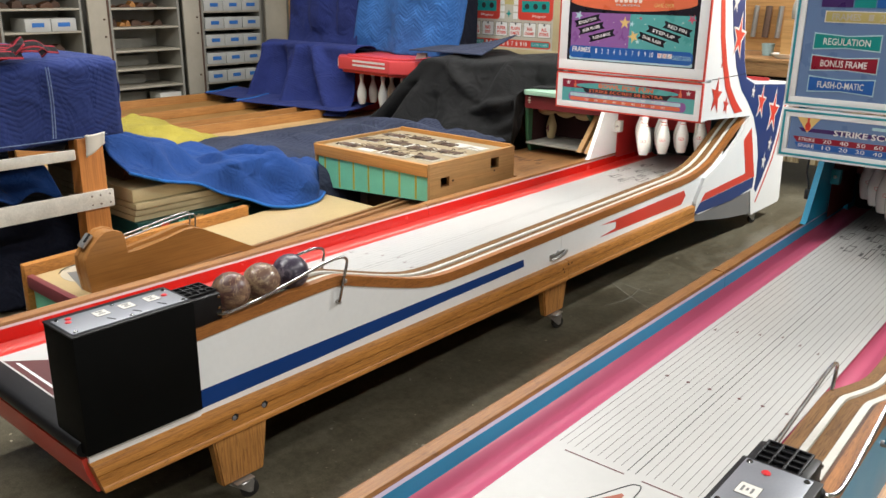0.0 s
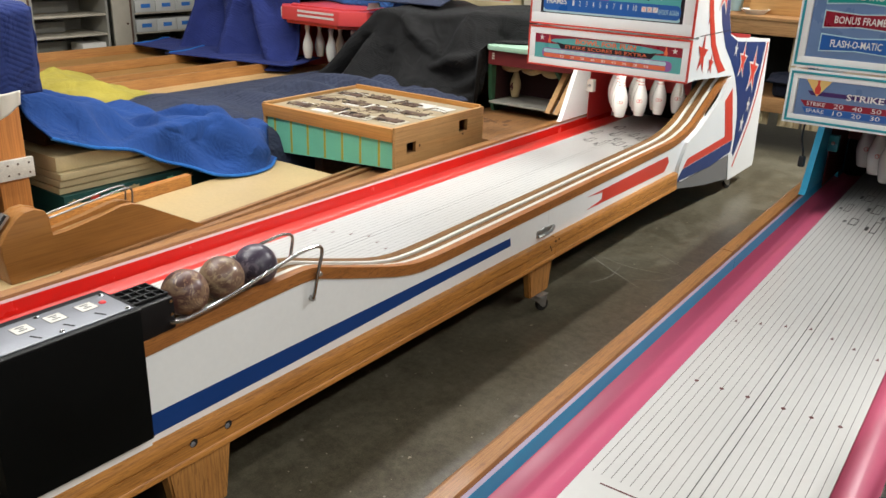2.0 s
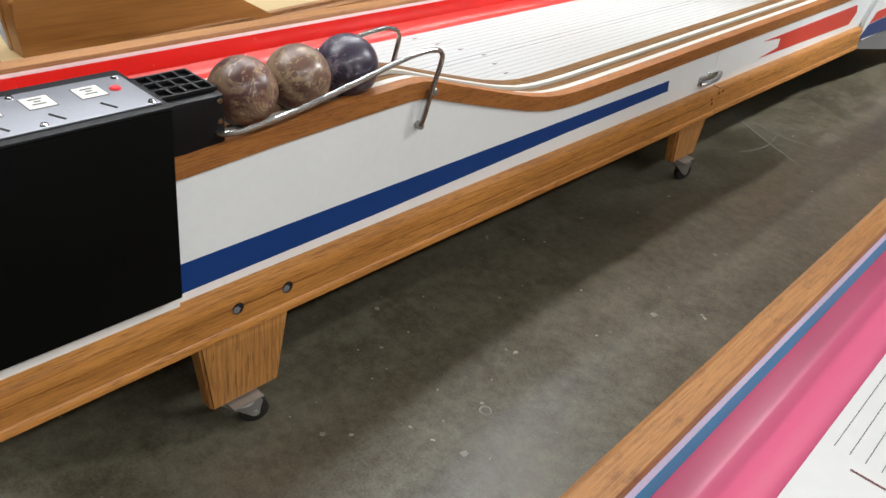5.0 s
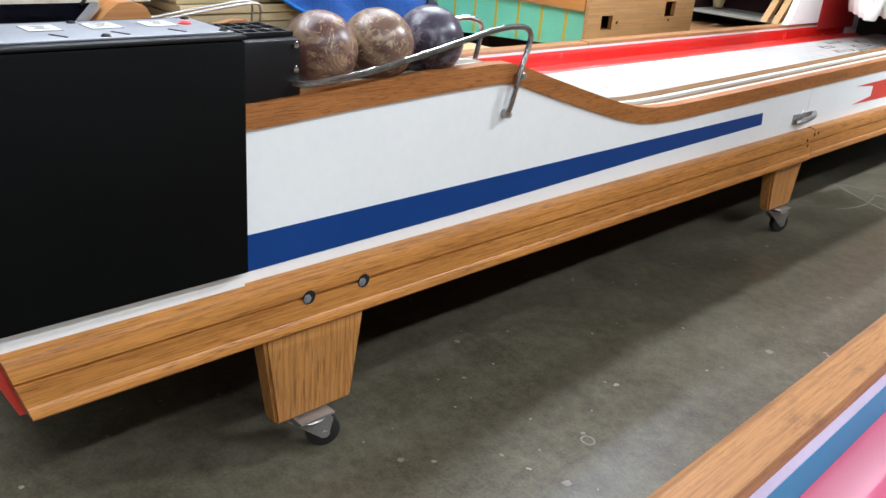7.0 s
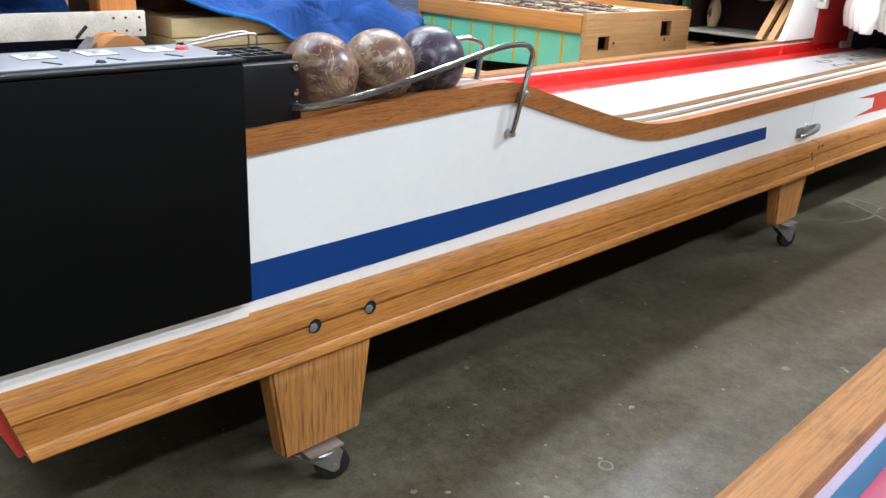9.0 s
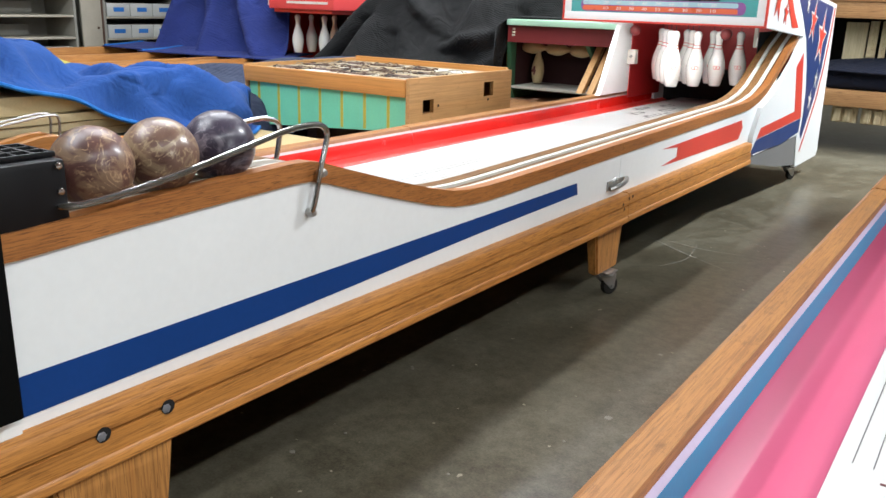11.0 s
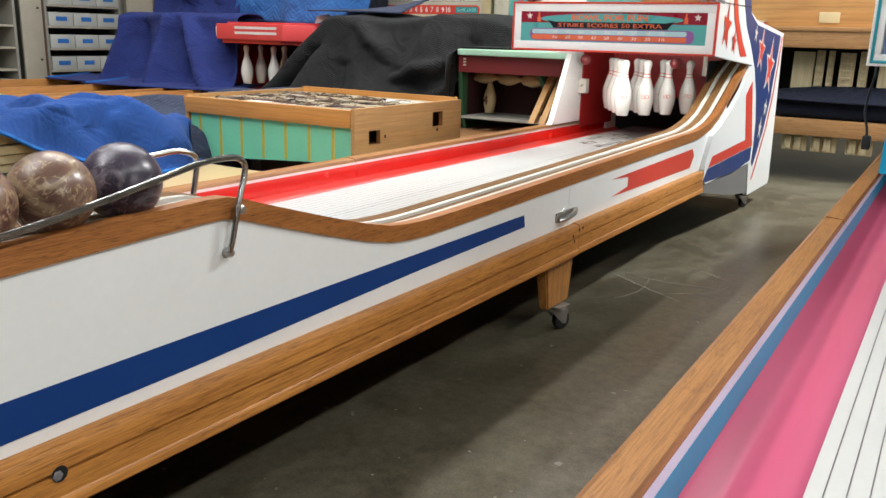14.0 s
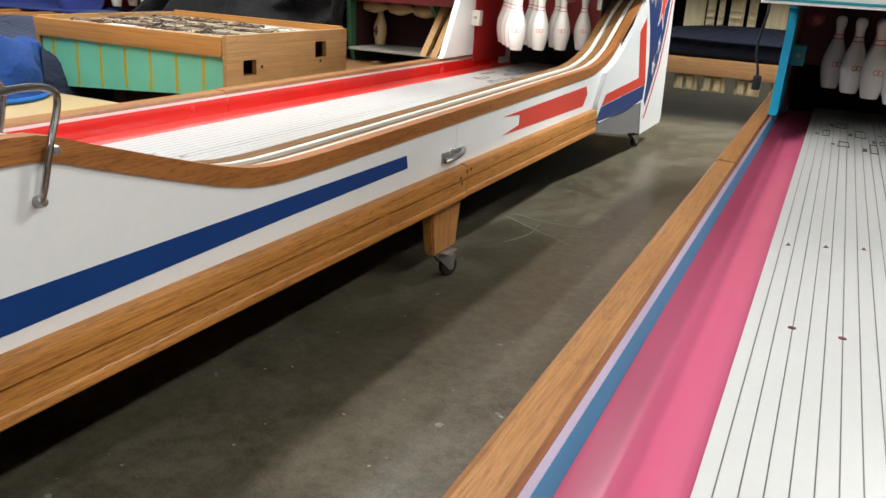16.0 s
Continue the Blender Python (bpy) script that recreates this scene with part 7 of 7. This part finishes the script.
rnd = random.Random(5)
for y0, y1, n in ((3.00, 3.70, 0), (3.955, 4.66, 1), (4.905, 5.62, 2)):
    shelves = [0.30, 0.463, 0.639, 0.815, 0.983, 1.154, 1.34] if n == 2 else [0.31, 0.48, 0.649, 0.816, 1.024, 1.195, 1.40] if n == 1 else [0.45, 0.65, 0.82, 1.01, 1.20, 1.40]
    cabinet(y0, y1, shelves, n != 1, n)
    for z in shelves:
        if n == 2 and z > 0.4 or n == 0 and z == 1.01:
            m = 3 if n == 2 else 2
            for i in range(m):
                w = 0.215
                a = (y0 + 0.035 if n == 2 else y1 - 0.50) + i * (w + 0.008)
                b = thing("storage_bin", (-5.6, a + w / 2, z), "white card storage bin with a strip of blue tape", "storage bin", "shelf bins")
                part("bin_box", box(-5.78, -5.50, a, a + w, z + 0.001, z + 0.108, 0.003), M["bin"], b)
                part("tape_label", box(-5.50, -5.4988, a + 0.06 + rnd.uniform(-0.01, 0.01), a + w - 0.055, z + 0.040, z + 0.075), M["tape"], b, smooth=0)
        else:
            if n == 1 and z < 1.0:
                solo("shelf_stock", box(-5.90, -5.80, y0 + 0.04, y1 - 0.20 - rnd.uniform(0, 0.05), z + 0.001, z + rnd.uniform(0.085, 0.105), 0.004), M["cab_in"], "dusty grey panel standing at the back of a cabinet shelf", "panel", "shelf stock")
                continue
            y = y0 + 0.04
            while y < y1 - 0.16:
                w, h, x = rnd.uniform(0.05, 0.13), rnd.uniform(0.025, 0.085), rnd.uniform(-5.72, -5.62)
                lump = [(y, z + 0.001), (y + w, z + 0.001), (y + w * rnd.uniform(0.8, 1.0), z + h * rnd.uniform(0.4, 0.8)), (y + w * rnd.uniform(0.4, 0.7), z + h), (y + w * 0.1, z + h * rnd.uniform(0.3, 0.9))]
                solo("shelf_stock", prism(lump, "x", x - rnd.uniform(0.06, 0.12), x, bevel=0.004), M[rnd.choice(("rust", "oak_dark", "rust", "cab_in", "oak_z"))], "dusty machine parts lying on a cabinet shelf", "parts", "shelf stock")
                y += w + rnd.uniform(0.0, 0.03)
solo("white_carton", box(-5.72, -5.53, 4.40, 4.63, 0.311, 0.40, 0.004), M["paper"], "flat white carton on a low cabinet shelf", "carton")
for i, (y0, w, x, mt) in enumerate(((5.72, 0.28, -5.55, "cab_grey"), (6.02, 0.10, -5.5, "pine_y"), (6.13, 0.25, -5.6, "pine_pale"))):
    solo("stacked_sheet", box(x - 0.04, x, y0, y0 + w, 0, 2.2, 0.003), M[mt], "tall board leaning by the cabinets", "board", "leaning boards")
sheet(20, 40, lambda u, v: Vector((-5.02 + u * 1.5, 5.75 + 0.03 * math.sin(u * 8), 0.005 + v * 2.3)), "moving_blanket", M["navy_cloth"], "dark navy blanket hung behind the machine heads", uvs=(1.5, 1.8))

# ---- workbench at the back ----
WB = thing("workbench", (0.6, 6.8, 0), "long timber workbench with a low shelf and plywood back", "workbench")
part("front_beam", box(-1.6, 3.2, 6.40, 6.44, 0.815, 0.912, 0.004), M["lumber"], WB)
part("worktop", box(-1.6, 3.2, 6.39, 7.15, 0.913, 0.937, 0.004), M["lumber"], WB)
part("back_board", box(-1.6, 3.2, 7.16, 7.18, 0.94, 2.1), M["plywood"], WB)
part("shelf_beam", box(-1.6, 3.2, 6.42, 6.46, 0.285, 0.385, 0.004), M["lumber"], WB)
part("shelf", box(-1.6, 3.2, 6.46, 7.14, 0.365, 0.384), M["lumber"], WB)
part("splash_board", box(-0.48, 3.2, 6.62, 6.64, 0.938, 1.22, 0.003), M["plywood"], WB)
for x in (-1.55, 0.75, 3.0):
    part("leg", box(x, x + 0.09, 6.47, 6.56, 0, 0.815), M["lumber"], WB)
    part("leg", box(x, x + 0.09, 7.03, 7.12, 0, 0.815), M["lumber"], WB)
part("outlet", box(-0.02, 0.10, 6.612, 6.619, 0.965, 1.03, 0.003), M["tan_board"], WB)
# added black sheet, makes the gaps between the boards dark
part("rear_panel", box(-1.6, 3.2, 7.145, 7.158, 0.30, 0.91), M["void"], WB, smooth=0)
solo("folded_blanket", box(-0.20, 0.98, 6.472, 6.58, 0.3845, 0.525, 0.05, seg=5), M["dark_cloth"], "dark folded moving blanket on the bench shelf", "blanket", "blankets on the bench shelf")
cloth(48, 24, lambda u, v: Vector((-0.19 + u * 1.16, 6.468 + 0.115 * math.sin(v * 1.57), 0.50 + 0.115 * math.sin(math.pi * min(1, 0.08 + 0.9 * u)) ** 0.45 * math.sin(0.25 + v * 1.32))), "moving_blanket", M["dark_cloth"], "dark moving blanket bundled on a folded one", (1.06, 1.06), 0.025, 17, uvs=(1.0, 0.4))
rnd = random.Random(11)
for i, (x, w) in enumerate(((-0.135, 0.125), (0.0, 0.05), (0.07, 0.035), (0.14, 0.085), (0.25, 0.05), (0.36, 0.12), (0.52, 0.09), (0.68, 0.12), (0.86, 0.10))):
    pb = thing("parts_board", (x, 7.3, 0), "pale pine parts board with rows of small blocks", "parts board", "boards under the bench")
    part("board", box(x, x + w, 6.60, 6.625, 0.385, 0.80 if i % 3 else 0.79, 0.003), M["board_pale"], pb)
    for j in range(0 if i % 5 == 0 else 5):
        part("block", box(x + w * 0.15, x + w * 0.8, 6.575, 6.60, 0.585 + j * 0.043, 0.600 + j * 0.043, 0.003), M["board_pale"], pb)
for i in range(6):
    x = -0.55 + i * 0.2 + rnd.uniform(-0.03, 0.03)
    pb = thing("parts_board", (x, 6.9, 0), "pale pine parts board stored below the bench shelf", "parts board", "boards under the bench")
    part("board", box(x, x + 0.15, 6.50, 6.53, 0.18, 0.3648, 0.003), M["board_pale"], pb)
    for j in range(2):
        part("block", box(x + 0.02 + j * 0.06, x + 0.06 + j * 0.06, 6.47, 6.50, 0.19, 0.27, 0.004), M["board_pale"], pb)
# things on the bench
solo("paper_cup", lathe([(0.0, 0.0), (0.038, 0.0), (0.05, 0.09), (0.047, 0.09), (0.036, 0.004), (0.0, 0.004)], (-0.62, 6.75, 0.9375), "z", 20), M["a_pale"], "pale green and white tub standing on the workbench", "tub")
solo("paper_plate", lathe([(0.0, 0.0), (0.06, 0.0), (0.10, 0.035), (0.097, 0.036), (0.058, 0.004), (0.0, 0.004)], (-0.42, 6.56, 0.9375), "z", 24), M["paper"], "white shallow bowl standing on the workbench", "bowl")
solo("cloth_roll", lathe([(0.0, -0.45), (0.10, -0.45), (0.105, -0.43), (0.105, 0.75), (0.10, 0.77), (0.0, 0.77)], (0.0, 6.78, 1.27), "x", 28), M["cab_in"], "thick grey roll of sheet lying above the bench", "roll")
solo("roll_rest", box(-0.5, 0.9, 6.70, 6.86, 0.938, 1.165), M["plywood"], "plywood rest under the grey roll", "rest", smooth=0)
for i in range(3):
    solo("hand_tool", tube([(-0.9 + i * 0.10, 7.14, 1.05), (-0.89 + i * 0.10, 7.14, 1.30)], 0.02 + 0.006 * (i % 2), 10), M["rust"] if i % 2 else M["zinc"], "hand tool hung on the plywood bench back", "hand tool", "hung tools")
cord = solo("power_cord", tube(curve_pts([(0.64, 3.68, 0.785), (0.612, 3.90, 0.772), (0.590, 4.12, 0.735), (0.572, 4.19, 0.66), (0.568, 4.20, 0.60), (0.582, 4.20, 0.545), (0.585, 4.20, 0.515)], 5), 0.0045, 8), M["ink"], "black power cord hanging from the cabinet", "cord")
part("plug", box(0.572, 0.600, 4.186, 4.214, 0.470, 0.520, 0.006), M["ink"], cord)
